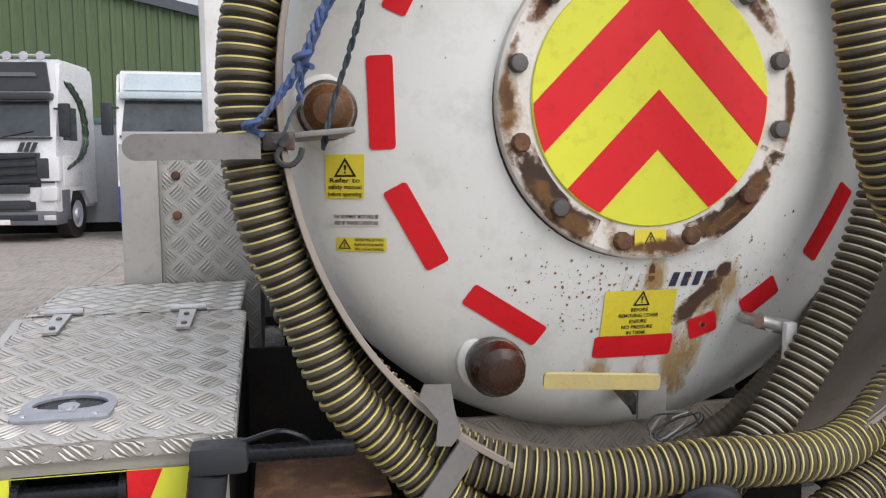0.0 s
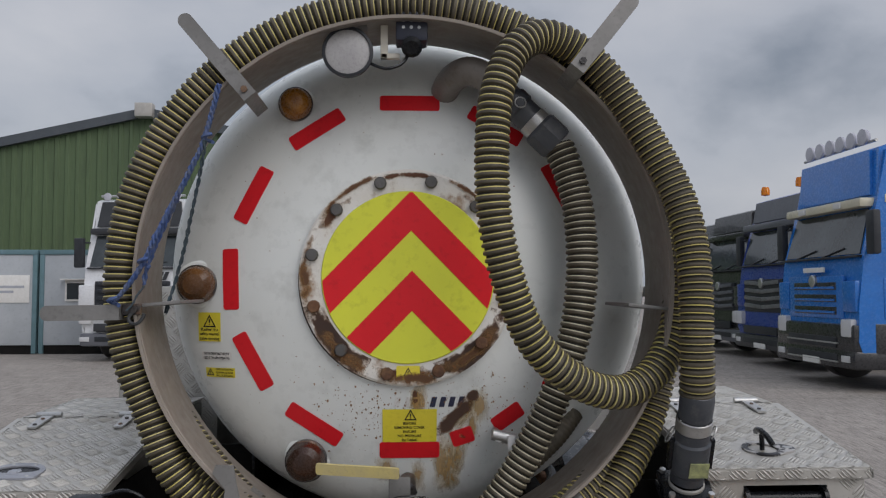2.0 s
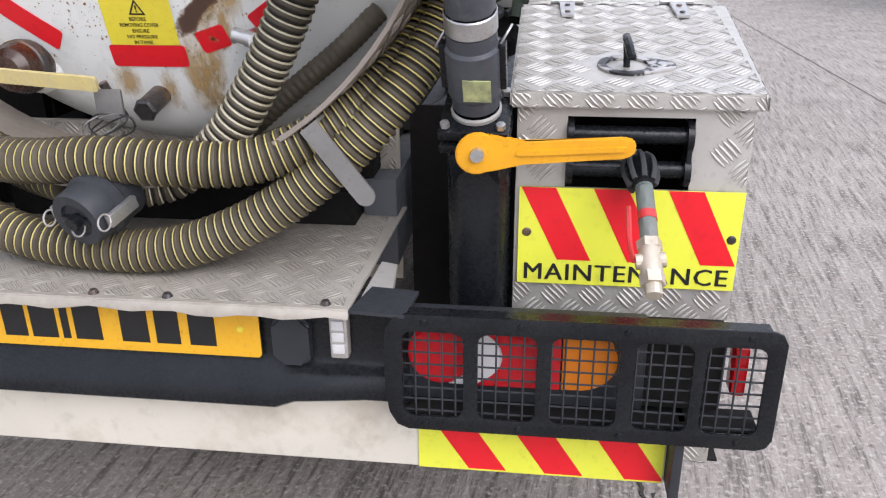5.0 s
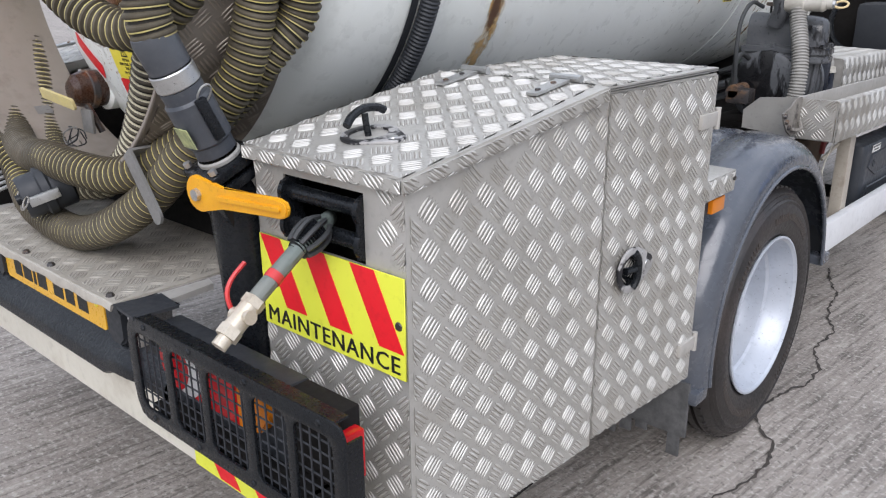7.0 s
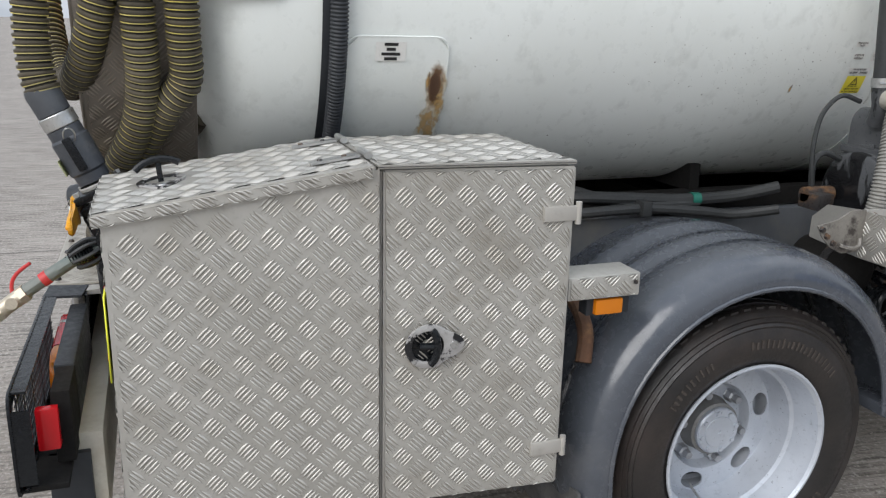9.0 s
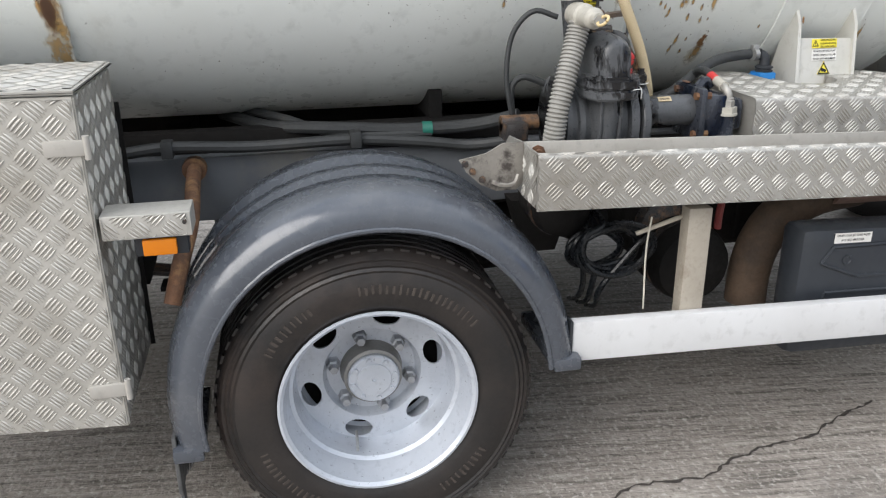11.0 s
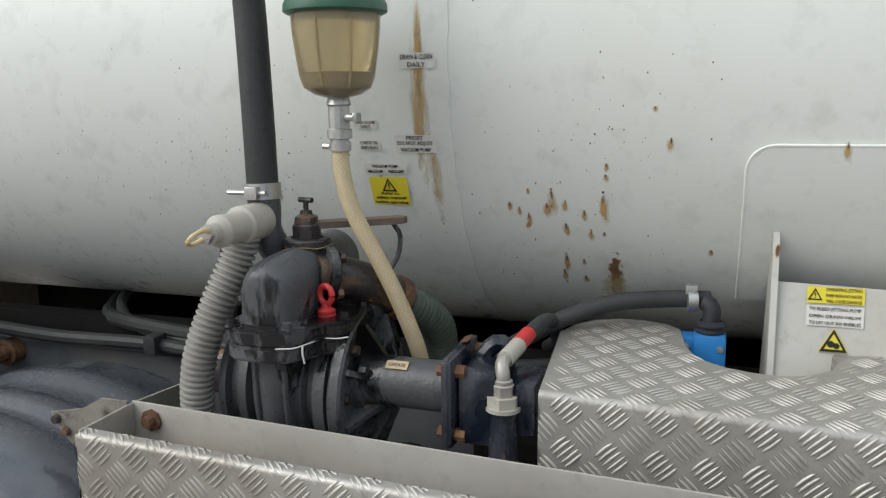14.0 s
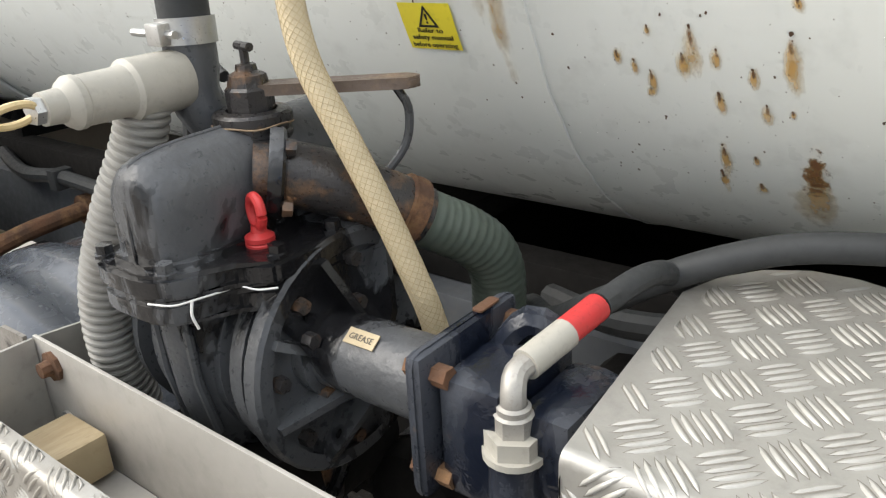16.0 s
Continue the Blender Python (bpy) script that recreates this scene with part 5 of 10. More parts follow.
def locker(side):
    """A checker-plate locker with a sloping lid behind the wheel; side 1 is the driver's side."""
    s = side
    th = thing("tool_locker", (s * 0.87, 0.55, 0.42), "checker-plate aluminium locker with sloping lid and hose reel slot" if s > 0 else
               "checker-plate aluminium locker with warning plates and reel slot", "locker", "rear lockers")
    # inner side, outer side behind, outer side ahead
    xi, xf, xr = (0.680, 1.046, 1.100) if s > 0 else (0.692, 1.078, 1.115)
    y0, yg, y1 = 0.112, 0.625, 1.045
    zb, zf, zr = (0.42, 1.083, 1.176) if s > 0 else (0.42, 1.054, 1.152)
    X = lambda v: s * v  # noqa: E731
    xg = xf + (xr - xf) * (yg - y0) / (y1 - y0)
    # rear wall with an open slot, sides and floor
    sl = (0.760, 0.957, 0.946, 1.064) if s > 0 else (0.826, 0.974, 0.908, 1.030)
    bm = bm_new()
    outer = [(X(xi), zb), (X(xf), zb), (X(xf), zf), (X(xi), zf)]
    sheet(bm, outer, [[(X(sl[0]), sl[2]), (X(sl[1]), sl[2]), (X(sl[1]), sl[3]), (X(sl[0]), sl[3])]], REAR @ Matrix.Translation((0, 0, -y0 - 0.002)), 0.004)
    part("rear_panel", bm, ALU, th)
    bm = bm_new()
    for p in ([(xf, y0 + 0.004, zb), (xg, yg - 0.002, zb), (xg, yg - 0.002, zr - 0.004), (xf, y0 + 0.004, zf)], ):
        vs = [bm.verts.new((X(a), b, c)) for a, b, c in p] + [bm.verts.new((X(a - 0.004), b, c)) for a, b, c in p]
        for f in ((0, 1, 2, 3), (7, 6, 5, 4), (0, 4, 5, 1), (1, 5, 6, 2), (2, 6, 7, 3), (3, 7, 4, 0)):
            bm.faces.new([vs[i] for i in f])
    part("side_panel", bm, ALU, th)
    # Inside panels near-black instead of aluminium: the locker's inner shade as colour.
    bm = bm_new()
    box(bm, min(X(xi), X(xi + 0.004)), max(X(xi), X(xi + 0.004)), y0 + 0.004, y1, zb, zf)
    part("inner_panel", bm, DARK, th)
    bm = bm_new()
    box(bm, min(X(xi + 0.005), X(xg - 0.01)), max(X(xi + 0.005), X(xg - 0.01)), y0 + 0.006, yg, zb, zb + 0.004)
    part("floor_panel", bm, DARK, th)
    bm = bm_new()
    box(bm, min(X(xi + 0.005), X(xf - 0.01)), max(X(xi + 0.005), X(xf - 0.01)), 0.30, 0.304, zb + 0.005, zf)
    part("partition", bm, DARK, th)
    # fixed front compartment
    bm = bm_new()
    quadbox(bm, [(X(a), b, c) for c in (zb, zr - 0.006) for a, b in (((xi + 0.005, yg + 0.004), (xg - 0.014, yg + 0.004), (xr - 0.014, y1 - 0.012), (xi + 0.005, y1 - 0.012)) if s > 0 else
                 ((xg - 0.014, yg + 0.004), (xi + 0.005, yg + 0.004), (xi + 0.005, y1 - 0.012), (xr - 0.014, y1 - 0.012)))])
    part("front_compartment", bm, ALU, th)
    bm = bm_new()
    quadbox(bm, [(X(a), b, c) for c in (zr - 0.004, zr + 0.004) for a, b in (((xi, yg - 0.01), (xg + 0.004, yg - 0.01), (xr + 0.002, y1), (xi, y1)) if s > 0 else
                 ((xg + 0.004, yg - 0.01), (xi, yg - 0.01), (xi, y1), (xr + 0.002, y1)))])
    part("top_panel", bm, ALU, th)
    # lid: sloping sheet with a folded rim
    bm = bm_new()
    lid_in = [(xi - 0.012, y0 - 0.016), (xf + 0.012, y0 - 0.016), (xg + 0.010, yg - 0.012), (xi - 0.012, yg - 0.012)]
    zt = lambda b: zf + 0.024 + (zr + 0.008 - zf - 0.024) * (b - y0) / (yg - y0)  # noqa: E731
    p = [(X(a), b, zt(b) - 0.026) for a, b in lid_in] + [(X(a), b, zt(b)) for a, b in lid_in]
    if s < 0:
        p = [p[1], p[0], p[3], p[2], p[5], p[4], p[7], p[6]]
    quadbox(bm, p)
    lid = part("lid", bm, ALU, th, "sloping checker-plate lid")
    # door in the outer side
    bm = bm_new()
    d = [(xg - 0.006, yg + 0.008), (xr + 0.001, y1 - 0.004), (xr - 0.012, y1 - 0.004), (xg - 0.018, yg + 0.008)]
    p = [(X(a), b, c) for c in (zb + 0.004, zr - 0.008) for a, b in (d if s < 0 else [d[3], d[0], d[1], d[2]])]
    quadbox(bm, p)
    door = part("door", bm, ALU, th, "checker-plate side door")
    # treads
    if s > 0:
        u = Vector((xg - xf, yg - y0, 0))
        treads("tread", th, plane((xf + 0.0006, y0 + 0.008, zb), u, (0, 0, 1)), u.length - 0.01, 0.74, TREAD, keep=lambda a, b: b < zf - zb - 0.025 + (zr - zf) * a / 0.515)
        u = Vector((xr - xg, y1 - yg, 0))
        treads("tread", th, plane((xg - 0.0053, yg + 0.012, zb + 0.006), (xr + 0.001 - xg + 0.006, y1 - 0.004 - yg - 0.008, 0), (0, 0, 1)), u.length - 0.022, zr - zb - 0.018, TREAD)
    else:
        u = Vector((-(xf - xg), -(yg - y0), 0))
    u = Vector((0, yg - y0, zr - zf - 0.016))
    x0 = xi - 0.008 if s > 0 else -xf - 0.006
    lx, ly = (0.868 - x0, 0.124) if s > 0 else (-0.918 - x0, 0.104)
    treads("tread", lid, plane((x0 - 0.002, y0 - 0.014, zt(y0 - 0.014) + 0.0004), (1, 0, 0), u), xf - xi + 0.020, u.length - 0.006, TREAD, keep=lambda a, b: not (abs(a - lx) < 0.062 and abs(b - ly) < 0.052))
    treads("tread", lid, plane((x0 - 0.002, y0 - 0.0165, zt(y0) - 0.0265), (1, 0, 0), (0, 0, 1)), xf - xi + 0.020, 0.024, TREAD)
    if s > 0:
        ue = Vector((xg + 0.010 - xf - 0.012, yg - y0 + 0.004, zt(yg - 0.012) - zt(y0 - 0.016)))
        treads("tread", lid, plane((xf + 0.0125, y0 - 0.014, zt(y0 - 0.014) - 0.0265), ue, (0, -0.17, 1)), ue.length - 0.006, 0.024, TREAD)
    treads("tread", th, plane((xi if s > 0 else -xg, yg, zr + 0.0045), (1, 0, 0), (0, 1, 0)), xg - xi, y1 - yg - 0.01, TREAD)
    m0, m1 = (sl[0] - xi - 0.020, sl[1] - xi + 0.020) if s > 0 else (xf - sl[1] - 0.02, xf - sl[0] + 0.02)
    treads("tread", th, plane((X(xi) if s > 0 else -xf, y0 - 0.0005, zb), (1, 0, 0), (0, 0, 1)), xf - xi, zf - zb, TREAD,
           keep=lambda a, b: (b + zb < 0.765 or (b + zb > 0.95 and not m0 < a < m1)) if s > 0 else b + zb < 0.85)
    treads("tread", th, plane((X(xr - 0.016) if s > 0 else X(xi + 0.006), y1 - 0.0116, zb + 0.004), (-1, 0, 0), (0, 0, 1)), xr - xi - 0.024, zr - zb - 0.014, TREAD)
    # latch in the lid
    lc = (X(0.868), 0.222) if s > 0 else (-0.918, 0.202)
    sm = plane((*lc, zt(lc[1])), (1, 0, 0), u)
    latch(lid, sm, "raised" if s > 0 else "paddle")
    # strap hinges across the lid joint
    for xh in ((0.762, 0.985) if s > 0 else (0.790, 1.018)):
        bm = bm_new()
        hm = plane((X(xh), yg - 0.012, zr + 0.010), (1, 0, 0), u)
        slab(bm, [(-0.012, -0.11), (0.012, -0.11), (0.016, -0.01), (-0.016, -0.01)], hm, 0, 0.005)
        rod(bm, (X(xh) - 0.034, yg - 0.010, zr + 0.014), (X(xh) + 0.034, yg - 0.010, zr + 0.014), 0.008, n=10)
        hg = part("strap_hinge", bm, STEEL, lid, "zinc strap hinge")
        for k in (-0.09, -0.04):
            bm = bm_new()
            lathe(bm, [(0, 0.009), (0.005, 0.008), (0.006, 0.005)], hm @ Matrix.Translation((0, k, 0)), 8)
            part("hinge_screw", bm, CAST_RUST, hg)
    # door latch and hinges
    du = Vector((xr - xg, y1 - yg, 0))
    dm = plane((X(1.0895), 0.735, 0.797), du if s > 0 else (-du.x, du.y, 0), (0, 0, 1))
    if s < 0:
        dm = plane((-1.0895, 0.735, 0.797), (du.x, -du.y, 0), (0, 0, 1))
    latch(door, dm, "flat")
    for z in (1.068, 0.520):
        bm = bm_new()
        box(bm, min(X(xr - 0.004), X(xr + 0.006)), max(X(xr - 0.004), X(xr + 0.006)), y1 - 0.075, y1 + 0.006, z - 0.016, z + 0.016, 0.002)
        rod(bm, (X(xr + 0.002), y1 + 0.006, z - 0.024), (X(xr + 0.002), y1 + 0.006, z + 0.024), 0.007)
        hg = part("door_hinge", bm, ALU_DULL, door, "aluminium butt hinge")
    roller(th, X(sl[0] + 0.006), X(sl[1] - 0.006), y0 + 0.010, (sl[2] + sl[3]) / 2)
    return th


def hazard(parent, x0, x1, z0, z1, y, lean, starts, width, band, text="", hole=None, tx=None):
    """A yellow plate with red slanting bands."""
    bm = bm_new()
    o = [(x0, z0), (x1, z0), (x1, z1), (x0, z1)]
    sheet(bm, o, [hole] if hole else [], REAR @ Matrix.Translation((0, 0, -y + 0.0015)), 0.003)
    pl = part("hazard_plate", bm, YELLOW, parent, "yellow reflective plate with red bands", smooth=0)
    w = x1 - x0
    zb = z0 + band
    rect = [(x0, zb), (x1, zb), (x1, z1), (x0, z1)]
    for a in starts:
        q = [(x0 + w * (a + lean), zb), (x0 + w * (a + lean + width), zb), (x0 + w * (a + width), z1), (x0 + w * a, z1)]
        q = clip(q, rect)
        pieces = [q]
        if hole:
            hx0, hx1, hz = hole[0][0], hole[1][0], hole[0][1]
            pieces = [clip(q, [(x0, zb), (hx0, zb), (hx0, z1), (x0, z1)]), clip(q, [(hx1, zb), (x1, zb), (x1, z1), (hx1, z1)]), clip(q, [(hx0, zb), (hx1, zb), (hx1, hz), (hx0, hz)])]
        for q in pieces:
            if len(q) > 2:
                bm = bm_new()
                slab(bm, q, REAR @ Matrix.Translation((0, 0, -y + 0.003)), 0, 0.0008)
                part("red_band", bm, RED, pl, smooth=0)
    if text:
        bm = bm_new()
        letters(bm, text, tx[0], z0 + band * 0.5, band * 0.66, REAR @ Matrix.Translation((0, 0, -y + 0.0032)), tx[1], 0.0004, gap=1.10)
        letters(bm, text, tx[0] + 0.0014, z0 + band * 0.5, band * 0.66, REAR @ Matrix.Translation((0, 0, -y + 0.0033)), tx[1], 0.0004, gap=1.10)
        part("lettering", bm, INK, pl, smooth=0)
    return pl


loc_r = locker(1)
hz = hazard(loc_r, 0.687, 1.046, 0.775, 0.947, 0.108, 0.175, (0.01, 0.335, 0.665), 0.155, 0.045, "MAINTENANCE", tx=(0.866, 0.335))
for x, z in ((0.701, 0.868), (1.033, 0.866)):
    bm = bm_new()
    lathe(bm, [(0, 0.006), (0.006, 0.005), (0.008, 0.003)], REAR @ Matrix.Translation((x, z, -0.108)), 10)
    part("screw", bm, CAST_RUST, hz)
loc_l = locker(-1)
hazard(loc_l, -1.077, -0.700, 0.858, 1.030, 0.108, -0.14, (0.115, 0.66), 0.13, 0.048, "HIGHWAY", hole=[(-0.974, 0.908), (-0.826, 0.908), (-0.826, 1.0295), (-0.974, 1.0295)], tx=(-0.905, 0.262))
bm = bm_new()
slab(bm, [(-0.990, 0.70), (-0.792, 0.70), (-0.792, 0.864), (-0.990, 0.864)], REAR @ Matrix.Translation((0, 0, -0.1105)), 0, 0.002)
bs = part("blind_spot_sign", bm, STICKER_W, loc_l, "white and yellow blind spot sign", smooth=0)
bm = bm_new()
slab(bm, [(-0.986, 0.704), (-0.796, 0.704), (-0.796, 0.790), (-0.986, 0.790)], REAR @ Matrix.Translation((0, 0, -0.1085)), 0, 0.0008)
part("yellow_field", bm, PLATE_Y, bs, smooth=0)
for t, z in (("Blind spot", 0.772), ("Take care", 0.741)):
    bm = bm_new()
    letters(bm, t, -0.892, z, 0.019, REAR @ Matrix.Translation((0, 0, -0.1077)), 0.135, 0.0003, bold=0.0006)
    part("lettering", bm, INK, bs, smooth=0)
bm = bm_new()
slab(bm, [(-0.892, 0.857), (-0.928, 0.797), (-0.856, 0.797)], REAR @ Matrix.Translation((0, 0, -0.1085)), 0, 0.0005)
part("warning_triangle", bm, PLATE_Y, bs, smooth=0)
bm = bm_new()
warn_sign(bm, -0.892, 0.822, 0.060)
slab(bm, rounded(-0.903, -0.881, 0.806, 0.834, 0.004, 3), Matrix(), 0, 0.0005)
bmesh.ops.transform(bm, matrix=REAR @ Matrix.Translation((0, 0, -0.1078)), verts=bm.verts)
part("warning_pictogram", bm, INK, bs, smooth=0)

# tall cabinet further forward on the far side
tall = thing("tall_locker", (-0.9, 1.35, 1.0), "tall grey checker-plate cabinet with two rusty bolts", "locker")
bm = bm_new()
box(bm, -0.985, -0.66, 1.10, 1.62, 0.55, 1.53, 0.006)
part("body", bm, ALU, tall)
bm = bm_new()
box(bm, -0.990, -0.90, 1.082, 1.0995, 0.60, 1.50, 0.003)
part("door_edge", bm, ALU_DULL, tall)
treads("tread", tall, plane((-0.895, 1.0995, 0.56), (1, 0, 0), (0, 0, 1)), 0.23, 0.95, TREAD)
for z in (1.42, 1.32):
    bm = bm_new()
    lathe(bm, [(0, 0.01), (0.009, 0.009), (0.012, 0.0)], REAR @ Matrix.Translation((-0.86, z, -1.0985)), 10)
    part("bolt", bm, RUSTY, tall)

# ---- deck, bumper and lamps ----
deck = thing("rear_deck", (0, 0.1, 0.78), "worn checker-plate deck above the number plate", "deck plate")
bm = bm_new()
slab(bm, [(-0.428, -0.060), (0.430, -0.060), (0.445, 0.42), (-0.44, 0.42)], Matrix.Translation((0, 0, 0.786)), 0, 0.005)
part("plate", bm, DECK, deck)
bm = bm_new()
rows = []
for k in range(25):
    x = -0.428 + 0.858 * k / 24
    w = 0.0035 * math.sin(k * 1.7) + 0.002 * math.sin(k * 0.6) + 0.006
    rows.append([bm.verts.new(p) for p in ((x, -0.058, 0.791), (x, -0.064, 0.789), (x, -0.067, 0.780), (x, -0.067, 0.768 + w), (x, -0.064, 0.768 + w), (x, -0.060, 0.785))])
for a, b in zip(rows, rows[1:]):
    for i in range(5):
        bm.faces.new((a[i], b[i], b[i + 1], a[i + 1]))
part("folded_lip", bm, DECK, deck)
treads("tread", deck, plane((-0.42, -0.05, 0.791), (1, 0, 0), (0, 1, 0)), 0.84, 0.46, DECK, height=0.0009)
for x in (-0.39, 0.0, 0.127, 0.39):
    bm = bm_new()
    lathe(bm, [(0, 0.008), (0.006, 0.007), (0.009, 0.0)], Matrix.Translation((x, -0.045, 0.791)), 10)
    part("screw", bm, CAST_RUST, deck)
for s in (-1, 1):
    bm = bm_new()
    slab(bm, [(s * 0.438, -0.02), (s * 0.445, 0.14), (s * 0.475, 0.13), (s * 0.49, -0.03)] if s > 0 else [(s * 0.49, -0.03), (s * 0.475, 0.13), (s * 0.445, 0.14), (s * 0.438, -0.02)], Matrix.Translation((0, 0, 0.775)), 0, 0.012)
    part("side_strip", bm, ALU_DULL, deck)

bumper = thing("rear_bumper", (0, 0, 0.43), "black steel rear bumper with lamp guards over a cream skirt", "bumper")
bm = bm_new()
box(bm, -0.972, 0.955, 0.022, 0.075, 0.438, 0.635, 0.004)
part("skirt", bm, CREAM, bumper, "cream painted rear skirt")
bm = bm_new()
xs = [-0.52, -0.44, -0.40, -0.335, -0.30, -0.1, 0.1, 0.285, 0.32, 0.39, 0.44, 0.52]
rows = []
for x in xs:
    dip = 0.020 if abs(x + 0.008) < 0.31 else (0.006 if abs(x + 0.008) < 0.345 else 0.0)
    tuck = 0.0 if abs(x) < 0.41 else 0.02
    rows.append([bm.verts.new((x, y, z)) for y, z in ((0.03, 0.785), (0.010, 0.783), (0.008, 0.662), (0.002, 0.652), (-0.014, 0.646 - dip * 0.4), (-0.030 + 0.4 * tuck, 0.634 - dip), (-0.036 + 0.4 * tuck, 0.622 - dip), (-0.037 + 0.4 * tuck, 0.606 - dip), (-0.030 + 0.4 * tuck, 0.600 - dip), (-0.012, 0.606 - dip), (0.03, 0.608))])
for a, b in zip(rows, rows[1:]):
    for i in range(len(a) - 1):
        bm.faces.new((a[i], b[i], b[i + 1], a[i + 1]))
part("beam", bm, BLACK, bumper, smooth=50)
for s in (-1, 1):
    hazard(bumper, *((0.524, 0.951) if s > 0 else (-0.968, -0.515)), 0.440, 0.575, 0.021, 0.20 * s, ((0.01, 0.325, 0.65) if s > 0 else (0.20, 0.53, 0.855)), 0.155, 0.004)
    for x0, x1 in ((0.382, 0.414),):
        bm = bm_new()
        box(bm, min(s * x0, s * x1), max(s * x0, s * x1), -0.012, 0.012, 0.672, 0.752, 0.006)
        lp = part("marker_lamp", bm, ALU_DULL, bumper)
        for k in range(3):
            bm = bm_new()
            box(bm, min(s * (x0 + 0.005), s * (x1 - 0.005)), max(s * (x0 + 0.005), s * (x1 - 0.005)), -0.017, -0.010, 0.684 + 0.022 * k, 0.702 + 0.022 * k, 0.003)
            part("led_lens", bm, LENS_W, lp, "clear lamp lens")
    bm = bm_new()
    a, b = (0.283, 0.347) if s > 0 else (-0.303, -0.266)
    slab(bm, rounded(a, b, 0.655, 0.742, 0.016), REAR @ Matrix.Translation((0, 0, -0.012)), 0, 0.024)
    bmesh.ops.bevel(bm, geom=[e for e in bm.edges if all(v.co.y < -0.01 for v in e.verts)], offset=0.006, segments=2, affect="EDGES")
    part("plate_lamp", bm, PLASTIC, bumper, "black plastic plate lamp")
    # guard
    hol = [(0.513, 0.612), (0.633, 0.727), (0.746, 0.852), (0.874, 0.962), (0.978, 1.068)]
    zz = (0.606, 0.763)
    bm = bm_new()
    X = lambda v: s * v  # noqa: E731
    mk = lambda q: [(s * x, z) for x, z in q]  # noqa: E731
    guard_line = [(1.070, 0.790), (0.520, 0.790), (0.502, 0.784), (0.490, 0.766), (0.486, 0.735), (0.486, 0.650), (0.492, 0.612), (0.504, 0.590), (0.522, 0.582), (1.070, 0.582), (1.084, 0.587), (1.092, 0.602), (1.092, 0.770), (1.084, 0.785)]
    sheet(bm, mk(guard_line), [mk(rounded(a, b, *zz, 0.018, 4)) for a, b in hol], REAR @ Matrix.Translation((0, 0, 0.064)), 0.004, 0.001)
    gd = part("lamp_guard", bm, BLACK, bumper, "black steel lamp guard")
    bm = bm_new()
    box(bm, min(X(0.52), X(1.07)), max(X(0.52), X(1.07)), -0.062, -0.036, 0.785, 0.789)
    box(bm, min(X(0.52), X(1.07)), max(X(0.52), X(1.07)), -0.062, -0.036, 0.583, 0.587)
    box(bm, min(X(1.087), X(1.091)), max(X(1.087), X(1.091)), -0.062, -0.03, 0.61, 0.76)
    part("guard_return", bm, BLACK, gd)
    bm = bm_new()
    for i in range(27):
        x = 0.512 + 0.0215 * i
        if x < 1.07:
            rod(bm, (X(x), -0.058, 0.60), (X(x), -0.058, 0.77), 0.0017, n=5, caps=False)
    for j in range(8):
        z = 0.612 + 0.0215 * j
        rod(bm, (X(0.505), -0.0555, z), (X(1.075), -0.0555, z), 0.0017, n=5, caps=False)
    part("wire_mesh", bm, PLASTIC, gd, "welded wire mesh", kind="stuff")
    for x in (0.55, 0.70, 0.86, 1.04):
        for z in (0.779, 0.593):
            bm = bm_new()
            lathe(bm, [(0, 0.004), (0.0045, 0.003), (0.006, 0)], REAR @ Matrix.Translation((X(x), z, 0.067)), 8)
            part("guard_bolt", bm, BLACK, gd)
    # lamp cluster
    bm = bm_new()
    box(bm, min(X(0.515), X(0.90)), max(X(0.515), X(0.90)), -0.01, 0.03, 0.605, 0.765, 0.006)
    lc = part("rear_lamp", bm, PLASTIC, bumper, "rear lamp behind wire mesh")

    def lens(name, pts, mat, d=0.016):
        bm = bm_new()
        slab(bm, pts if s > 0 else pts[::-1], REAR @ Matrix.Translation((0, 0, 0.010)), 0, d)
        bmesh.ops.bevel(bm, geom=[e for e in bm.edges if all(v.co.y < -0.02 for v in e.verts)], offset=0.004, segments=2, affect="EDGES")
        part(name, bm, mat, lc)

    c = (0.588, 0.700)
    arc = lambda cx, rx, rz, span, step: [(cx + rx * math.cos(radians(t)), rz * math.sin(radians(t))) for t in range(-span, span + 1, step)]  # noqa: E731
    at = lambda q: [(X(a), c[1] + b) for a, b in q]  # noqa: E731
    lens("red_lens", at(arc(0.570, 0.054, 0.056, 180, 15)[:-1]), LENS_R)
    lens("reversing_lens", at(arc(0.600, 0.073, 0.057, 76, 12) + arc(0.569, 0.057, 0.0565, 76, 12)[::-1]), LENS_W, 0.018)
    lens("red_lens", at([(0.764, -0.057), (0.764, 0.057), (0.622, 0.057)] + arc(0.602, 0.073, 0.0565, 66, 12)[::-1] + [(0.622, -0.057)]), LENS_R)
    lens("amber_lens", [(X(a), c[1] + b) for a, b in [(0.767, 0.056), (0.767, -0.056)] + [(0.794 + 0.060 * math.cos(radians(t)), 0.056 * math.sin(radians(t))) for t in range(-84, 85, 14)]], LENS_A)
    bm = bm_new()
    box(bm, min(X(1.030), X(1.052)), max(X(1.030), X(1.052)), -0.030, 0.01, 0.655, 0.740, 0.005)
    part("side_reflector", bm, LENS_R, bumper, "red side reflector")
    bm = bm_new()
    box(bm, min(X(0.88), X(1.02)), max(X(0.88), X(1.02)), -0.005, 0.03, 0.61, 0.76, 0.004)
    part("backing_box", bm, DARK, bumper)
    bm = bm_new()
    box(bm, min(X(0.505), X(1.08)), max(X(0.505), X(1.08)), -0.045, 0.02, 0.588, 0.600, 0.002)
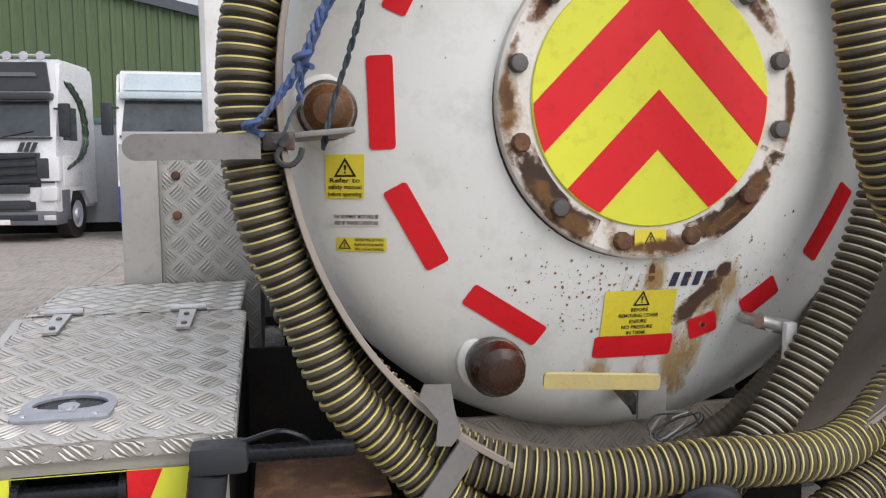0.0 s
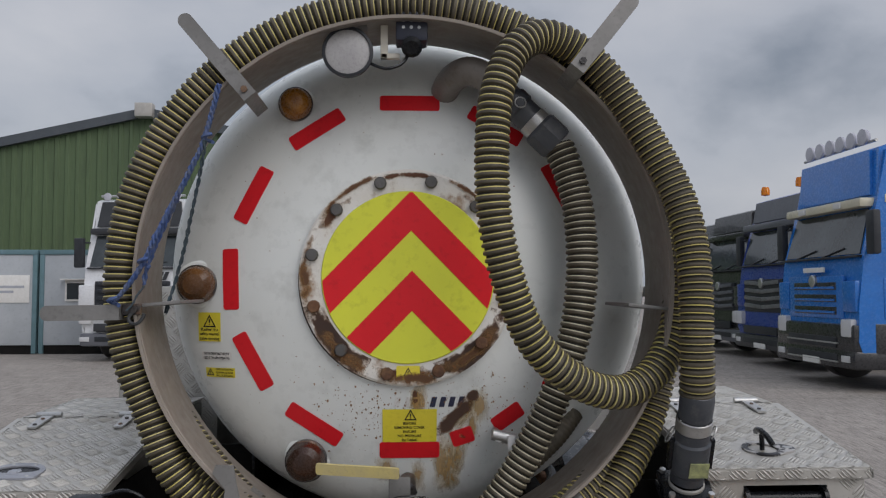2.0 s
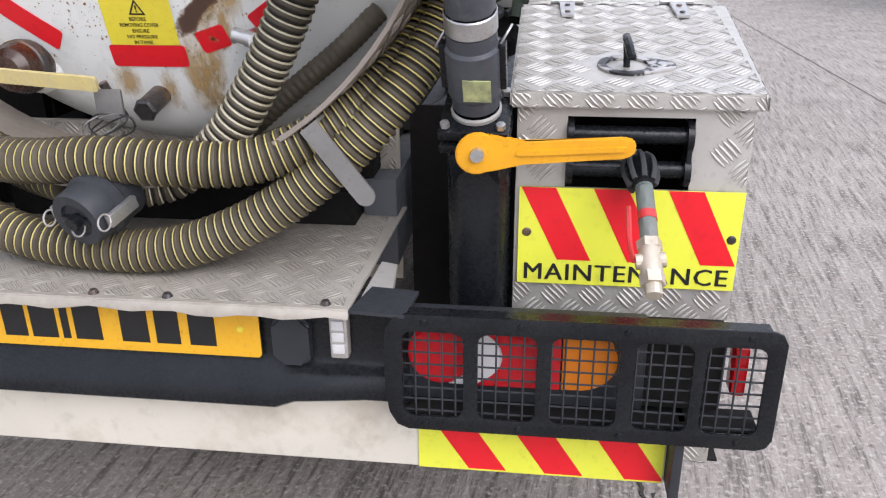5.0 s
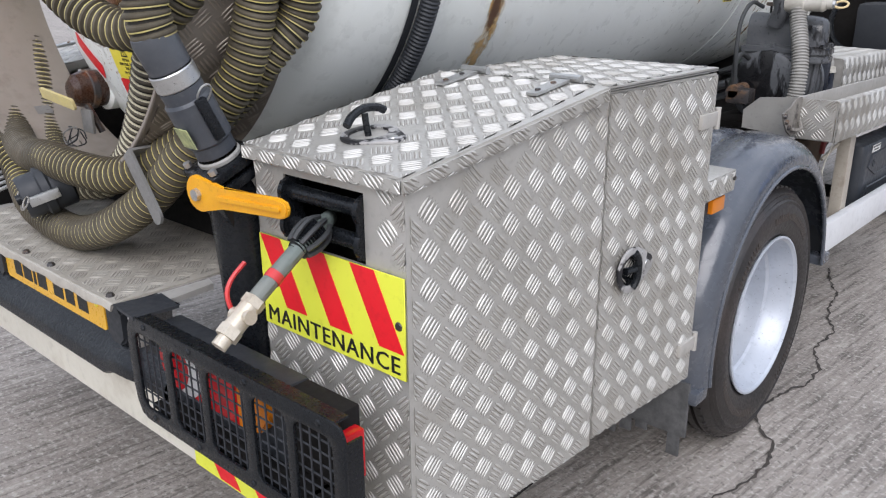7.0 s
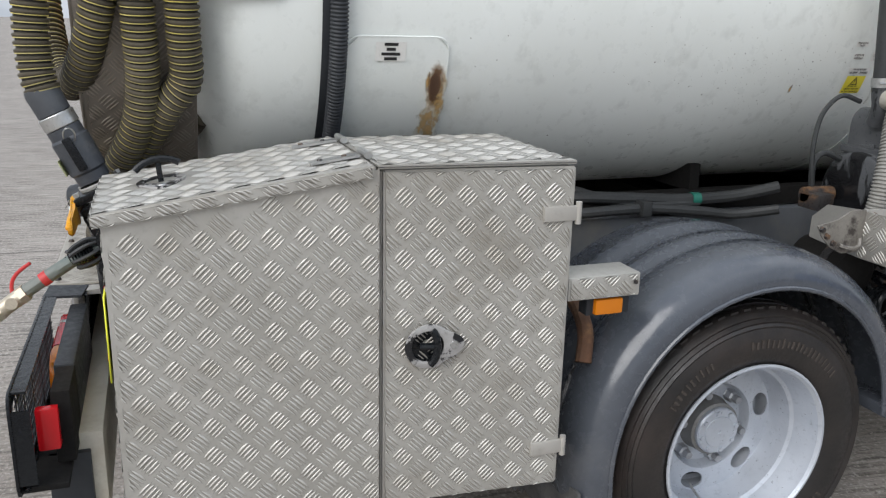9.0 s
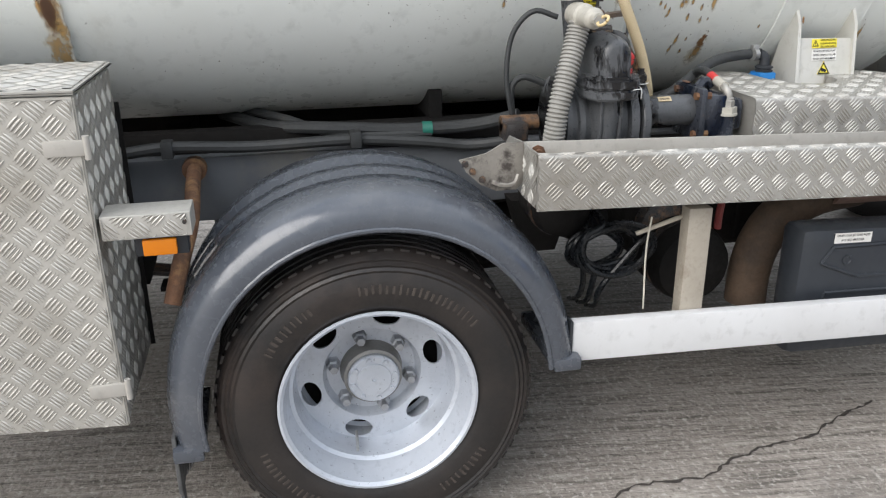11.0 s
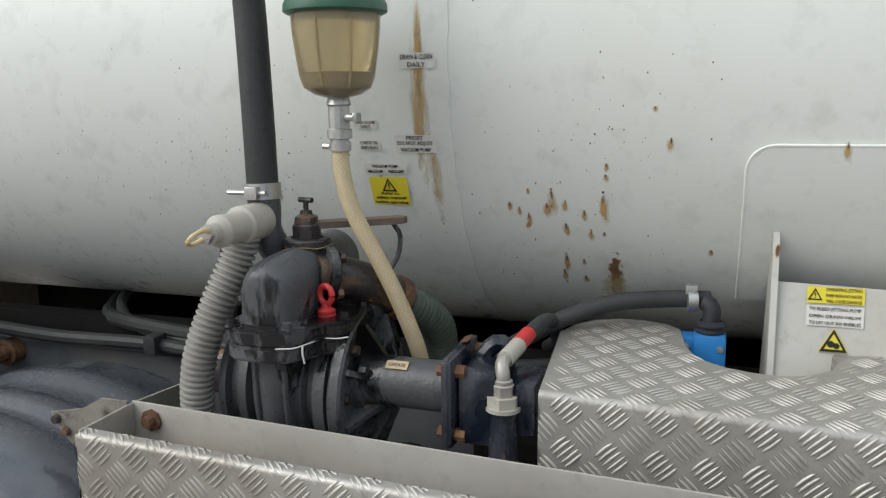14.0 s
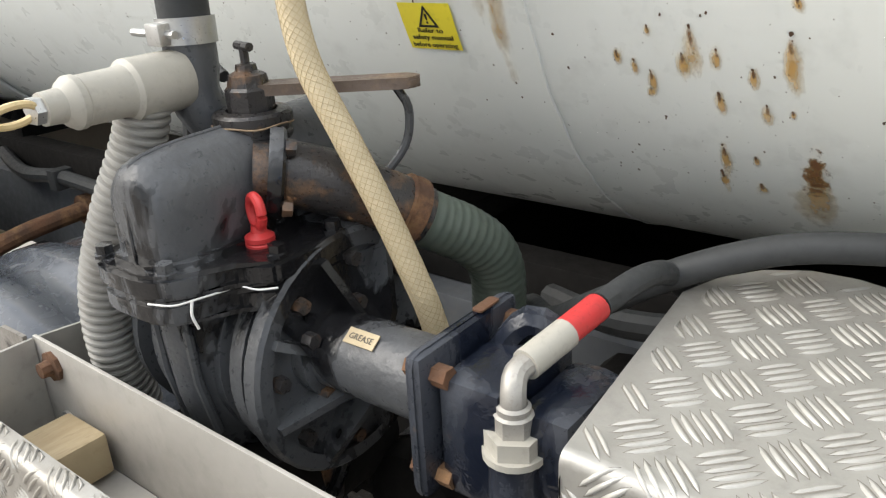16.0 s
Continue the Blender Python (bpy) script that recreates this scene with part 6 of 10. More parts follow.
    part("lamp_shelf", bm, DARK, bumper)
    bm = bm_new()
    slab(bm, [(X(a), b) for a, b in ([(0.43, -0.06), (0.52, -0.068), (0.53, 0.02), (0.45, 0.03)] if s > 0 else [(0.45, 0.03), (0.53, 0.02), (0.52, -0.068), (0.43, -0.06)])], Matrix.Translation((0, 0, 0.784)), 0, 0.006)
    part("corner_gusset", bm, PLASTIC if s > 0 else ALU_DULL, bumper)
bm = bm_new()
box(bm, 0.955, 0.972, -0.03, 0.05, 0.44, 0.60, 0.004)
part("end_plate", bm, PLASTIC, bumper)

plate_t = thing("registration_plate", (0, 0, 0.655), "yellow rear registration plate with dark characters shown as bars", "number plate")
bm = bm_new()
slab(bm, rounded(-0.26, 0.26, 0.662, 0.773, 0.008), REAR @ Matrix.Translation((0, 0, 0.002)), 0, 0.003)
part("plate", bm, PLATE_Y, plate_t)
for x0, x1 in ((-0.206, -0.163), (-0.154, -0.106), (-0.097, -0.083), (-0.073, -0.024), (0.012, 0.062), (0.075, 0.118), (0.135, 0.182)):
    bm = bm_new()
    slab(bm, [(x0, 0.680), (x1, 0.680), (x1, 0.756), (x0, 0.756)], REAR @ Matrix.Translation((0, 0, 0.005)), 0, 0.0008)
    part("character_bar", bm, INK, plate_t, smooth=0)
for x in (-0.232, 0.226):
    bm = bm_new()
    lathe(bm, [(0, 0.0085), (0.005, 0.0075), (0.0065, 0.005)], REAR @ Matrix.Translation((x, 0.715, 0)), 10)
    part("screw_cap", bm, STICKER, plate_t)


# ---- chassis ----
chassis = thing("lorry_chassis", (0, 2.5, 0.4), "black lorry chassis frame under the tank", "chassis")
for s in (-1, 1):
    bm = bm_new()
    box(bm, s * 0.40 - 0.035, s * 0.40 + 0.035, 0.36, 5.2, 0.68, 0.87, 0.006)
    # near rail in chassis paint; far rail near-black, its shade as colour
    part("frame_rail", bm, surf("chassis_paint", (0.085, 0.093, 0.105), (0.12, 0.128, 0.138), 4, 0.5, stain=(0.18, 0.165, 0.14), stain_at=(0.55, 0.8)) if s > 0 else DARK, chassis)
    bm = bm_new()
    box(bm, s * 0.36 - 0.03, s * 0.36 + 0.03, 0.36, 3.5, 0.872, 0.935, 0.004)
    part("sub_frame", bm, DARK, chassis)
# Unseen dark plates added to keep light out below the tank.
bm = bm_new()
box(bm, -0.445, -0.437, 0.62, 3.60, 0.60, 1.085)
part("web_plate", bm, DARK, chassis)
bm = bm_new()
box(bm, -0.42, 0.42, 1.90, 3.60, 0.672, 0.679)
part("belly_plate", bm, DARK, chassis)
for sd in (-1, 1):
    for k in range(5):
        bm = bm_new()
        ln = 0.60 - 0.09 * k
        pts = [Vector((sd * 0.47, 1.61 + ln * u, 0.505 - 0.013 * k + 0.055 * u * u)) for u in [j / 6 - 1 for j in range(13)]]
        for p, q in zip(pts, pts[1:]):
            quadbox(bm, [(p.x - 0.035, p.y, p.z - 0.006), (p.x + 0.035, p.y, p.z - 0.006), (q.x + 0.035, q.y, q.z - 0.006), (q.x - 0.035, q.y, q.z - 0.006),
                         (p.x - 0.035, p.y, p.z + 0.006), (p.x + 0.035, p.y, p.z + 0.006), (q.x + 0.035, q.y, q.z + 0.006), (q.x - 0.035, q.y, q.z + 0.006)], 0)
        part("spring_leaf", bm, CAST_RUST, chassis)
    for yy in (0.98, 2.20):
        bm = bm_new()
        slab(bm, [(yy - 0.10, 0.70), (yy - 0.045, 0.53), (yy + 0.045, 0.53), (yy + 0.10, 0.70)], SIDE @ Matrix.Translation((0, 0, sd * 0.475 - 0.045)), 0, 0.09)
        part("spring_hanger", bm, DARK, chassis)
for y, z, r in ((1.32, 0.56, 0.085), (1.94, 0.56, 0.085)):
    bm = bm_new()
    lathe(bm, [(0, 0.0), (r * 0.8, 0.01), (r, 0.03), (r, 0.06), (r * 1.08, 0.065), (r * 1.08, 0.075), (r, 0.08), (r * 0.9, 0.13), (0, 0.15)], along((0.40, y, z), (0.56, y, z)), 20)
    part("brake_chamber", bm, DARK, chassis)
for y in (0.30, 1.05, 1.95, 2.75, 3.4):
    bm = bm_new()
    box(bm, -0.36, 0.36, y, y + 0.08, 0.70, 0.86)
    part("cross_member", bm, DARK, chassis)
bm = bm_new()
box(bm, -0.43, 0.43, 0.43, 0.44, 0.62, 0.96)
rp = part("rear_panel", bm, DECK, chassis, "dull checker-plate panel behind the deck")
treads("tread", rp, plane((-0.425, 0.4295, 0.792), (1, 0, 0), (0, 0, 1)), 0.85, 0.165, DECK, height=0.0014)
# Near-black sheets added behind the gaps beside the deck: shade as colour.
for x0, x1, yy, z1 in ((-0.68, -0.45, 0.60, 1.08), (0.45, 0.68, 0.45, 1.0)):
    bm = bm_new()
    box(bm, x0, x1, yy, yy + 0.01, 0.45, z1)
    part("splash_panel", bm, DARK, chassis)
bm = bm_new()
rod(bm, (-0.8, 1.61, 0.395), (0.8, 1.61, 0.395), 0.07, n=16)
lathe(bm, [(0, -0.16), (0.12, -0.14), (0.19, -0.05), (0.19, 0.05), (0.12, 0.14), (0, 0.16)], along((0, 1.61, 0.395), (0, 2.0, 0.395)), 20)
part("rear_axle", bm, DARK, chassis)
bm = bm_new()
rod(bm, (0, 1.8, 0.46), (0, 3.3, 0.60), 0.045, n=12)
part("prop_shaft", bm, DARK, chassis)
for s in (-1, 1):
    bm = bm_new()
    for k in range(4):
        box(bm, s * 0.48 - 0.035, s * 0.48 + 0.035, 1.05 + 0.08 * k, 2.17 - 0.08 * k, 0.50 - 0.016 * k, 0.514 - 0.016 * k, 0.002)
    part("leaf_spring", bm, DARK, chassis)
# unseen boxes added on the far side to block light under the lorry
for x0, x1, y0, y1, z0, z1 in ((-0.98, -0.60, 2.15, 2.70, 0.36, 0.86), (-0.98, -0.62, 2.78, 3.60, 0.38, 0.80)):
    bm = bm_new()
    box(bm, x0, x1, y0, y1, z0, z1, 0.02)
    part("battery_box", bm, DARK, chassis)
# saddles that carry the tank
for y in (0.72, 1.9, 3.02):
    bm = bm_new()
    box(bm, -0.36, 0.36, y - 0.02, y + 0.02, 0.93, 1.02, 0.003)
    part("tank_saddle", bm, DARK, chassis)
BRKT = surf("bracket_paint", (0.55, 0.545, 0.51), (0.48, 0.47, 0.425), 4, 0.4, stain=(0.40, 0.33, 0.24), stain_at=(0.62, 0.85))
# stepped bracket on the driver's side that carries the tank
for y in (2.958, 3.146):
    bm = bm_new()
    slab(bm, [(0.42, 0.93), (0.615, 0.93), (0.580, 1.20), (0.560, 1.242), (0.545, 1.235), (0.50, 1.16)], Matrix(((1, 0, 0, 0), (0, 0, -1, y), (0, 1, 0, 0), (0, 0, 0, 1))), -0.005, 0.005)
    part("bracket_gusset", bm, BRKT, chassis, "cream gusset with rusty top")
bm = bm_new()
slab(bm, [(2.958, 0.93), (3.146, 0.93), (3.146, 1.175), (2.958, 1.180)], plane((0.585, 0, 0), (0, 1, 0), (-0.18, 0, 1)) @ Matrix.Translation((0, 0, 0)), 0.0, 0.006)
bmesh.ops.translate(bm, vec=(0.19, 0, 0), verts=bm.verts)
brk = part("bracket_plate", bm, BRKT, chassis, "cream bracket plate with stickers")


def chassis_side(y, z, off):
    return Vector((0.775 - 0.18 * z - 0.0 + 0.0075 + off, y, z))


for y0, y1, z0, z1, mat, lines in ((3.008, 3.092, 1.132, 1.158, STICKER, ["OPERATING JETTING", "PUMP WITH NO WATER", "WILL CAUSE DAMAGE"]), (3.008, 3.092, 1.096, 1.128, STICKER_W, ["TO BLEED JETTING PUMP", "OPEN DRAIN VALVE", "TO LET OUT AIR BUBBLES"])):
    bm = bm_new()
    patch(bm, (y0, y1, z0, z1), chassis_side, 0.001, 2, 2)
    sk = part("sticker", bm, mat, chassis)
    bm = bm_new()
    for i, t in enumerate(lines):
        letters(bm, t, (y0 + y1) / 2 + (0.012 if mat is STICKER else 0), z1 - (z1 - z0) * (i + 0.5) / 3, 0.0052, Matrix(), (y1 - y0) * (0.62 if mat is STICKER else 0.9), 0.0002)
    wrap(bm, chassis_side, 0.0018)
    part("lettering", bm, INK, sk, smooth=0)
    bm = bm_new()
    warn_sign(bm, 3.020 if mat is STICKER else 3.05, 1.145 if mat is STICKER else 1.072, 0.018 if mat is STICKER else 0.034, wheels=mat is STICKER_W)
    wrap(bm, chassis_side, 0.0018)
    part("warning_triangle", bm, INK, sk, smooth=0)
bm = bm_new()
slab(bm, [(3.05, 1.094), (3.028, 1.056), (3.072, 1.056)], Matrix(), 0, 0.0004)
wrap(bm, chassis_side, 0.001)
part("warning_field", bm, STICKER, chassis, smooth=0)

# ---- wheels ----
WTURN = 0.44
NUT = surf("grey_wheel_nut", (0.36, 0.37, 0.39), (0.26, 0.27, 0.28), 20, 0.42, metal=0.5, stain=(0.16, 0.13, 0.10), stain_at=(0.6, 0.8), stain_scale=20)
TYRE_TEXT = surf("scuffed_tyre_text", (0.042, 0.034, 0.029), (0.062, 0.05, 0.042), 20, 0.8)
def wheel(at, s):
    """A steel wheel with its tyre; s is the side it faces."""
    w = thing("wheel", (at[0], at[1], 0), "black lorry tyre on a silver steel rim with hand holes", "wheel", "lorry wheels")
    m = Matrix.Translation(at) @ Matrix(((0, 0, s, 0), (s, 0, 0, 0), (0, 1, 0, 0), (0, 0, 0, 1)))
    R, h = at[2], 0.105
    bm = bm_new()
    prof = [(0.232, -h + 0.02), (0.26, -h), (0.31, -h - 0.008), (0.355, -h + 0.002), (0.382, -h + 0.02), (R, -h + 0.035)]
    for g in (-0.052, -0.018, 0.018, 0.052):
        prof += [(R, g - 0.006), (R - 0.011, g - 0.004), (R - 0.011, g + 0.004), (R, g + 0.006)]
    prof += [(R, h - 0.035), (0.384, h - 0.020), (0.374, h - 0.006), (0.368, h - 0.008), (0.362, h + 0.001), (0.356, h - 0.002), (0.350, h + 0.004), (0.344, h + 0.001), (0.325, h + 0.007), (0.30, h + 0.009), (0.285, h + 0.006), (0.270, h + 0.004), (0.255, h - 0.002), (0.240, h - 0.012), (0.232, h - 0.02)]
    lathe(bm, prof, m, 72)
    ty = part("tyre", bm, TYRE, w, "dusty black tyre with moulded ribs")
    bm = bm_new()
    for k in range(64):
        a = k * math.tau / 64
        for z0, z1 in ((h - 0.038, h - 0.0255), (-h + 0.0255, -h + 0.038)):
            q = m @ Matrix.Rotation(a, 4, "Z") @ Matrix.Translation((R - 0.004, 0, 0))
            box(bm, -0.012, 0.0045, -0.0105, 0.0105, z0, z1, 0, q)
    part("shoulder_tread", bm, TYRE, ty, kind="stuff")
    bm = bm_new()
    rnd = random.Random(3)
    for txt0, txt1 in ((40, 100), (120, 150), (200, 262), (300, 330)):  # raised sidewall marks
        for d in range(txt0, txt1, 3):
            q = m @ Matrix.Rotation(radians(d), 4, "Z")
            box(bm, 0.292 + 0.004 * rnd.random(), 0.312 + 0.006 * rnd.random(), -0.0032, 0.0010 + 0.0030 * rnd.random(), h + 0.004, h + 0.0102, 0, q)
    part("sidewall_lettering", bm, TYRE_TEXT, ty, kind="stuff")
    bm = bm_new()
    # rim with hand holes: turned profile, holes as dark recesses cut by leaving out faces
    prof = [(0.236, h - 0.006), (0.246, h - 0.002), (0.246, h + 0.003), (0.240, h + 0.004), (0.232, h - 0.004), (0.228, h - 0.030), (0.220, h - 0.055), (0.216, h - 0.075), (0.207, h - 0.082), (0.204, h - 0.115), (0.200, h - 0.138), (0.196, h - 0.148), (0.195, h - 0.205), (0.185, h - 0.212)]
    lathe(bm, prof, m, 64)
    rm = part("rim", bm, RIM, w, "silver painted steel rim")
    bm = bm_new()
    ring = lambda r, n=60: [(r * math.cos(i * math.tau / n), r * math.sin(i * math.tau / n)) for i in range(n)]  # noqa: E731
    holes = [ring(0.129)]
    for k in range(6):
        a = k * math.tau / 6 + 0.87 + WTURN
        c, sn = math.cos(a), math.sin(a)
        holes.append([((0.166 + 0.025 * math.cos(t)) * c - 0.037 * math.sin(t) * sn, (0.166 + 0.025 * math.cos(t)) * sn + 0.037 * math.sin(t) * c) for t in [j * math.tau / 18 for j in range(18)]])
    sheet(bm, ring(0.197), holes, Matrix(), 0.006)
    for v in bm.verts:
        v.co = m @ Vector((v.co.x, v.co.y, v.co.z + h - 0.154))
    part("wheel_disc", bm, RIM, w, "wheel disc with oval hand holes")
    bm = bm_new()
    lathe(bm, [(0.132, h - 0.150), (0.129, h - 0.150), (0.125, h - 0.158), (0.122, h - 0.174), (0.117, h - 0.180), (0.0, h - 0.180)], m, 48)
    part("disc_centre", bm, RIM, w)
    bm = bm_new()
    lathe(bm, [(0.20, h - 0.235), (0.0, h - 0.235)], m, 32)
    part("drum", bm, DARK, w)
    bm = bm_new()
    lathe(bm, [(0.084, h - 0.184), (0.080, h - 0.174), (0.078, h - 0.168), (0.076, h - 0.134), (0.068, h - 0.130)], m, 40)
    part("hub_sleeve", bm, GREYBAR, w, "grimy grey hub sleeve")
    bm = bm_new()
    lathe(bm, [(0.067, h - 0.140), (0.067, h - 0.122), (0.063, h - 0.117), (0.046, h - 0.116), (0.044, h - 0.113), (0.006, h - 0.113), (0.004, h - 0.117), (0, h - 0.117)], m, 40)
    hub = part("hub", bm, RIM, w, "grey hub with bolted cap")
    for k in range(8):
        a = k * math.tau / 8 + 0.2
        bm = bm_new()
        lathe(bm, [(0, h - 0.110), (0.0065, h - 0.111), (0.0075, h - 0.119)], m @ Matrix.Translation((0.055 * math.cos(a), 0.055 * math.sin(a), 0)), 6)
        part("cap_bolt", bm, RIM, hub)
    for k in range(6):
        a = k * math.tau / 6 + 0.35 + WTURN
        bm = bm_new()
        q = m @ Matrix.Translation((0.1025 * math.cos(a), 0.1025 * math.sin(a), 0))
        lathe(bm, [(0.023, h - 0.184), (0.019, h - 0.178), (0.0175, h - 0.177), (0.0175, h - 0.158), (0.012, h - 0.154), (0.011, h - 0.136), (0, h - 0.135)], q, 6)
        part("wheel_nut", bm, NUT, w)
    bm = bm_new()
    tube(bm, [m @ Vector(p) for p in ((-0.05, -0.170, h - 0.150), (-0.052, -0.182, h - 0.115), (-0.054, -0.187, h - 0.085))], 0.004, 0.006, 6)
    part("valve_stem", bm, STEEL, w)
    return w


WR_Z = 0.392
wheel((0.972, 1.612, WR_Z), 1)
wheel((0.715, 1.612, WR_Z), 1)
wheel((-0.972, 1.612, WR_Z), -1)
wheel((-0.715, 1.612, WR_Z), -1)
wheel((0.935, 4.62, WR_Z), 1)
wheel((-0.935, 4.62, WR_Z), -1)


# ---- mudguards ----
def mudguard(s):
    g = thing("mudguard", (s * 0.9, 1.61, 0.32), "dark grey plastic mudguard over the rear wheels", "mudguard", "rear mudguards")
    cs = [(0.60, 0.500), (0.63, 0.512), (0.69, 0.512), (0.705, 0.524), (0.755, 0.525), (0.77, 0.513), (0.825, 0.513), (0.84, 0.526), (0.885, 0.526), (0.90, 0.516), (0.925, 0.516), (0.94, 0.527), (0.985, 0.527), (1.030, 0.522), (1.065, 0.508), (1.085, 0.488), (1.094, 0.462), (1.094, 0.440)]
    cy, cz = 1.618, 0.405
    degs = [5, 8] + list(range(12, 181, 6)) + [186, 190]
    bm = bm_new()
    rows = []
    for d in degs:
        a = radians(d)
        sq = 1.0 - 0.035 * abs(math.cos(a)) ** 2
        rows.append([bm.verts.new((s * x, cy + r * sq * math.cos(a), cz + r * math.sin(a) + (0.0))) for x, r in cs])
    for a, b in zip(rows, rows[1:]):
        for i in range(len(cs) - 1):
            bm.faces.new((a[i], b[i], b[i + 1], a[i + 1]))
    part("wing", bm, GUARD, g, smooth=50)
    bm = bm_new()
    sweep(bm, [Vector((s * 1.094, cy + 0.440 * (1.0 - 0.035 * math.cos(radians(d)) ** 2) * math.cos(radians(d)), cz + 0.440 * math.sin(radians(d)))) for d in degs], [0.0065], 8)
    part("rolled_lip", bm, GUARD, g)
    for d, ln in ((190, 0.02), (5, 0.02)):
        a = radians(d)
        bm = bm_new()
        y, z = cy + 0.47 * math.cos(a), cz + 0.5 * math.sin(a)
        box(bm, min(s * 0.80, s * 1.096), max(s * 0.80, s * 1.096), y - 0.036, y + 0.036, z - 0.018, z + 0.018, 0.008)
        part("end_cap", bm, GUARD, g)
    bm = bm_new()
    box(bm, min(s * 0.62, s * 1.075), max(s * 0.62, s * 1.075), 1.118, 1.128, 0.20, 0.36, 0.003)
    for k in range(9):
        box(bm, min(s * (0.64 + 0.048 * k), s * (0.675 + 0.048 * k)), max(s * (0.64 + 0.048 * k), s * (0.675 + 0.048 * k)), 1.119, 1.127, 0.135 + 0.022 * ((k * 5) % 4), 0.21, 0.002)
    part("mud_flap", bm, surf("frayed_flap", (0.10, 0.10, 0.10), (0.05, 0.05, 0.05), 30, 0.7), g, "frayed rubber mud flap")
    return g


mudguard(1)
mudguard(-1)
bm = bm_new()
rod(bm, (0.436, 1.18, 0.845), (0.47, 1.18, 0.845), 0.034, n=18)
tube(bm, [(0.46, 1.18, 0.845), (0.62, 1.187, 0.836), (0.80, 1.193, 0.80), (0.95, 1.175, 0.745), (1.0, 1.15, 0.66)], 0.020, 0.03, 12)
solo("mudguard_stay", bm, RUSTY, "rusty tube stay that holds the mudguard", "bracket")

# side marker lamp on its bracket
mark = thing("side_marker", (1.08, 1.14, 0.82), "amber side marker lamp under a small checker-plate bracket", "marker lamp")
bm = bm_new()
box(bm, 1.0, 1.090, 1.046, 1.228, 0.864, 0.918, 0.004)
part("bracket", bm, ALU, mark)
treads("tread", mark, plane((1.0905, 1.05, 0.866), (0, 1, 0), (0, 0, 1)), 0.17, 0.05, TREAD)
bm = bm_new()
box(bm, 1.035, 1.072, 1.105, 1.215, 0.818, 0.862, 0.004)
lamp = part("housing", bm, PLASTIC, mark)
bm = bm_new()
box(bm, 1.066, 1.084, 1.122, 1.192, 0.822, 0.858, 0.004)
part("lens", bm, LENS_A, lamp, "ribbed amber lens")
bm = bm_new()
rod(bm, (1.091, 1.215, 0.897), (1.095, 1.215, 0.897), 0.005, n=8)
part("bolt", bm, CAST_RUST, mark)

# ---- side guard rail, post and plastic tank ----
DIRTY_POST = surf("dirty_post_paint", (0.40, 0.36, 0.30), (0.32, 0.285, 0.235), 9, 0.6, stain=(0.17, 0.13, 0.095), stain_at=(0.52, 0.75), stain_scale=10)
sill = thing("side_guard", (1.06, 2.8, 0.44), "white painted side guard rail with its support post", "side guard")
bm = bm_new()
box(bm, 1.030, 1.062, 2.105, 3.62, 0.444, 0.556, 0.008)
part("rail", bm, surf("dull_white_rail", (0.60, 0.605, 0.61), (0.54, 0.54, 0.54), 3, 0.45, stain=(0.42, 0.40, 0.36), stain_at=(0.66, 0.9)), sill)
bm = bm_new()
box(bm, 1.026, 1.066, 2.098, 2.106, 0.440, 0.560, 0.002)
part("end_cap", bm, PLASTIC, sill)
bm = bm_new()
box(bm, 0.985, 1.028, 2.412, 2.476, 0.45, 0.83, 0.004)
part("post", bm, DIRTY_POST, sill)
bm = bm_new()
box(bm, 0.985, 1.028, 3.45, 3.51, 0.45, 0.83, 0.004)
part("post", bm, DIRTY_POST, sill)
bm = bm_new()
tube(bm, [(0.99, 2.33, 0.80), (0.97, 2.332, 0.70), (0.985, 2.33, 0.54)], 0.0025, 0.02, 6)
part("hanging_cord", bm, CREAM, sill)
bm = bm_new()
rod(bm, (0.97, 2.30, 0.75), (0.99, 2.42, 0.80), 0.006)
part("stay_rod", bm, DIRTY_POST, sill)
BOXP = surf("dark_box_plastic", (0.027, 0.031, 0.038), (0.038, 0.043, 0.050), 4, 0.42, bump=0.05, stain=(0.066, 0.066, 0.066), stain_at=(0.60, 0.88), gloss=0.4)
fuel = thing("side_box", (0.9, 3.1, 0.42), "moulded dark grey plastic box behind the side guard", "plastic tank")
bm = bm_new()
box(bm, 0.885, 0.995, 2.770, 3.62, 0.362, 0.744, 0.045, seg=4)
part("body", bm, BOXP, fuel)
for pts in ([(2.835, 0.645), (2.955, 0.600), (3.130, 0.602), (3.148, 0.640), (3.118, 0.695), (2.865, 0.690)], [(3.19, 0.61), (3.5, 0.61), (3.5, 0.70), (3.20, 0.70)], [(2.86, 0.555), (3.5, 0.555), (3.5, 0.50), (2.86, 0.50)]):
    bm = bm_new()
    q = [Vector((0.9955, y, z)) for y, z in pts + pts[:1]]
    sweep(bm, q, [0.0055], 6)
    part("moulded_rib", bm, BOXP, fuel)
for y, z in ((2.915, 0.650), (3.165, 0.660)):
    bm = bm_new()
    lathe(bm, [(0.016, 0.0), (0.015, 0.004), (0.010, 0.004), (0.008, 0.001), (0, 0.001)], SIDE @ Matrix.Translation((y, z, 0.9955)), 16)
    part("moulded_dimple", bm, BOXP, fuel)
bm = bm_new()
slab(bm, [(2.865, 0.700), (2.978, 0.700), (2.978, 0.729), (2.865, 0.729)], SIDE @ Matrix.Translation((0, 0, 0.9955)), 0, 0.001)
sk = part("sticker", bm, STICKER_W, fuel)
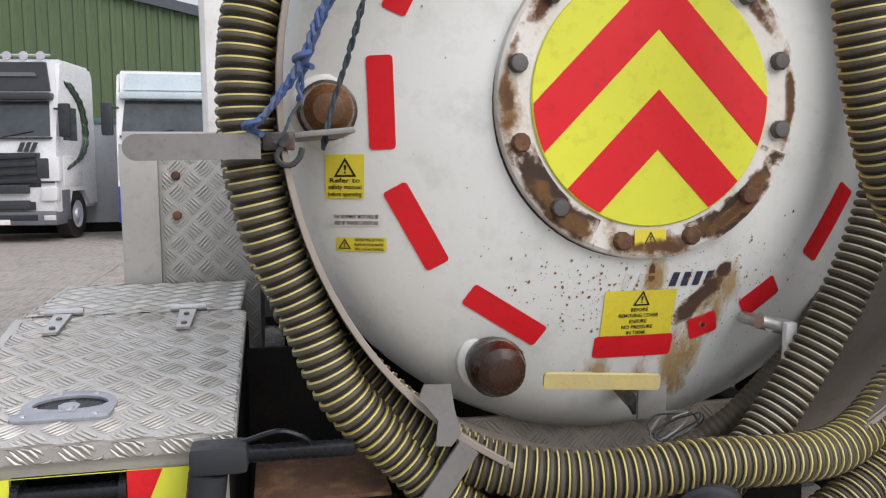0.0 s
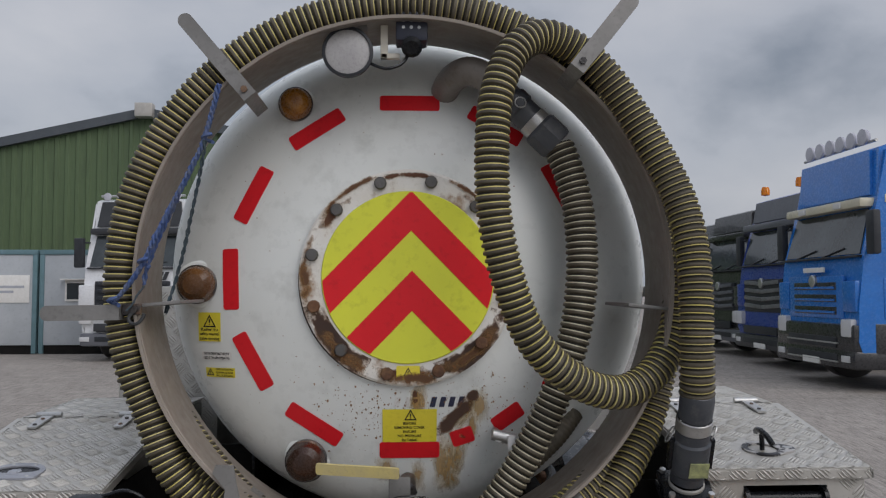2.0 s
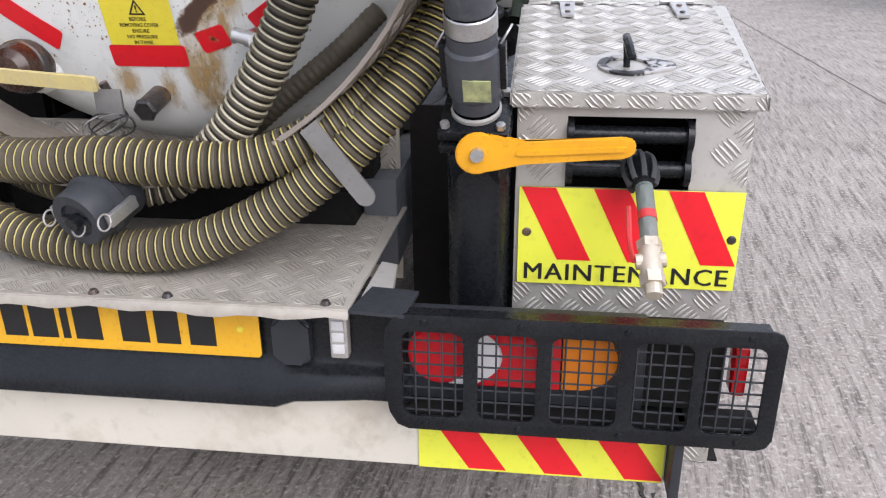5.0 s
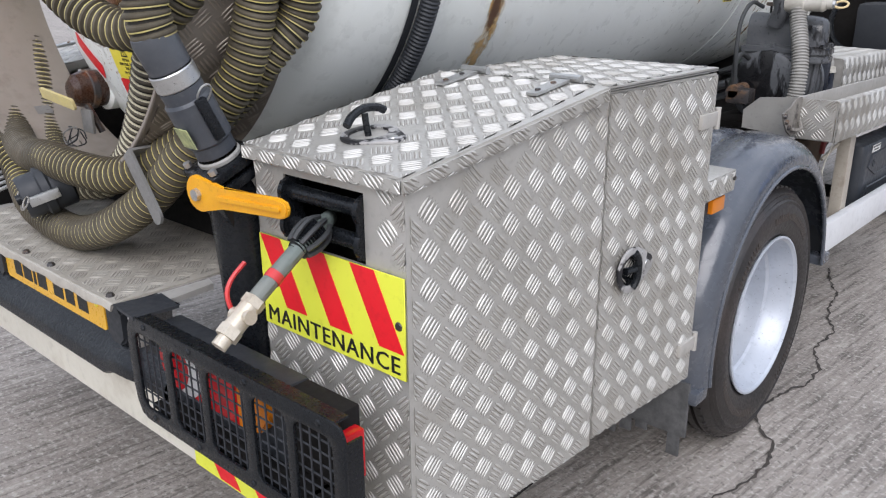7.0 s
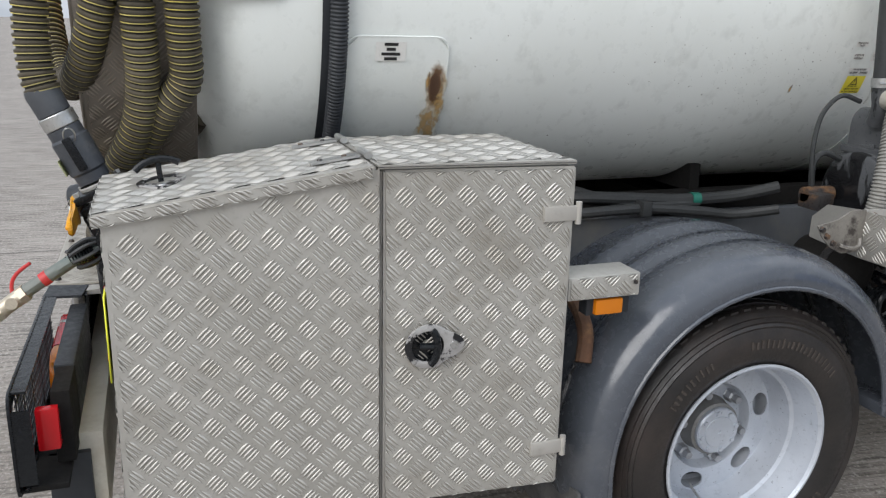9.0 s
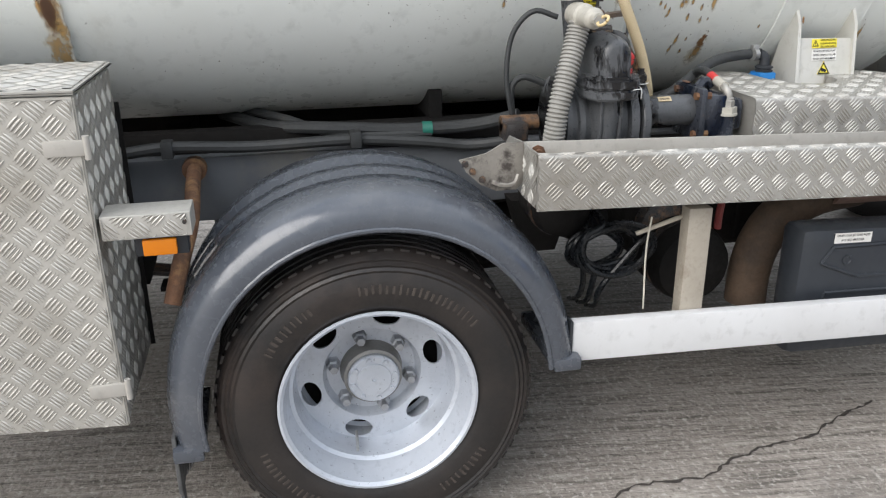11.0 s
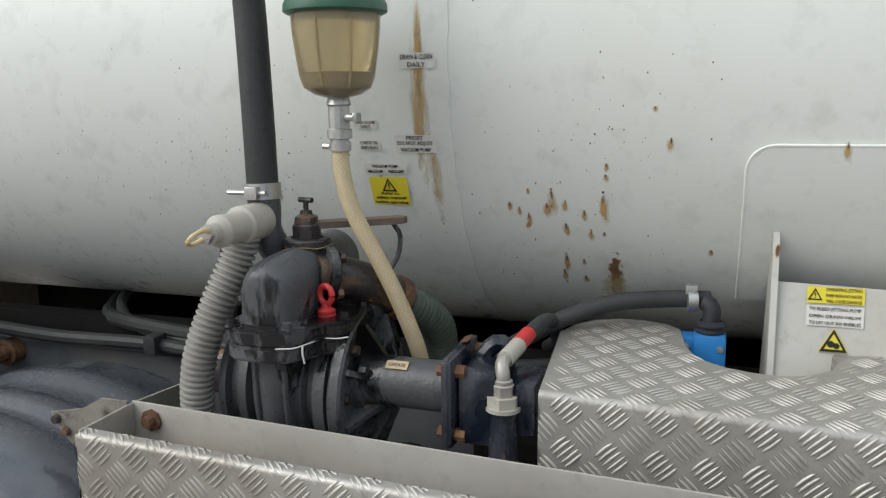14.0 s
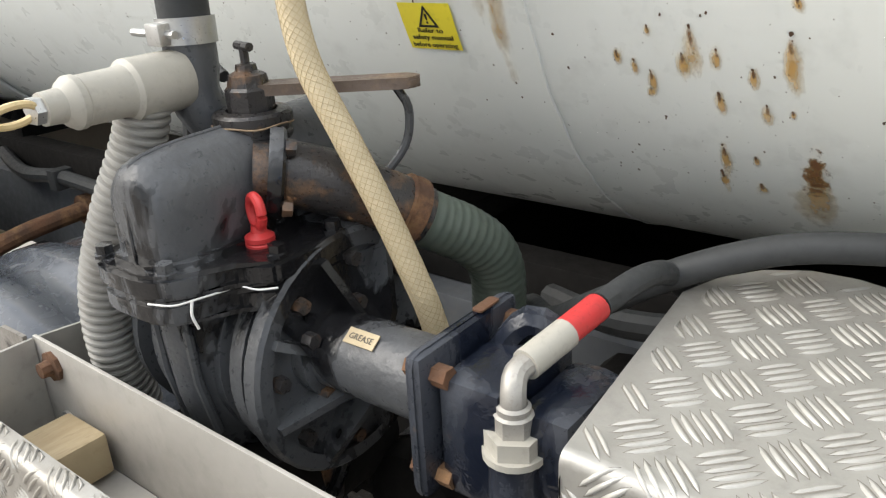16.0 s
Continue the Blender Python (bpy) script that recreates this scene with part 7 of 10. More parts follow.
for i, t in enumerate(("DRAIN OUT JETTING PUMP", "IN COLD WEATHER")):
    bm = bm_new()
    letters(bm, t, 2.9215, 0.721 - 0.012 * i, 0.0065, SIDE @ Matrix.Translation((0, 0, 0.9966)), 0.10 if i == 0 else 0.07, 0.0003)
    part("lettering", bm, INK, sk, smooth=0)
exhaust = thing("exhaust", (0.75, 2.75, 0.5), "rusty exhaust pipe and silencer under the chassis", "exhaust")
bm = bm_new()
tube(bm, [(0.74, 2.79, 0.40), (0.74, 2.792, 0.50), (0.745, 2.81, 0.59), (0.75, 2.86, 0.67), (0.76, 2.96, 0.73), (0.76, 3.1, 0.752)], 0.062, 0.03, 16)
part("downpipe", bm, surf("exhaust_rust", (0.085, 0.055, 0.036), (0.050, 0.035, 0.026), 8, 0.8, stain=(0.15, 0.10, 0.065), stain_at=(0.5, 0.75)), exhaust)
bm = bm_new()
rod(bm, (0.80, 2.98, 0.762), (0.80, 3.50, 0.756), 0.048, n=20)
part("silencer", bm, surf("pinkish_rust", (0.30, 0.19, 0.155), (0.22, 0.14, 0.11), 7, 0.7), exhaust)
rnd = random.Random(11)
for k in range(3):
    bm = bm_new()
    x, y, z = 0.83 + 0.03 * k, 2.25 + 0.015 * k, 0.645 + 0.012 * k
    ry, rz = 0.075 + 0.012 * k, 0.050 + 0.010 * k
    q = [(0.72, y - 0.04, 0.83), (0.78, y - 0.03, 0.76)]
    for i in range(0, 24 + 4 * k):
        t = radians(110 + 32 * i)
        w = 1 + 0.12 * math.sin(0.7 * i + k)
        q.append((x + 0.010 * math.sin(0.9 * i), y + ry * w * math.cos(t), z + rz * w * math.sin(t)))
    q += [(x, y - 0.03, 0.56), (x - 0.02, y - 0.035, 0.50), (x - 0.10, y - 0.03, 0.46)]
    tube(bm, q, 0.0085, 0.012, 8)
    solo("air_line", bm, BLACK, "coiled black air line under the tray", "hose", "air lines")
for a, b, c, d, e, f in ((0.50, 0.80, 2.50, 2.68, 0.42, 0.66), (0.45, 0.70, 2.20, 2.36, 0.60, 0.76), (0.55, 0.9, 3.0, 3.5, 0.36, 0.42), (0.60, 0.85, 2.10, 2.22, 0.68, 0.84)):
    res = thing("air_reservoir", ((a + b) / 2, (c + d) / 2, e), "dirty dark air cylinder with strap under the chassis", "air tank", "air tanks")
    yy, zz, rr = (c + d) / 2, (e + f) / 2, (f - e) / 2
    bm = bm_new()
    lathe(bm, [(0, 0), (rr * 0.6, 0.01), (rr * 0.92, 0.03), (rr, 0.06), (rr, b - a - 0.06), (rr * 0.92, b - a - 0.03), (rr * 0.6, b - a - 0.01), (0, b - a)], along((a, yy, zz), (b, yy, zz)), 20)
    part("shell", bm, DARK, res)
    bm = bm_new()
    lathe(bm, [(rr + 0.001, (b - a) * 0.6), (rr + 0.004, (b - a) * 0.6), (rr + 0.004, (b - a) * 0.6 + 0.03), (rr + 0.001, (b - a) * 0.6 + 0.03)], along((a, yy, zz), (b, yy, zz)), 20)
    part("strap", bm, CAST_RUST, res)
# Dark box added to block light and bright ground from the far side.
far_block = thing("fuel_tank", (-0.85, 2.9, 0.3), "dark box added on the far side of the chassis to block light", "fuel tank")
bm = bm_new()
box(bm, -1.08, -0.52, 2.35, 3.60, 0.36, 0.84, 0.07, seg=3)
part("shell", bm, DARK, far_block)
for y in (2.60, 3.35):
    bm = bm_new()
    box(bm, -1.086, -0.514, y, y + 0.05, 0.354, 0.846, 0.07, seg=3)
    part("strap", bm, CAST_RUST, far_block)
# Dark mass added to shut out the bright ground under the chassis.
gearbox = thing("gearbox", (0.38, 2.65, 0.5), "dark housing added between the chassis rails to darken the underside", "gearbox")
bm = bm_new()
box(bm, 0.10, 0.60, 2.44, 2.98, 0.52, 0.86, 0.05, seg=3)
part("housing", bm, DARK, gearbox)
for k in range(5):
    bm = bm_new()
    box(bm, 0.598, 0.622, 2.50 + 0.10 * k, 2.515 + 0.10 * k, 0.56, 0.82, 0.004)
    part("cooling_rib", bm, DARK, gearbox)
bm = bm_new()
lathe(bm, [(0, 0.05), (0.05, 0.045), (0.09, 0.03), (0.10, 0.0), (0.10, -0.03)], SIDE @ Matrix.Translation((2.57, 0.62, 0.60)), 24)
part("end_cover", bm, CAST_RUST, gearbox, "rusty round cover")
bm = bm_new()
rod(bm, (0.02, 1.75, 0.50), (0.10, 2.46, 0.66), 0.045, n=16)
part("drive_shaft", bm, DARK, gearbox)
# ---- tray and pump cover ----
tray = thing("side_tray", (1.03, 2.7, 0.83), "folded checker-plate side tray", "tray")
ty0, ty1 = 1.992, 3.62
bm = bm_new()
box(bm, 0.962, 0.967, ty0, ty1, 0.866, 0.998, 0.0015)
part("back_panel", bm, ALU_DULL, tray, "plain aluminium back panel")
bm = bm_new()
box(bm, 0.968, 1.083, ty0, ty0 + 0.005, 0.866, 0.996, 0.0015)
slab(bm, [(0.79, 0.88), (0.962, 0.866), (0.962, 0.996), (0.84, 0.985), (0.79, 0.94)], Matrix(((1, 0, 0, 0), (0, 0, -1, ty0 + 0.004), (0, 1, 0, 0), (0, 0, 0, 1))), -0.002, 0.002)
part("end_panel", bm, ALU_WORN, tray)
bm = bm_new()
box(bm, 0.968, 1.083, ty0 + 0.006, ty1, 0.864, 0.868)
part("floor", bm, ALU_DULL, tray)
bm = bm_new()
tube(bm, [(0.90, 2.575, 0.80), (0.89, 2.578, 0.765), (0.885, 2.58, 0.715)], 0.010, 0.02, 8)
part("red_cable", bm, surf("dull_red_sleeve", (0.20, 0.03, 0.028), (0.12, 0.025, 0.022), 20, 0.6), tray, "short red rubber sleeve")
bm = bm_new()
lathe(bm, [(0, 0.018), (0.009, 0.017), (0.010, 0.006), (0.018, 0.005), (0.018, 0.0)], SIDE @ Matrix.Translation((2.030, 0.972, 0.967)), 8)
part("bolt", bm, RUSTY, tray)
bm = bm_new()
lathe(bm, [(0, 0.014), (0.008, 0.013), (0.009, 0.005), (0.014, 0.004), (0.014, 0.0)], SIDE @ Matrix.Translation((2.035, 0.90, 0.967)), 8)
part("bolt", bm, STEEL, tray)
DIRTY_ALU = surf("dirty_bracket", (0.30, 0.28, 0.25), (0.20, 0.185, 0.165), 12, 0.5, metal=0.4, stain=(0.07, 0.06, 0.055), stain_at=(0.50, 0.62), stain_scale=16)
bm = bm_new()
slab(bm, [(1.834, 0.960), (1.852, 0.930), (1.885, 0.900), (1.925, 0.882), (1.975, 0.884), (1.991, 0.900), (1.991, 1.0), (1.94, 0.998), (1.90, 0.975)], SIDE @ Matrix.Translation((0, 0, 0.972)), 0, 0.005)
tb = part("torn_bracket", bm, DIRTY_ALU, tray, "bent worn bracket end")
for y, z in ((1.848, 0.951), (1.866, 0.932), (1.89, 0.912)):
    bm = bm_new()
    lathe(bm, [(0, 0.986), (0.007, 0.985), (0.009, 0.977)], SIDE @ Matrix.Translation((y, z, 0)), 8)
    part("bracket_bolt", bm, CAST_RUST, tb)
bm = bm_new()
tube(bm, [(0.978, 1.915, 0.905), (0.990, 1.935, 0.900), (0.992, 1.965, 0.903), (0.980, 1.98, 0.925)], 0.006, 0.008, 6)
part("bent_lip", bm, DIRTY_ALU, tb)
treads("tread", tray, plane((0.968, ty0 - 0.0006, 0.867), (1, 0, 0), (0, 0, 1)), 0.114, 0.128, TREAD_WORN)
bm = bm_new()
box(bm, 0.974, 1.080, 2.052, 2.128, 0.868, 0.918, 0.005)
solo("wood_block", bm, WOOD, "weathered wooden block lying in the tray", "wood block")
bm = bm_new()
lathe(bm, [(0, 0.012), (0.02, 0.012), (0.022, 0.0)], SIDE @ Matrix.Translation((2.668, 0.905, 0.967)), 14)
part("rubber_grommet", bm, CAST_RUST, tray)

cover = thing("pump_cover", (0.75, 2.97, 0.87), "checker-plate box cover with a cut-out round the tank bracket", "cover box")
cy0, cy1, cz = 2.637, 3.322, 1.079


def folded(x, z0, z1, r):
    """A sheet that runs up a side at x, round a fold and inwards: gives points by (along, up the sheet, off it)."""
    hs, arc = z1 - r - z0, r * math.pi / 2

    def at(p, y0):
        u, v, n = p
        if v < hs:
            return Vector((x + n, y0 + u, z0 + v))
        if v < hs + arc:
            a = (v - hs) / r
            return Vector((x - r + (r + n) * math.cos(a), y0 + u, z1 - r + (r + n) * math.sin(a)))
        return Vector((x - r - (v - hs - arc), y0 + u, z1 + n))
    return at, hs, arc


def folded_sheet(at, y0, y1, ways, thick):
    """The sheet itself: its section swept from y0 to y1."""
    bm = bm_new()
    ring = [(v, 0.0) for v in ways] + [(v, -thick) for v in reversed(ways)]
    ends = [[bm.verts.new(at((0, v, n), y)) for v, n in ring] for y in (y0, y1)]
    for i in range(len(ring)):
        j = (i + 1) % len(ring)
        bm.faces.new((ends[0][i], ends[0][j], ends[1][j], ends[1][i]))
    bm.faces.new(ends[0][::-1])
    bm.faces.new(ends[1])
    return bm


def in_outline(poly, x, y):
    n = 0
    for (x0, y0), (x1, y1) in zip(poly, poly[1:] + poly[:1]):
        if (y0 > y) != (y1 > y) and x < x0 + (x1 - x0) * (y - y0) / (y1 - y0):
            n += 1
    return n % 2 == 1


bm = bm_new()
tray_at, hs, arc = folded(1.0895, 0.862, 0.994, 0.009)
ways = [0, hs * 0.5] + [hs + arc * k / 6 for k in range(7)] + [hs + arc + 0.013]
part("front_panel", folded_sheet(tray_at, ty0, ty1, ways, 0.004), ALU_WORN, tray, smooth=50)
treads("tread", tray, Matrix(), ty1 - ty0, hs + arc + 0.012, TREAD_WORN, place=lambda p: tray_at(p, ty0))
bm = bm_new()
top = [(0.8905, cy0), (0.8905, cy1), (0.730, cy1 - 0.008), (0.640, 3.305), (0.554, 3.268), (0.516, 3.154), (0.577, 3.127), (0.600, 3.080), (0.598, 3.052), (0.612, 3.047), (0.638, 3.052), (0.674, 3.041), (0.700, 3.018),
       (0.719, 2.990), (0.728, 2.960), (0.727, 2.925), (0.718, 2.888), (0.698, 2.856), (0.672, 2.838), (0.638, 2.826), (0.585, 2.818), (0.552, 2.813), (0.530, 2.790), (0.522, 2.750), (0.526, 2.708), (0.548, 2.668), (0.585, 2.638), (0.632, 2.619)]
slab(bm, top, Matrix.Translation((0, 0, cz - 0.004)), 0, 0.004)
part("top_panel", bm, ALU_WORN, cover)
at, hs, arc = folded(0.902, 0.885, cz, 0.011)
ways = [0, hs * 0.5] + [hs + arc * k / 6 for k in range(7)] + [hs + arc + 0.0005]
part("side_panel", folded_sheet(at, cy0, cy1, ways, 0.004), ALU_WORN, cover, smooth=50)
for xa, ya, yb in ((0.632, 2.619, cy0), (0.730, cy1 - 0.010, cy1 - 0.002)):
    bm = bm_new()
    slab(bm, [(xa, ya + 0.002), (0.898, yb + 0.002), (0.898, yb + 0.006), (xa, ya + 0.006)] if ya < 3 else [(xa, ya - 0.006), (0.898, yb - 0.006), (0.898, yb - 0.002), (xa, ya - 0.002)], Matrix.Translation((0, 0, 0.885)), 0, cz - 0.89)
    part("end_panel", bm, ALU_WORN, cover)
for a, b in zip(top[7:], top[8:]):  # skirt below the cut-out and the rounded back
    bm = bm_new()
    slab(bm, [a, b, (b[0] + 0.003, b[1]), (a[0] + 0.003, a[1])], Matrix.Translation((0, 0, 1.02)), 0, cz - 1.0245)
    part("skirt", bm, ALU_WORN, cover)
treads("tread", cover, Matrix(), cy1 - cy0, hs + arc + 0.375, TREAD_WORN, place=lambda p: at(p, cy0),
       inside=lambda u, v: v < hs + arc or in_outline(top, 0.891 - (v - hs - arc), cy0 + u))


def droop(th, y0, slope):
    """Lets a thing fall towards the front of the lorry."""
    for ob in th.children_recursive:
        if ob.type == "MESH":
            for v in ob.data.vertices:
                v.co.z -= slope * (v.co.y - y0)


for th in (tray, sill, cover, fuel):
    droop(th, 1.85, 0.029)
for ob in cover.children_recursive:  # the top rises a little towards the tank
    for v in ob.data.vertices:
        if v.co.z > 0.99:
            v.co.z += 0.035 * max(0.0, 0.90 - v.co.x)


# ---- vacuum pump and its fittings ----
pump = thing("vacuum_pump", (0.80, 2.25, 0.87), "black cast-iron vacuum pump, wet and rust-stained", "pump")
PX, PZ = 0.80, 1.0
bm = bm_new()
prof = []
for y, r in ((2.115, 0.100), (2.122, 0.118), (2.135, 0.120), (2.138, 0.106), (2.152, 0.106), (2.156, 0.116), (2.170, 0.116), (2.174, 0.102), (2.250, 0.102), (2.254, 0.116), (2.268, 0.116), (2.272, 0.104), (2.286, 0.104), (2.290, 0.122), (2.306, 0.124), (2.310, 0.124)):
    prof.append((r, y))
lathe(bm, [(0, 2.115)] + prof + [(0, 2.310)], Matrix(((1, 0, 0, PX), (0, 0, 1, 0), (0, -1, 0, PZ), (0, 0, 0, 1))), 40)
part("cylinder", bm, CAST, pump, "ribbed black pump cylinder")
bm = bm_new()
box(bm, 0.66, 0.94, 2.12, 2.30, 0.868, 0.895, 0.006)
part("foot", bm, DARK, pump)
bm = bm_new()
barrel = lambda k: [(0.70, 2.176), (0.86, 2.178), (0.905, 2.186 + k), (0.933 - k, 2.200 + k), (0.941 - k, 2.226), (0.933 - k, 2.252 - k), (0.905, 2.266 - k), (0.86, 2.276), (0.70, 2.28)]  # noqa: E731
rows = [[bm.verts.new((x, y, z)) for x, y in barrel(k)] for z, k in ((1.085, 0.0), (1.03, 0.002), (0.97, 0.006), (0.93, 0.014), (0.90, 0.028))]
for a, b in zip(rows, rows[1:]):
    for q in range(len(a) - 1):
        bm.faces.new((a[q], a[q + 1], b[q + 1], b[q]))
bm.faces.new(rows[-1])
part("port_block", bm, CAST, pump, "rounded cast port block", smooth=60)
for y in (2.201, 2.252):
    bm = bm_new()
    sweep(bm, [Vector((0.934, y, 1.085)), Vector((0.931, y, 1.0)), Vector((0.918, y, 0.935))], [0.005], 8)
    part("cast_rib", bm, CAST, pump)
outline = [(0.690, 2.158), (0.905, 2.158), (0.944, 2.163), (0.966, 2.177), (0.974, 2.200), (0.974, 2.252), (0.966, 2.276), (0.946, 2.291), (0.915, 2.298), (0.902, 2.305), (0.898, 2.325), (0.885, 2.338), (0.690, 2.338)]
for nm, z, t, k in (("top_flange", 1.106, 0.024, 1.0), ("lower_flange", 1.080, 0.024, 0.985)):
    bm = bm_new()
    slab(bm, [(0.80 + (x - 0.80) * k, 2.24 + (y - 2.24) * k) for x, y in outline], Matrix.Translation((0, 0, z)), 0, t)
    bmesh.ops.bevel(bm, geom=list(bm.edges), offset=0.0045, segments=2, affect="EDGES")
    part(nm, bm, CAST, pump)
for x, y in ((0.957, 2.180), (0.955, 2.272), (0.872, 2.325), (0.80, 2.326), (0.80, 2.166)):
    bm = bm_new()
    lathe(bm, [(0.011, 1.129), (0.011, 1.132), (0.0085, 1.133), (0.0085, 1.141), (0, 1.142)], Matrix.Translation((x, y, 0)), 6)
    part("flange_bolt", bm, CAST, pump)
bm = bm_new()
arch = [(-0.0455, 1.126), (-0.0455, 1.150), (-0.0452, 1.176)] + [(-0.0450 * math.cos(radians(a)), 1.182 + 0.0490 * math.sin(radians(a))) for a in range(8, 173, 12)] + [(0.0452, 1.176), (0.0455, 1.150), (0.0455, 1.126)]
rows = []
for x, k in ((0.70, 1.08), (0.76, 1.05), (0.82, 1.01), (0.86, 1.0), (0.89, 0.985), (0.912, 0.955), (0.930, 0.905), (0.942, 0.83), (0.9495, 0.71), (0.9525, 0.53), (0.954, 0.25), (0.9545, 0.05)):
    rows.append([bm.verts.new((x, 2.2275 + u * k, 1.126 + (w - 1.126) * (k if k > 1 else 1 - (1 - k) * 0.55))) for u, w in arch])
for a, b in zip(rows, rows[1:]):
    for q in range(len(a) - 1):
        bm.faces.new((a[q], a[q + 1], b[q + 1], b[q]))
part("hood", bm, CAST, pump, "domed cast hood, wet and scuffed", smooth=60)
bm = bm_new()
slab(bm, rounded(0.72, 0.962, 2.174, 2.281, 0.03), Matrix.Translation((0, 0, 1.128)), 0, 0.007)
bmesh.ops.bevel(bm, geom=[e for e in bm.edges if all(v.co.z > 1.134 for v in e.verts)], offset=0.005, segments=2, affect="EDGES")
part("hood_foot", bm, CAST, pump)
bm = bm_new()
sweep(bm, [Vector((0.9545, 2.2275, 1.13)), Vector((0.9543, 2.2275, 1.160)), Vector((0.9515, 2.2275, 1.1895)), Vector((0.942, 2.2275, 1.2205)), Vector((0.930, 2.2275, 1.2253)), Vector((0.912, 2.2275, 1.2283)), Vector((0.88, 2.2275, 1.2305)), Vector((0.84, 2.2275, 1.2315))], [0.0022], 8)
part("hood_rib", bm, CAST, pump)
bm = bm_new()
tube(bm, [(0.972, 2.262, 1.1055), (0.962, 2.285, 1.1055), (0.946, 2.2925, 1.106), (0.918, 2.2995, 1.1055), (0.905, 2.306, 1.1065), (0.900, 2.326, 1.106), (0.888, 2.340, 1.1065)], 0.0011, 0.006, 5)
tube(bm, [(0.948, 2.2935, 1.106), (0.951, 2.2945, 1.094), (0.947, 2.2955, 1.078)], 0.0015, 0.004, 5)
part("silicone_bead", bm, WHITE, pump, "thin white sealant bead")
bm = bm_new()
lathe(bm, [(0.034, 1.205), (0.040, 1.216), (0.040, 1.220), (0.037, 1.222), (0.037, 1.228), (0.040, 1.230), (0.040, 1.238), (0.037, 1.241), (0.026, 1.242)], Matrix.Translation((0.80, 2.229, 0)), 28)
part("cap_collar", bm, CAST_RUST, pump, "rusty stepped collar of the filler")
bm = bm_new()
lathe(bm, [(0.024, 1.240), (0.024, 1.262), (0.021, 1.265), (0.019, 1.276), (0.011, 1.280), (0.010, 1.286), (0.0045, 1.287), (0.0045, 1.306), (0, 1.307)], Matrix.Translation((0.80, 2.229, 0)), 8)
part("filler_cap", bm, CAST_RUST, pump, "rusty threaded filler cap")
bm = bm_new()
rod(bm, (0.797, 2.216, 1.303), (0.803, 2.242, 1.303), 0.0045, n=8)
part("wing_screw", bm, CAST_RUST, pump)
bm = bm_new()
tube(bm, [(0.80 + 0.041 * math.cos(t), 2.229 + 0.041 * math.sin(t), 1.2295 + 0.0012 * math.sin(5 * t)) for t in [k * 0.26 - 0.6 for k in range(12)]], 0.0009, 0.006, 5)
part("silicone_bead", bm, surf("tan_sealant", (0.34, 0.24, 0.15), None, 40, 0.6), pump, "thin tan sealant bead")
bm = bm_new()
tube(bm, [(0.862 + 0.004 * math.cos(a), 2.291 + 0.0125 * math.cos(a), 1.163 + 0.0145 * math.sin(a)) for a in [k * math.tau / 16 for k in range(17)]], 0.0050, 0.004, 10)
lathe(bm, [(0, 1.128), (0.0145, 1.128), (0.0145, 1.132), (0.013, 1.1335), (0.0145, 1.135), (0.0145, 1.139), (0.008, 1.143), (0.007, 1.150)], Matrix.Translation((0.862, 2.291, 0)), 16)
part("lifting_eye", bm, REDP, pump, "red lifting eye")
ev = Matrix(((1, 0, 0, PX), (0, 0, 1, 0), (0, -1, 0, PZ), (0, 0, 0, 1)))
bm = bm_new()
lathe(bm, [(0.10, 2.318), (0.128, 2.318), (0.131, 2.322), (0.131, 2.336), (0.127, 2.340), (0.112, 2.340)], ev, 40)
part("end_ring", bm, CAST, pump)
bm = bm_new()
lathe(bm, [(0.118, 2.324), (0.116, 2.332), (0.06, 2.338), (0.045, 2.361), (0.042, 2.368), (0, 2.368)], ev, 36)
part("end_cover", bm, CAST, pump)
for k in range(8):
    a = k * math.tau / 8 + 0.3
    bm = bm_new()
    q = ev @ Matrix.Rotation(a, 4, "Z")
    slab(bm, [(0.035, 2.331), (0.118, 2.331), (0.118, 2.346), (0.050, 2.378), (0.035, 2.378)], q @ Matrix(((1, 0, 0, 0), (0, 0, -1, 0), (0, 1, 0, 0), (0, 0, 0, 1))), -0.0045, 0.0045)
    part("cover_rib", bm, CAST, pump)
    bm = bm_new()
    q = ev @ Matrix.Rotation(a + 0.39, 4, "Z") @ Matrix.Translation((0.10, 0, 0))
    lathe(bm, [(0, 2.346), (0.008, 2.345), (0.009, 2.333)], q, 6)
    part("cover_bolt", bm, CAST_RUST, pump)
bm = bm_new()
SX, SZ = 0.832, 1.022
rod(bm, (SX, 2.335, SZ), (SX, 2.489, SZ), 0.040, n=28)
rod(bm, (SX, 2.335, SZ), (SX, 2.352, SZ), 0.050, n=28)
part("shaft_housing", bm, CAST, pump)
for k in range(4):
    a = k * math.tau / 4 + 0.6
    bm = bm_new()
    rod(bm, (SX + 0.048 * math.cos(a), 2.350, SZ + 0.048 * math.sin(a)), (SX + 0.048 * math.cos(a), 2.362, SZ + 0.048 * math.sin(a)), 0.008, n=6)
    part("housing_bolt", bm, CAST_RUST, pump)
bm = bm_new()
tagm = plane((SX + 0.022, 2.405, SZ + 0.0345), (0, 1, 0), (-0.82, 0, 0.57))
slab(bm, [(-0.018, -0.008), (0.018, -0.008), (0.018, 0.008), (-0.018, 0.008)], tagm, 0.0, 0.0012)
tg = part("grease_tag", bm, surf("tan_tag", (0.50, 0.40, 0.25), (0.42, 0.33, 0.20), 30, 0.5), pump, "tan tag with lettering")
bm = bm_new()
letters(bm, "GREASE", 0, 0, 0.006, tagm @ Matrix.Translation((0, 0, 0.0013)), 0.028, 0.0002)
part("lettering", bm, INK, tg, smooth=0)
bm = bm_new()
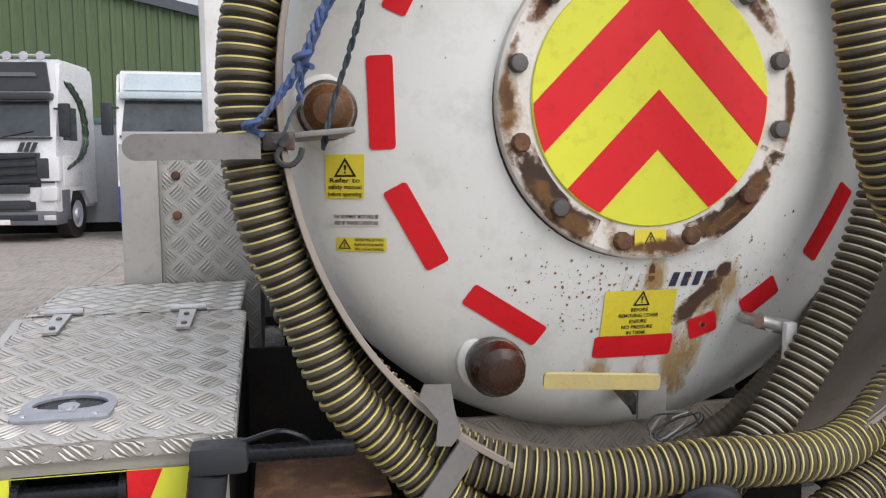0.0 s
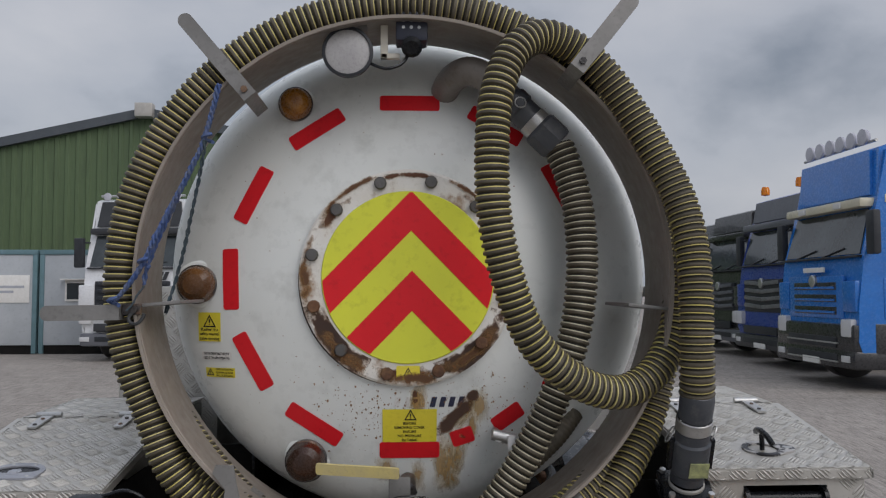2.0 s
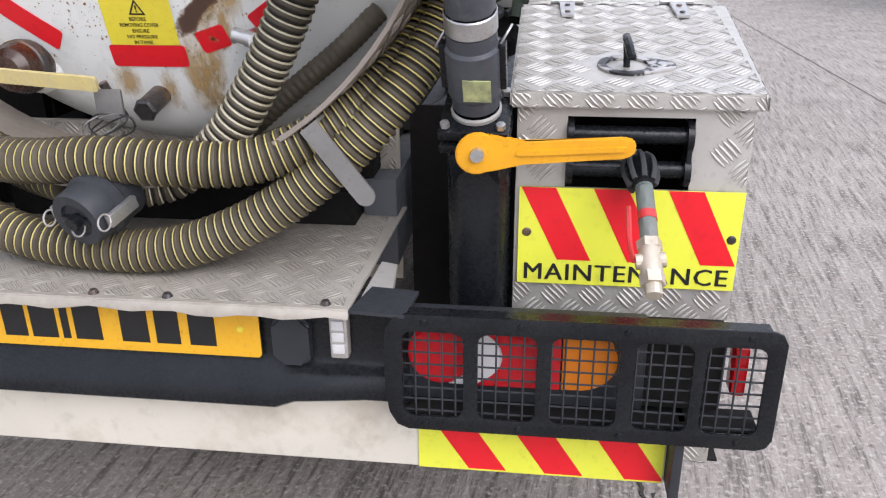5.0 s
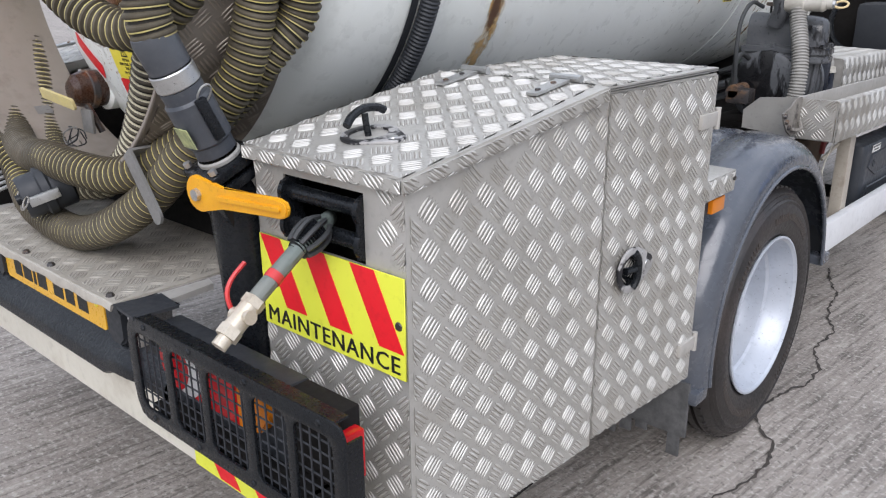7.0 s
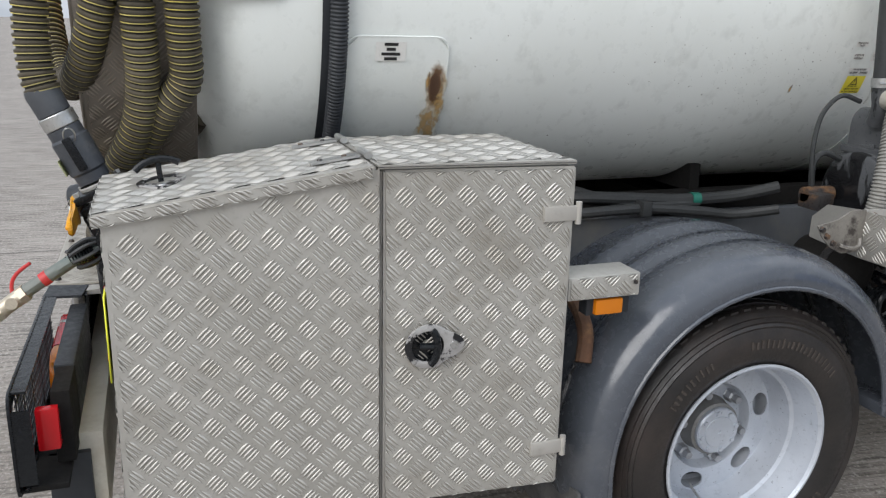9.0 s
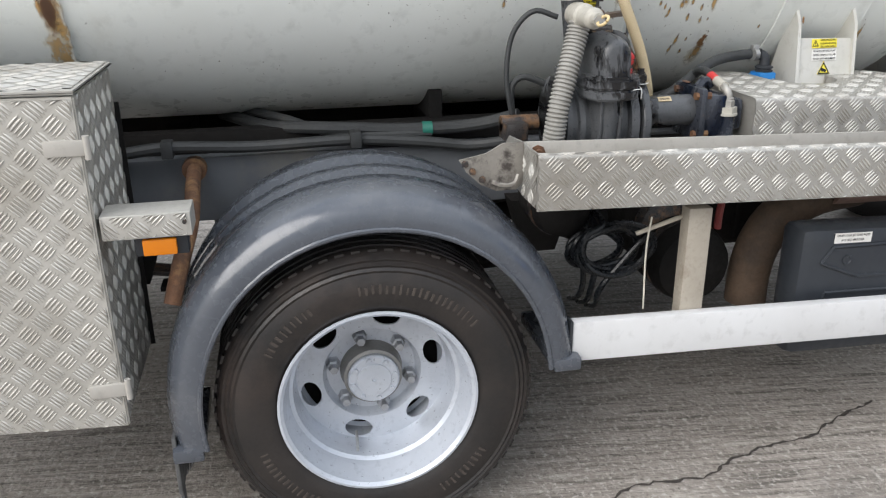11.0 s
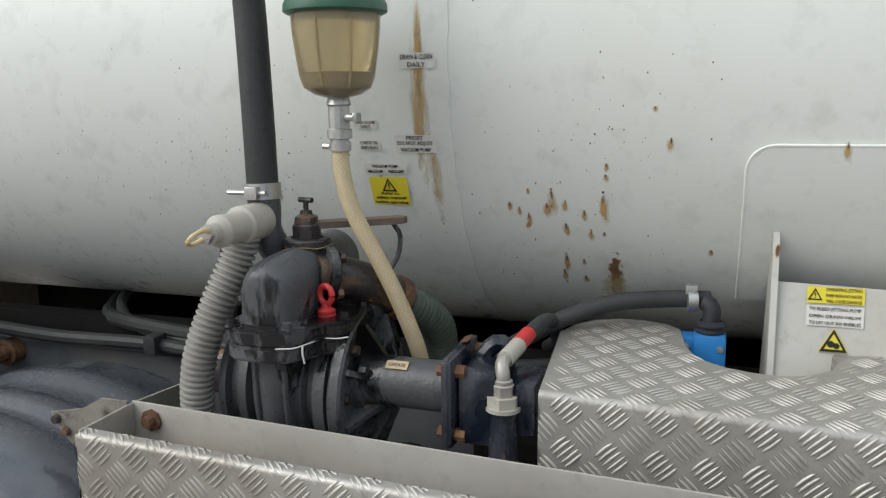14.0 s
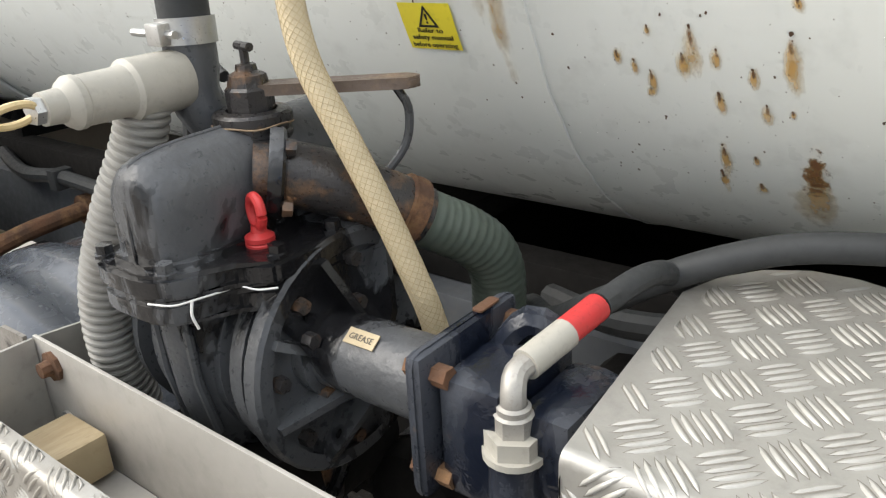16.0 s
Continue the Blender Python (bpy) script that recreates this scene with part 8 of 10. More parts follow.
box(bm, 0.745, 0.895, 2.487, 2.507, 0.945, 1.086, 0.012)
part("gear_flange", bm, NAVY, pump, "navy gearbox flange")
bm = bm_new()
box(bm, 0.755, 0.880, 2.509, 2.572, 0.950, 1.066, 0.014)
box(bm, 0.765, 0.868, 2.574, 2.628, 0.965, 1.052, 0.02)
part("gearbox", bm, NAVY, pump, "dark navy hydraulic motor")
bm = bm_new()
tube(bm, [(0.80, 2.505, 1.03), (0.79, 2.545, 1.085), (0.78, 2.575, 1.07)], 0.014, 0.01, 8)
part("casting_lug", bm, NAVY, pump)
for x, z in ((0.875, 1.064), (0.765, 1.066), (0.875, 0.965)):
    bm = bm_new()
    rod(bm, (x, 2.479, z), (x, 2.522, z), 0.010, n=6)
    part("flange_bolt", bm, RUSTY, pump)
bm = bm_new()
slab(bm, rounded(0.772, 0.802, 2.492, 2.503, 0.003), Matrix.Translation((0, 0, 1.0862)), 0, 0.002)
part("rust_lip", bm, RUSTY, pump)
bm = bm_new()
rod(bm, (0.868, 2.578, 0.93), (0.868, 2.578, 1.014), 0.022, n=16)
part("port", bm, NAVY, pump)
bm = bm_new()
rod(bm, (0.868, 2.578, 1.010), (0.868, 2.578, 1.016), 0.0265, n=18)
rod(bm, (0.868, 2.578, 1.016), (0.868, 2.578, 1.032), 0.0245, n=6)
part("hex_nut", bm, BEIGE, pump, "pale hexagonal nut")
bm = bm_new()
rod(bm, (0.868, 2.578, 1.032), (0.868, 2.578, 1.048), 0.0165, n=6)
lathe(bm, [(0.0165, 1.048), (0.014, 1.050), (0.014, 1.055), (0.011, 1.057)], Matrix.Translation((0.868, 2.578, 0)), 16)
tube(bm, [(0.868, 2.578, 1.046), (0.867, 2.577, 1.064), (0.856, 2.573, 1.076), (0.84, 2.576, 1.080)], 0.0105, 0.006, 12)
part("hose_elbow", bm, DULL_ZINC, pump, "zinc hydraulic elbow")
hyd = thing("hydraulic_hose", (0.7, 2.6, 1.0), "black hydraulic hose with red tape", "hose")
bm = bm_new()
rod(bm, (0.845, 2.575, 1.079), (0.795, 2.583, 1.0865), 0.0135, n=14)
part("ferrule", bm, BEIGE, hyd)
bm = bm_new()
rod(bm, (0.795, 2.582, 1.0865), (0.750, 2.589, 1.093), 0.0128, n=14)
part("red_tape", bm, REDP, hyd, "scuffed red tape")
bm = bm_new()
tube(bm, [(0.748, 2.590, 1.094), (0.69, 2.60, 1.098), (0.64, 2.605, 1.085), (0.56, 2.60, 1.03), (0.45, 2.56, 0.98)], 0.0118, 0.012, 12)
part("rubber", bm, GREYRUB, hyd)
water = thing("water_hose", (0.55, 2.86, 1.118), "thick dark grey rubber hose to the jetting pump", "hose")
bm = bm_new()
tube(bm, [(0.545, 2.86, 1.118), (0.56, 2.79, 1.118), (0.585, 2.70, 1.110), (0.62, 2.62, 1.085), (0.645, 2.54, 1.04), (0.62, 2.47, 0.99), (0.55, 2.40, 0.96)], 0.015, 0.016, 14)
part("rubber_tube", bm, GREYRUB, water)
bm = bm_new()
rod(bm, (0.562, 2.822, 1.118), (0.558, 2.838, 1.118), 0.0195, n=16)
box(bm, 0.552, 0.570, 2.820, 2.840, 1.130, 1.146, 0.002)
part("band_clamp", bm, STEEL, water, "steel band clamp")
bv = thing("blue_valve", (0.57, 2.875, 1.0), "bright blue plastic valve body with black cap", "valve")
bm = bm_new()
box(bm, 0.540, 0.598, 2.836, 2.889, 0.985, 1.068, 0.006)
box(bm, 0.545, 0.590, 2.812, 2.838, 1.020, 1.060, 0.004)
part("body", bm, BLUEP, bv)
for y, z in ((2.826, 1.046), (2.880, 1.046), (2.845, 1.004)):
    bm = bm_new()
    lathe(bm, [(0, 0.005), (0.005, 0.004), (0.006, 0.0)], SIDE @ Matrix.Translation((y, z, 0.598 if y > 2.84 else 0.590)), 8)
    part("screw", bm, STEEL, bv)
bm = bm_new()
lathe(bm, [(0.0, 0.0), (0.025, 0.0), (0.026, 0.004), (0.022, 0.007), (0.022, 0.009), (0.026, 0.012), (0.026, 0.015), (0.021, 0.018), (0.017, 0.020)], Matrix.Translation((0.570, 2.863, 1.068)), 20)
tube(bm, [(0.570, 2.863, 1.084), (0.568, 2.864, 1.104), (0.564, 2.858, 1.114), (0.560, 2.845, 1.118)], 0.015, 0.006, 14)
part("cap", bm, PLASTIC, bv, "black ribbed elbow cap")
suction = thing("suction_pipe", (0.66, 2.36, 1.0), "rusty black suction pipe joined to a green ribbed hose", "pipe")
bm = bm_new()
tube(bm, [(0.83, 2.255, 1.186), (0.80, 2.282, 1.180), (0.765, 2.312, 1.163), (0.732, 2.337, 1.141), (0.700, 2.358, 1.117)], 0.0335, 0.010, 20)
part("pipe", bm, CAST_RUST, suction)
bm = bm_new()
pm = along((0.820, 2.264, 1.1845), (0.800, 2.282, 1.1795))
lathe(bm, [(0.03, 0.0), (0.046, 0.0), (0.047, 0.003), (0.047, 0.013), (0.044, 0.016), (0.034, 0.018)], pm, 24)
part("pipe_flange", bm, CAST, suction, "wet black pipe flange")
for k in range(4):
    a = k * math.tau / 4 + 0.6
    bm = bm_new()
    lathe(bm, [(0, 0.026), (0.008, 0.025), (0.009, 0.015)], pm @ Matrix.Translation((0.041 * math.cos(a), 0.041 * math.sin(a), 0)), 6)
    part("flange_bolt", bm, CAST_RUST, suction)
bm = bm_new()
cl = along((0.722, 2.344, 1.133), (0.690, 2.364, 1.110))
lathe(bm, [(0.034, 0.0), (0.0385, 0.002), (0.0375, 0.007), (0.039, 0.012), (0.0385, 0.020), (0.035, 0.022)], cl, 20)
part("clamp", bm, RUSTY, suction, "heavily rusted hose clamp")
bm = bm_new()
box(bm, -0.010, 0.010, 0.036, 0.052, 0.003, 0.019, 0.003, cl @ Matrix.Rotation(radians(200), 4, "Z"))
rod(bm, cl @ Matrix.Rotation(radians(200), 4, "Z") @ Vector((-0.020, 0.045, 0.011)), cl @ Matrix.Rotation(radians(200), 4, "Z") @ Vector((0.020, 0.045, 0.011)), 0.005, n=8)
part("clamp_bolt", bm, RUSTY, suction)
rnd = random.Random(8)
verts_r, faces_r = [], []
for k in range(90):  # scabs of rust on the pipe
    t = rnd.random() ** 0.6
    c = Vector((0.83, 2.255, 1.187)).lerp(Vector((0.705, 2.354, 1.121)), t) + Vector((0, 0, 0.006 * math.sin(math.pi * t)))
    ax = Vector((-0.125, 0.099, -0.066)).normalized()
    u = ax.cross(Vector((0, 0, 1))).normalized()
    v = u.cross(ax)
    a, q = rnd.uniform(-0.6, 2.6), rnd.uniform(0.002, 0.006)
    n0 = u * math.cos(a) + v * math.sin(a)
    tt = ax.cross(n0)
    b0 = len(verts_r)
    ring = [c + n0 * 0.0335 + (ax * math.cos(j * math.tau / 6) + tt * math.sin(j * math.tau / 6)) * q * rnd.uniform(0.6, 1.3) for j in range(6)]
    verts_r += [tuple(p) for p in ring] + [tuple(c + n0 * (0.0335 + rnd.uniform(0.0012, 0.003)))]
    faces_r += [(b0 + j, b0 + (j + 1) % 6, b0 + 6) for j in range(6)]
me = bpy.data.meshes.new("rust_scab")
me.from_pydata(verts_r, [], faces_r)
me.materials.append(RUSTY)
ob = new("rust_scab", me)
ob.parent = suction
ob.matrix_parent_inverse = suction.matrix_basis.inverted()
tagged(ob, "flaking scabs of rust", kind="stuff")
bm = bm_new()
ribbed(bm, [(0.712, 2.350, 1.126), (0.69, 2.364, 1.110), (0.658, 2.381, 1.088), (0.630, 2.392, 1.060), (0.612, 2.393, 1.02), (0.602, 2.385, 0.95)], 0.0325, 0.010, 18, 0.025)
part("green_hose", bm, surf("green_grey_hose", (0.10, 0.125, 0.10), (0.07, 0.088, 0.072), 8, 0.5), suction, "green-grey reinforced hose")

relief = thing("relief_valve", (0.85, 2.16, 1.2), "beige relief valve with pull ring on a grey ribbed hose", "valve")
bm = bm_new()
tube(bm, [(0.810, 2.157, 1.315), (0.811, 2.159, 1.285), (0.815, 2.162, 1.25), (0.79, 2.175, 1.20)], 0.027, 0.012, 16)
part("black_elbow", bm, CAST, relief)
bm = bm_new()
lathe(bm, [(0, 0), (0.029, 0.0), (0.030, 0.004), (0.030, 0.060), (0.0255, 0.064), (0.024, 0.070), (0.0235, 0.110), (0.025, 0.112), (0.025, 0.118), (0.021, 0.124), (0.016, 0.128), (0.015, 0.146), (0, 0.147)], along((0.830, 2.161, 1.272), (1.0, 2.163, 1.271)), 24)
part("body", bm, BEIGE, relief)
bm = bm_new()
rod(bm, (0.96, 2.162, 1.271), (0.985, 2.162, 1.271), 0.013, n=6)
part("hex", bm, STEEL, relief)
bm = bm_new()
tube(bm, [(1.001 + 0.021 * math.cos(a), 2.163 + 0.009 * math.sin(a), 1.271 + 0.010 * math.sin(a)) for a in [k * math.tau / 14 for k in range(15)]], 0.0036, 0.004, 8)
part("pull_ring", bm, surf("pale_yellow_ring", (0.72, 0.56, 0.30), None, 20, 0.5), relief, "pale yellow pull ring")
bm = bm_new()
ribbed(bm, [(0.872, 2.157, 1.258), (0.880, 2.145, 1.215), (0.905, 2.118, 1.14), (0.922, 2.094, 1.06), (0.922, 2.084, 0.98), (0.905, 2.080, 0.90)], 0.0275, 0.0098, 20, 0.17)
part("ribbed_hose", bm, GREYPLAST, relief, "light grey corrugated hose")
air = thing("air_hose", (0.8, 2.15, 1.3), "dark grey rubber hose rising over the tank", "hose")
bm = bm_new()
tube(bm, [(0.810, 2.157, 1.295), (0.808, 2.155, 1.36), (0.803, 2.150, 1.46), (0.797, 2.143, 1.58), (0.785, 2.13, 1.72), (0.745, 2.11, 1.90), (0.65, 2.10, 2.06), (0.52, 2.10, 2.16), (0.38, 2.10, 2.17), (0.30, 2.10, 2.10)], 0.0262, 0.02, 16)
part("rubber", bm, GREYRUB, air)
bm = bm_new()
rod(bm, (0.810, 2.157, 1.304), (0.809, 2.156, 1.330), 0.030, n=18)
box(bm, 0.832, 0.850, 2.145, 2.168, 1.306, 1.328, 0.003)
rod(bm, (0.84, 2.11, 1.317), (0.84, 2.18, 1.317), 0.004, n=8)
part("clamp", bm, STEEL, air, "zinc bolt clamp")

bowl = thing("filter_bowl", (0.785, 2.287, 1.38), "yellowed clear sight bowl under a green cap with drain hose", "filter")
BX, BY = 0.785, 2.287
bm = bm_new()
lathe(bm, [(0, 1.655), (0.050, 1.650), (0.070, 1.630), (0.078, 1.612), (0.081, 1.606), (0.081, 1.596), (0.074, 1.592), (0.0, 1.592)], Matrix.Translation((BX, BY, 0)), 36)
part("cap", bm, GREENP, bowl, "dark green cap")
bm = bm_new()
lathe(bm, [(0.070, 1.592), (0.069, 1.570), (0.064, 1.530), (0.059, 1.497), (0.052, 1.480), (0.036, 1.470), (0.020, 1.466), (0.0, 1.465), (0.0, 1.469), (0.034, 1.474), (0.048, 1.484), (0.054, 1.500), (0.060, 1.532), (0.065, 1.570), (0.066, 1.592)], Matrix.Translation((BX, BY, 0)), 36)
part("clear_bowl", bm, BOWL, bowl, "yellowed clear plastic bowl")
for k in range(8):
    a = k * math.tau / 8
    bm = bm_new()
    sweep(bm, [Vector((BX + r * math.cos(a), BY + r * math.sin(a), z)) for r, z in ((0.069, 1.590), (0.0695, 1.570), (0.0645, 1.530), (0.0595, 1.498), (0.053, 1.481))], [0.0025], 6)
    part("bowl_rib", bm, BOWL, bowl)
bm = bm_new()
lathe(bm, [(0, 1.472), (0.05, 1.488), (0.056, 1.505), (0, 1.506)], Matrix.Translation((BX, BY, 0)), 24)
part("sediment", bm, surf("sediment", (0.30, 0.22, 0.12), (0.24, 0.17, 0.09), 20, 0.6), bowl)
bm = bm_new()
lathe(bm, [(0, 1.466), (0.017, 1.466), (0.020, 1.455), (0.017, 1.452), (0.017, 1.418), (0.020, 1.416), (0.020, 1.402), (0.015, 1.400), (0.015, 1.384), (0, 1.383)], Matrix.Translation((BX, BY, 0)), 12)
rod(bm, (BX, BY, 1.435), (BX + 0.01, BY + 0.032, 1.435), 0.006, n=8)
box(bm, BX - 0.006, BX + 0.014, BY + 0.028, BY + 0.036, 1.428, 1.442, 0.002)
part("drain_cock", bm, STEEL, bowl)
bm = bm_new()
rod(bm, (BX, BY, 1.382), (BX, BY, 1.396), 0.018, n=14)
rod(bm, (BX, BY - 0.03, 1.389), (BX, BY - 0.008, 1.389), 0.005, n=8)
part("hose_clip", bm, STEEL, bowl)
bm = bm_new()
drain = [(BX, BY, 1.400), (0.788, 2.290, 1.350), (0.790, 2.306, 1.290), (0.784, 2.338, 1.225), (0.775, 2.370, 1.155), (0.764, 2.395, 1.085), (0.753, 2.406, 1.035), (0.735, 2.41, 0.96)]
tube(bm, drain, 0.0135, 0.012, 16)
dh = part("drain_hose", bm, CREAMHOSE, bowl, "cream braided drain hose")
bm = bm_new()
line = smooth_path(drain, 0.004)
for turn in (1, -1):
    for k in range(11):
        pts, prev = [], Vector((0.13, 0.31, 0.94)).normalized()
        for i, p in enumerate(line):
            t = (line[min(i + 1, len(line) - 1)] - line[max(i - 1, 0)]).normalized()
            prev = (prev - t * t.dot(prev)).normalized()
            a = turn * i * 0.30 + k * math.tau / 11
            pts.append(p + (prev * math.cos(a) + t.cross(prev) * math.sin(a)) * 0.01345)
        sweep(bm, pts, [0.00042], 4)
part("braid", bm, surf("braid_thread", (0.50, 0.40, 0.24), (0.43, 0.34, 0.20), 40, 0.6), dh, "woven reinforcing threads", kind="stuff")
bm = bm_new()
rod(bm, (BX, BY, 1.65), (BX, BY, 1.74), 0.022, n=14)
tube(bm, [(BX, BY, 1.72), (BX - 0.02, BY, 1.80), (0.60, BY, 1.92), (0.42, BY, 2.02)], 0.022, 0.02, 12)
part("inlet_pipe", bm, GREENP, bowl)

lever = thing("change_over_lever", (0.75, 2.27, 1.26), "rusty flat lever of the pump change-over valve", "lever")
bm = bm_new()
slab(bm, rounded(-0.170, 0.010, -0.015, 0.015, 0.012), plane((0.80, 2.229, 1.256), (0.60, -0.79, 0), (0.79, 0.60, 0)), 0, 0.011)
bmesh.ops.bevel(bm, geom=list(bm.edges), offset=0.003, segments=2, affect="EDGES")
part("bar", bm, surf("brown_lever_rust", (0.16, 0.12, 0.095), (0.09, 0.065, 0.05), 14, 0.6, bump=0.3, bscale=90, stain=(0.24, 0.16, 0.10), stain_at=(0.52, 0.7), stain_scale=20), lever, "flat bar with brown rust")
bm = bm_new()
tube(bm, [(0.712, 2.345, 1.256), (0.708, 2.356, 1.235), (0.710, 2.352, 1.20), (0.728, 2.338, 1.170)], 0.0045, 0.008, 8)
part("link", bm, CAST, lever)
bm = bm_new()
tube(bm, [(0.76, 2.14, 1.26), (0.745, 2.08, 1.275), (0.735, 2.03, 1.22), (0.735, 2.015, 1.12), (0.735, 2.03, 1.02), (0.72, 2.05, 0.95)], 0.007, 0.014, 8)
solo("oil_line", bm, GREYRUB, "thin grey oil line looping beside the pump", "hose", "oil lines")
bm = bm_new()
tube(bm, [(0.74, 2.12, 1.09), (0.735, 2.06, 1.11), (0.73, 2.03, 1.08), (0.73, 2.035, 1.0)], 0.009, 0.014, 8)
solo("oil_line", bm, GREYRUB, "thin grey oil line looping beside the pump", "hose", "oil lines")
bm = bm_new()
box(bm, 0.72, 0.80, 2.00, 2.06, 0.95, 1.0, 0.008)
rod(bm, (0.74, 2.0, 0.99), (0.74, 2.10, 0.99), 0.022, n=14)
solo("oil_block", bm, CAST_RUST, "rusty oil block beside the pump", "pipe fitting")

# hoses along the chassis
for i, (pts, r) in enumerate((([(0.40, 0.70, 0.90), (0.47, 0.95, 0.90), (0.47, 1.12, 0.913), (0.46, 1.35, 0.900), (0.46, 1.64, 0.904), (0.46, 1.85, 0.885), (0.47, 1.99, 0.870), (0.55, 2.12, 0.90)], 0.017),
                              ([(0.10, 1.25, 0.93), (0.22, 1.32, 0.93), (0.34, 1.40, 0.93), (0.40, 1.50, 0.935), (0.42, 1.62, 0.930), (0.42, 1.80, 0.918), (0.44, 2.0, 0.925), (0.52, 2.14, 0.97)], 0.019),
                              ([(0.12, 1.30, 0.95), (0.26, 1.38, 0.955), (0.36, 1.46, 0.95), (0.41, 1.55, 0.925), (0.43, 1.70, 0.908), (0.43, 1.90, 0.905)], 0.013))):
    bm = bm_new()
    tube(bm, pts, r, 0.03, 10)
    solo("chassis_hose", bm, GREYRUB, "dusty black hose clipped along the chassis rail", "hose", "chassis hoses")
for y in (1.115, 1.64):
    bm = bm_new()
    box(bm, 0.445, 0.492, y - 0.016, y + 0.016, 0.885, 0.932, 0.004)
    solo("hose_clip", bm, GREYRUB, "rubber hose clip on the chassis rail", "clip", "chassis clips")
bm = bm_new()
rod(bm, (0.423, 1.845, 0.918), (0.425, 1.875, 0.918), 0.0215, n=14)
solo("green_band", bm, TAPE, "green tape band round a hose", "tape")
bm = bm_new()
tube(bm, [(0.40, 2.75, 0.95), (0.50, 2.62, 0.96), (0.52, 2.50, 0.95), (0.46, 2.36, 0.93)], 0.018, 0.03, 10)
solo("chassis_hose", bm, GREYRUB, "dusty black hose clipped along the chassis rail", "hose", "chassis hoses")

# ---- tank side: band hose, labels, rust ----
# Black strip painted along the conduit in place of its dark shadow edge.
bm = bm_new()
pts = [Vector((math.cos(radians(a)) * (TR + 0.004), 0.616, TC + math.sin(radians(a)) * (TR + 0.004))) for a in range(-60, 101, 4)]
g = [[bm.verts.new(p + Vector((0, dy, 0))) for dy in (-0.012, 0.010)] for p in pts]
for a, b in zip(g, g[1:]):
    bm.faces.new((a[0], a[1], b[1], b[0]))
part("rubber_band", bm, PLASTIC, tank, "black strip standing for the conduit's shadow edge")
bm = bm_new()
ribbed(bm, [(math.cos(radians(a)) * (TR + 0.024), 0.640, TC + math.sin(radians(a)) * (TR + 0.024)) for a in range(-62, 101, 6)], 0.0225, 0.0090, 14, 0.16)
solo("cable_conduit", bm, PLASTIC, "black corrugated cable conduit round the tank", "conduit", smooth=0)
for y0, y1, z0, z1, mat, lines, sg in (
        (2.330, 2.398, 1.514, 1.540, STICKER_W, ["DRAIN & CLEAN", "DAILY"], None),
        (2.312, 2.390, 1.368, 1.400, STICKER_W, ["PRESET", "DO NOT ADJUST", "VACUUM PUMP"], None),
        (2.236, 2.282, 1.411, 1.426, STICKER_W, ["CHECK OIL LEVEL", "DAILY"], None),
        (2.242, 2.282, 1.372, 1.390, STICKER_W, ["CHECK OIL", "DRIPS DAILY"], None),
        (2.244, 2.328, 1.328, 1.347, STICKER_W, ["VACUUM PUMP", "VACUUM     PRESSURE"], None),
        (2.250, 2.324, 1.268, 1.322, STICKER, ["Refer to", "safety manual", "before operating"], (2.287, 1.305, 0.024)),
        (0.735, 0.812, 1.356, 1.402, STICKER_W, [0.45, 0.3, 0.62, 0.42], None)):
    label_patch(tank, "sticker", y0, y1, z0, z1, on_tank, mat, lines, 0.002 if y0 > 1 else 0.0105, 0.0085, sign=sg, top=0.5 if sg else 0.0)
bm = bm_new()
for a, b in ((2.274, 2.256), (2.294, 2.312)):
    s = 1 if b > a else -1
    slab(bm, [(min(a, b), 1.3310), (max(a, b), 1.3310), (max(a, b), 1.3318), (min(a, b), 1.3318)], Matrix(), 0, 0.0004)
    slab(bm, [(b, 1.3298), (b + s * 0.006, 1.3314), (b, 1.3330)] if s > 0 else [(b, 1.3298), (b, 1.3330), (b + s * 0.006, 1.3314)], Matrix(), 0, 0.0004)
wrap(bm, on_tank, 0.003)
part("arrow", bm, INK, tank, smooth=0)
STREAK_D = film("side_rust_run", (0.42, 0.23, 0.06), (0.62, 0.46, 0.22), (0.32, 0.68), 12, (5, 5, 0.25), amount=0.8)
SPOT = film("side_rust_spot", (0.13, 0.055, 0.02), (0.50, 0.29, 0.09), (0.42, 0.60), 75, (1, 1, 0.5), edge=0.8)
for y0, y1, z0, z1, mat in ((2.338, 2.388, 1.24, 1.68, STREAK_D), (2.350, 2.378, 1.40, 1.68, STREAK_D), (2.366, 2.396, 1.22, 1.45, STREAK), (2.678, 2.708, 1.125, 1.20, SPOT), (2.672, 2.714, 1.10, 1.20, SPOT), (2.66, 2.72, 1.06, 1.16, STREAK),
                            (0.865, 0.93, 1.19, 1.40, RUST_BIG), (0.85, 0.95, 1.08, 1.30, STREAK_D), (0.90, 0.94, 1.15, 1.36, STREAK_D)):
    bm = bm_new()
    patch(bm, (y0, y1, z0, z1), on_tank, 0.0014 if y0 > 1 else 0.0096, 6, 12)
    part("rust_stain", bm, mat, tank, "brown rust run")
RUN = film("thin_rust_run", (0.47, 0.25, 0.055), (0.64, 0.46, 0.19), (0.24, 0.70), 24, (3, 3, 0.4), amount=0.85)
HEAD = film("rust_head", (0.070, 0.030, 0.010), (0.42, 0.21, 0.05), (0.34, 0.62), 90, (1, 1, 0.4), amount=0.9)
blots = []
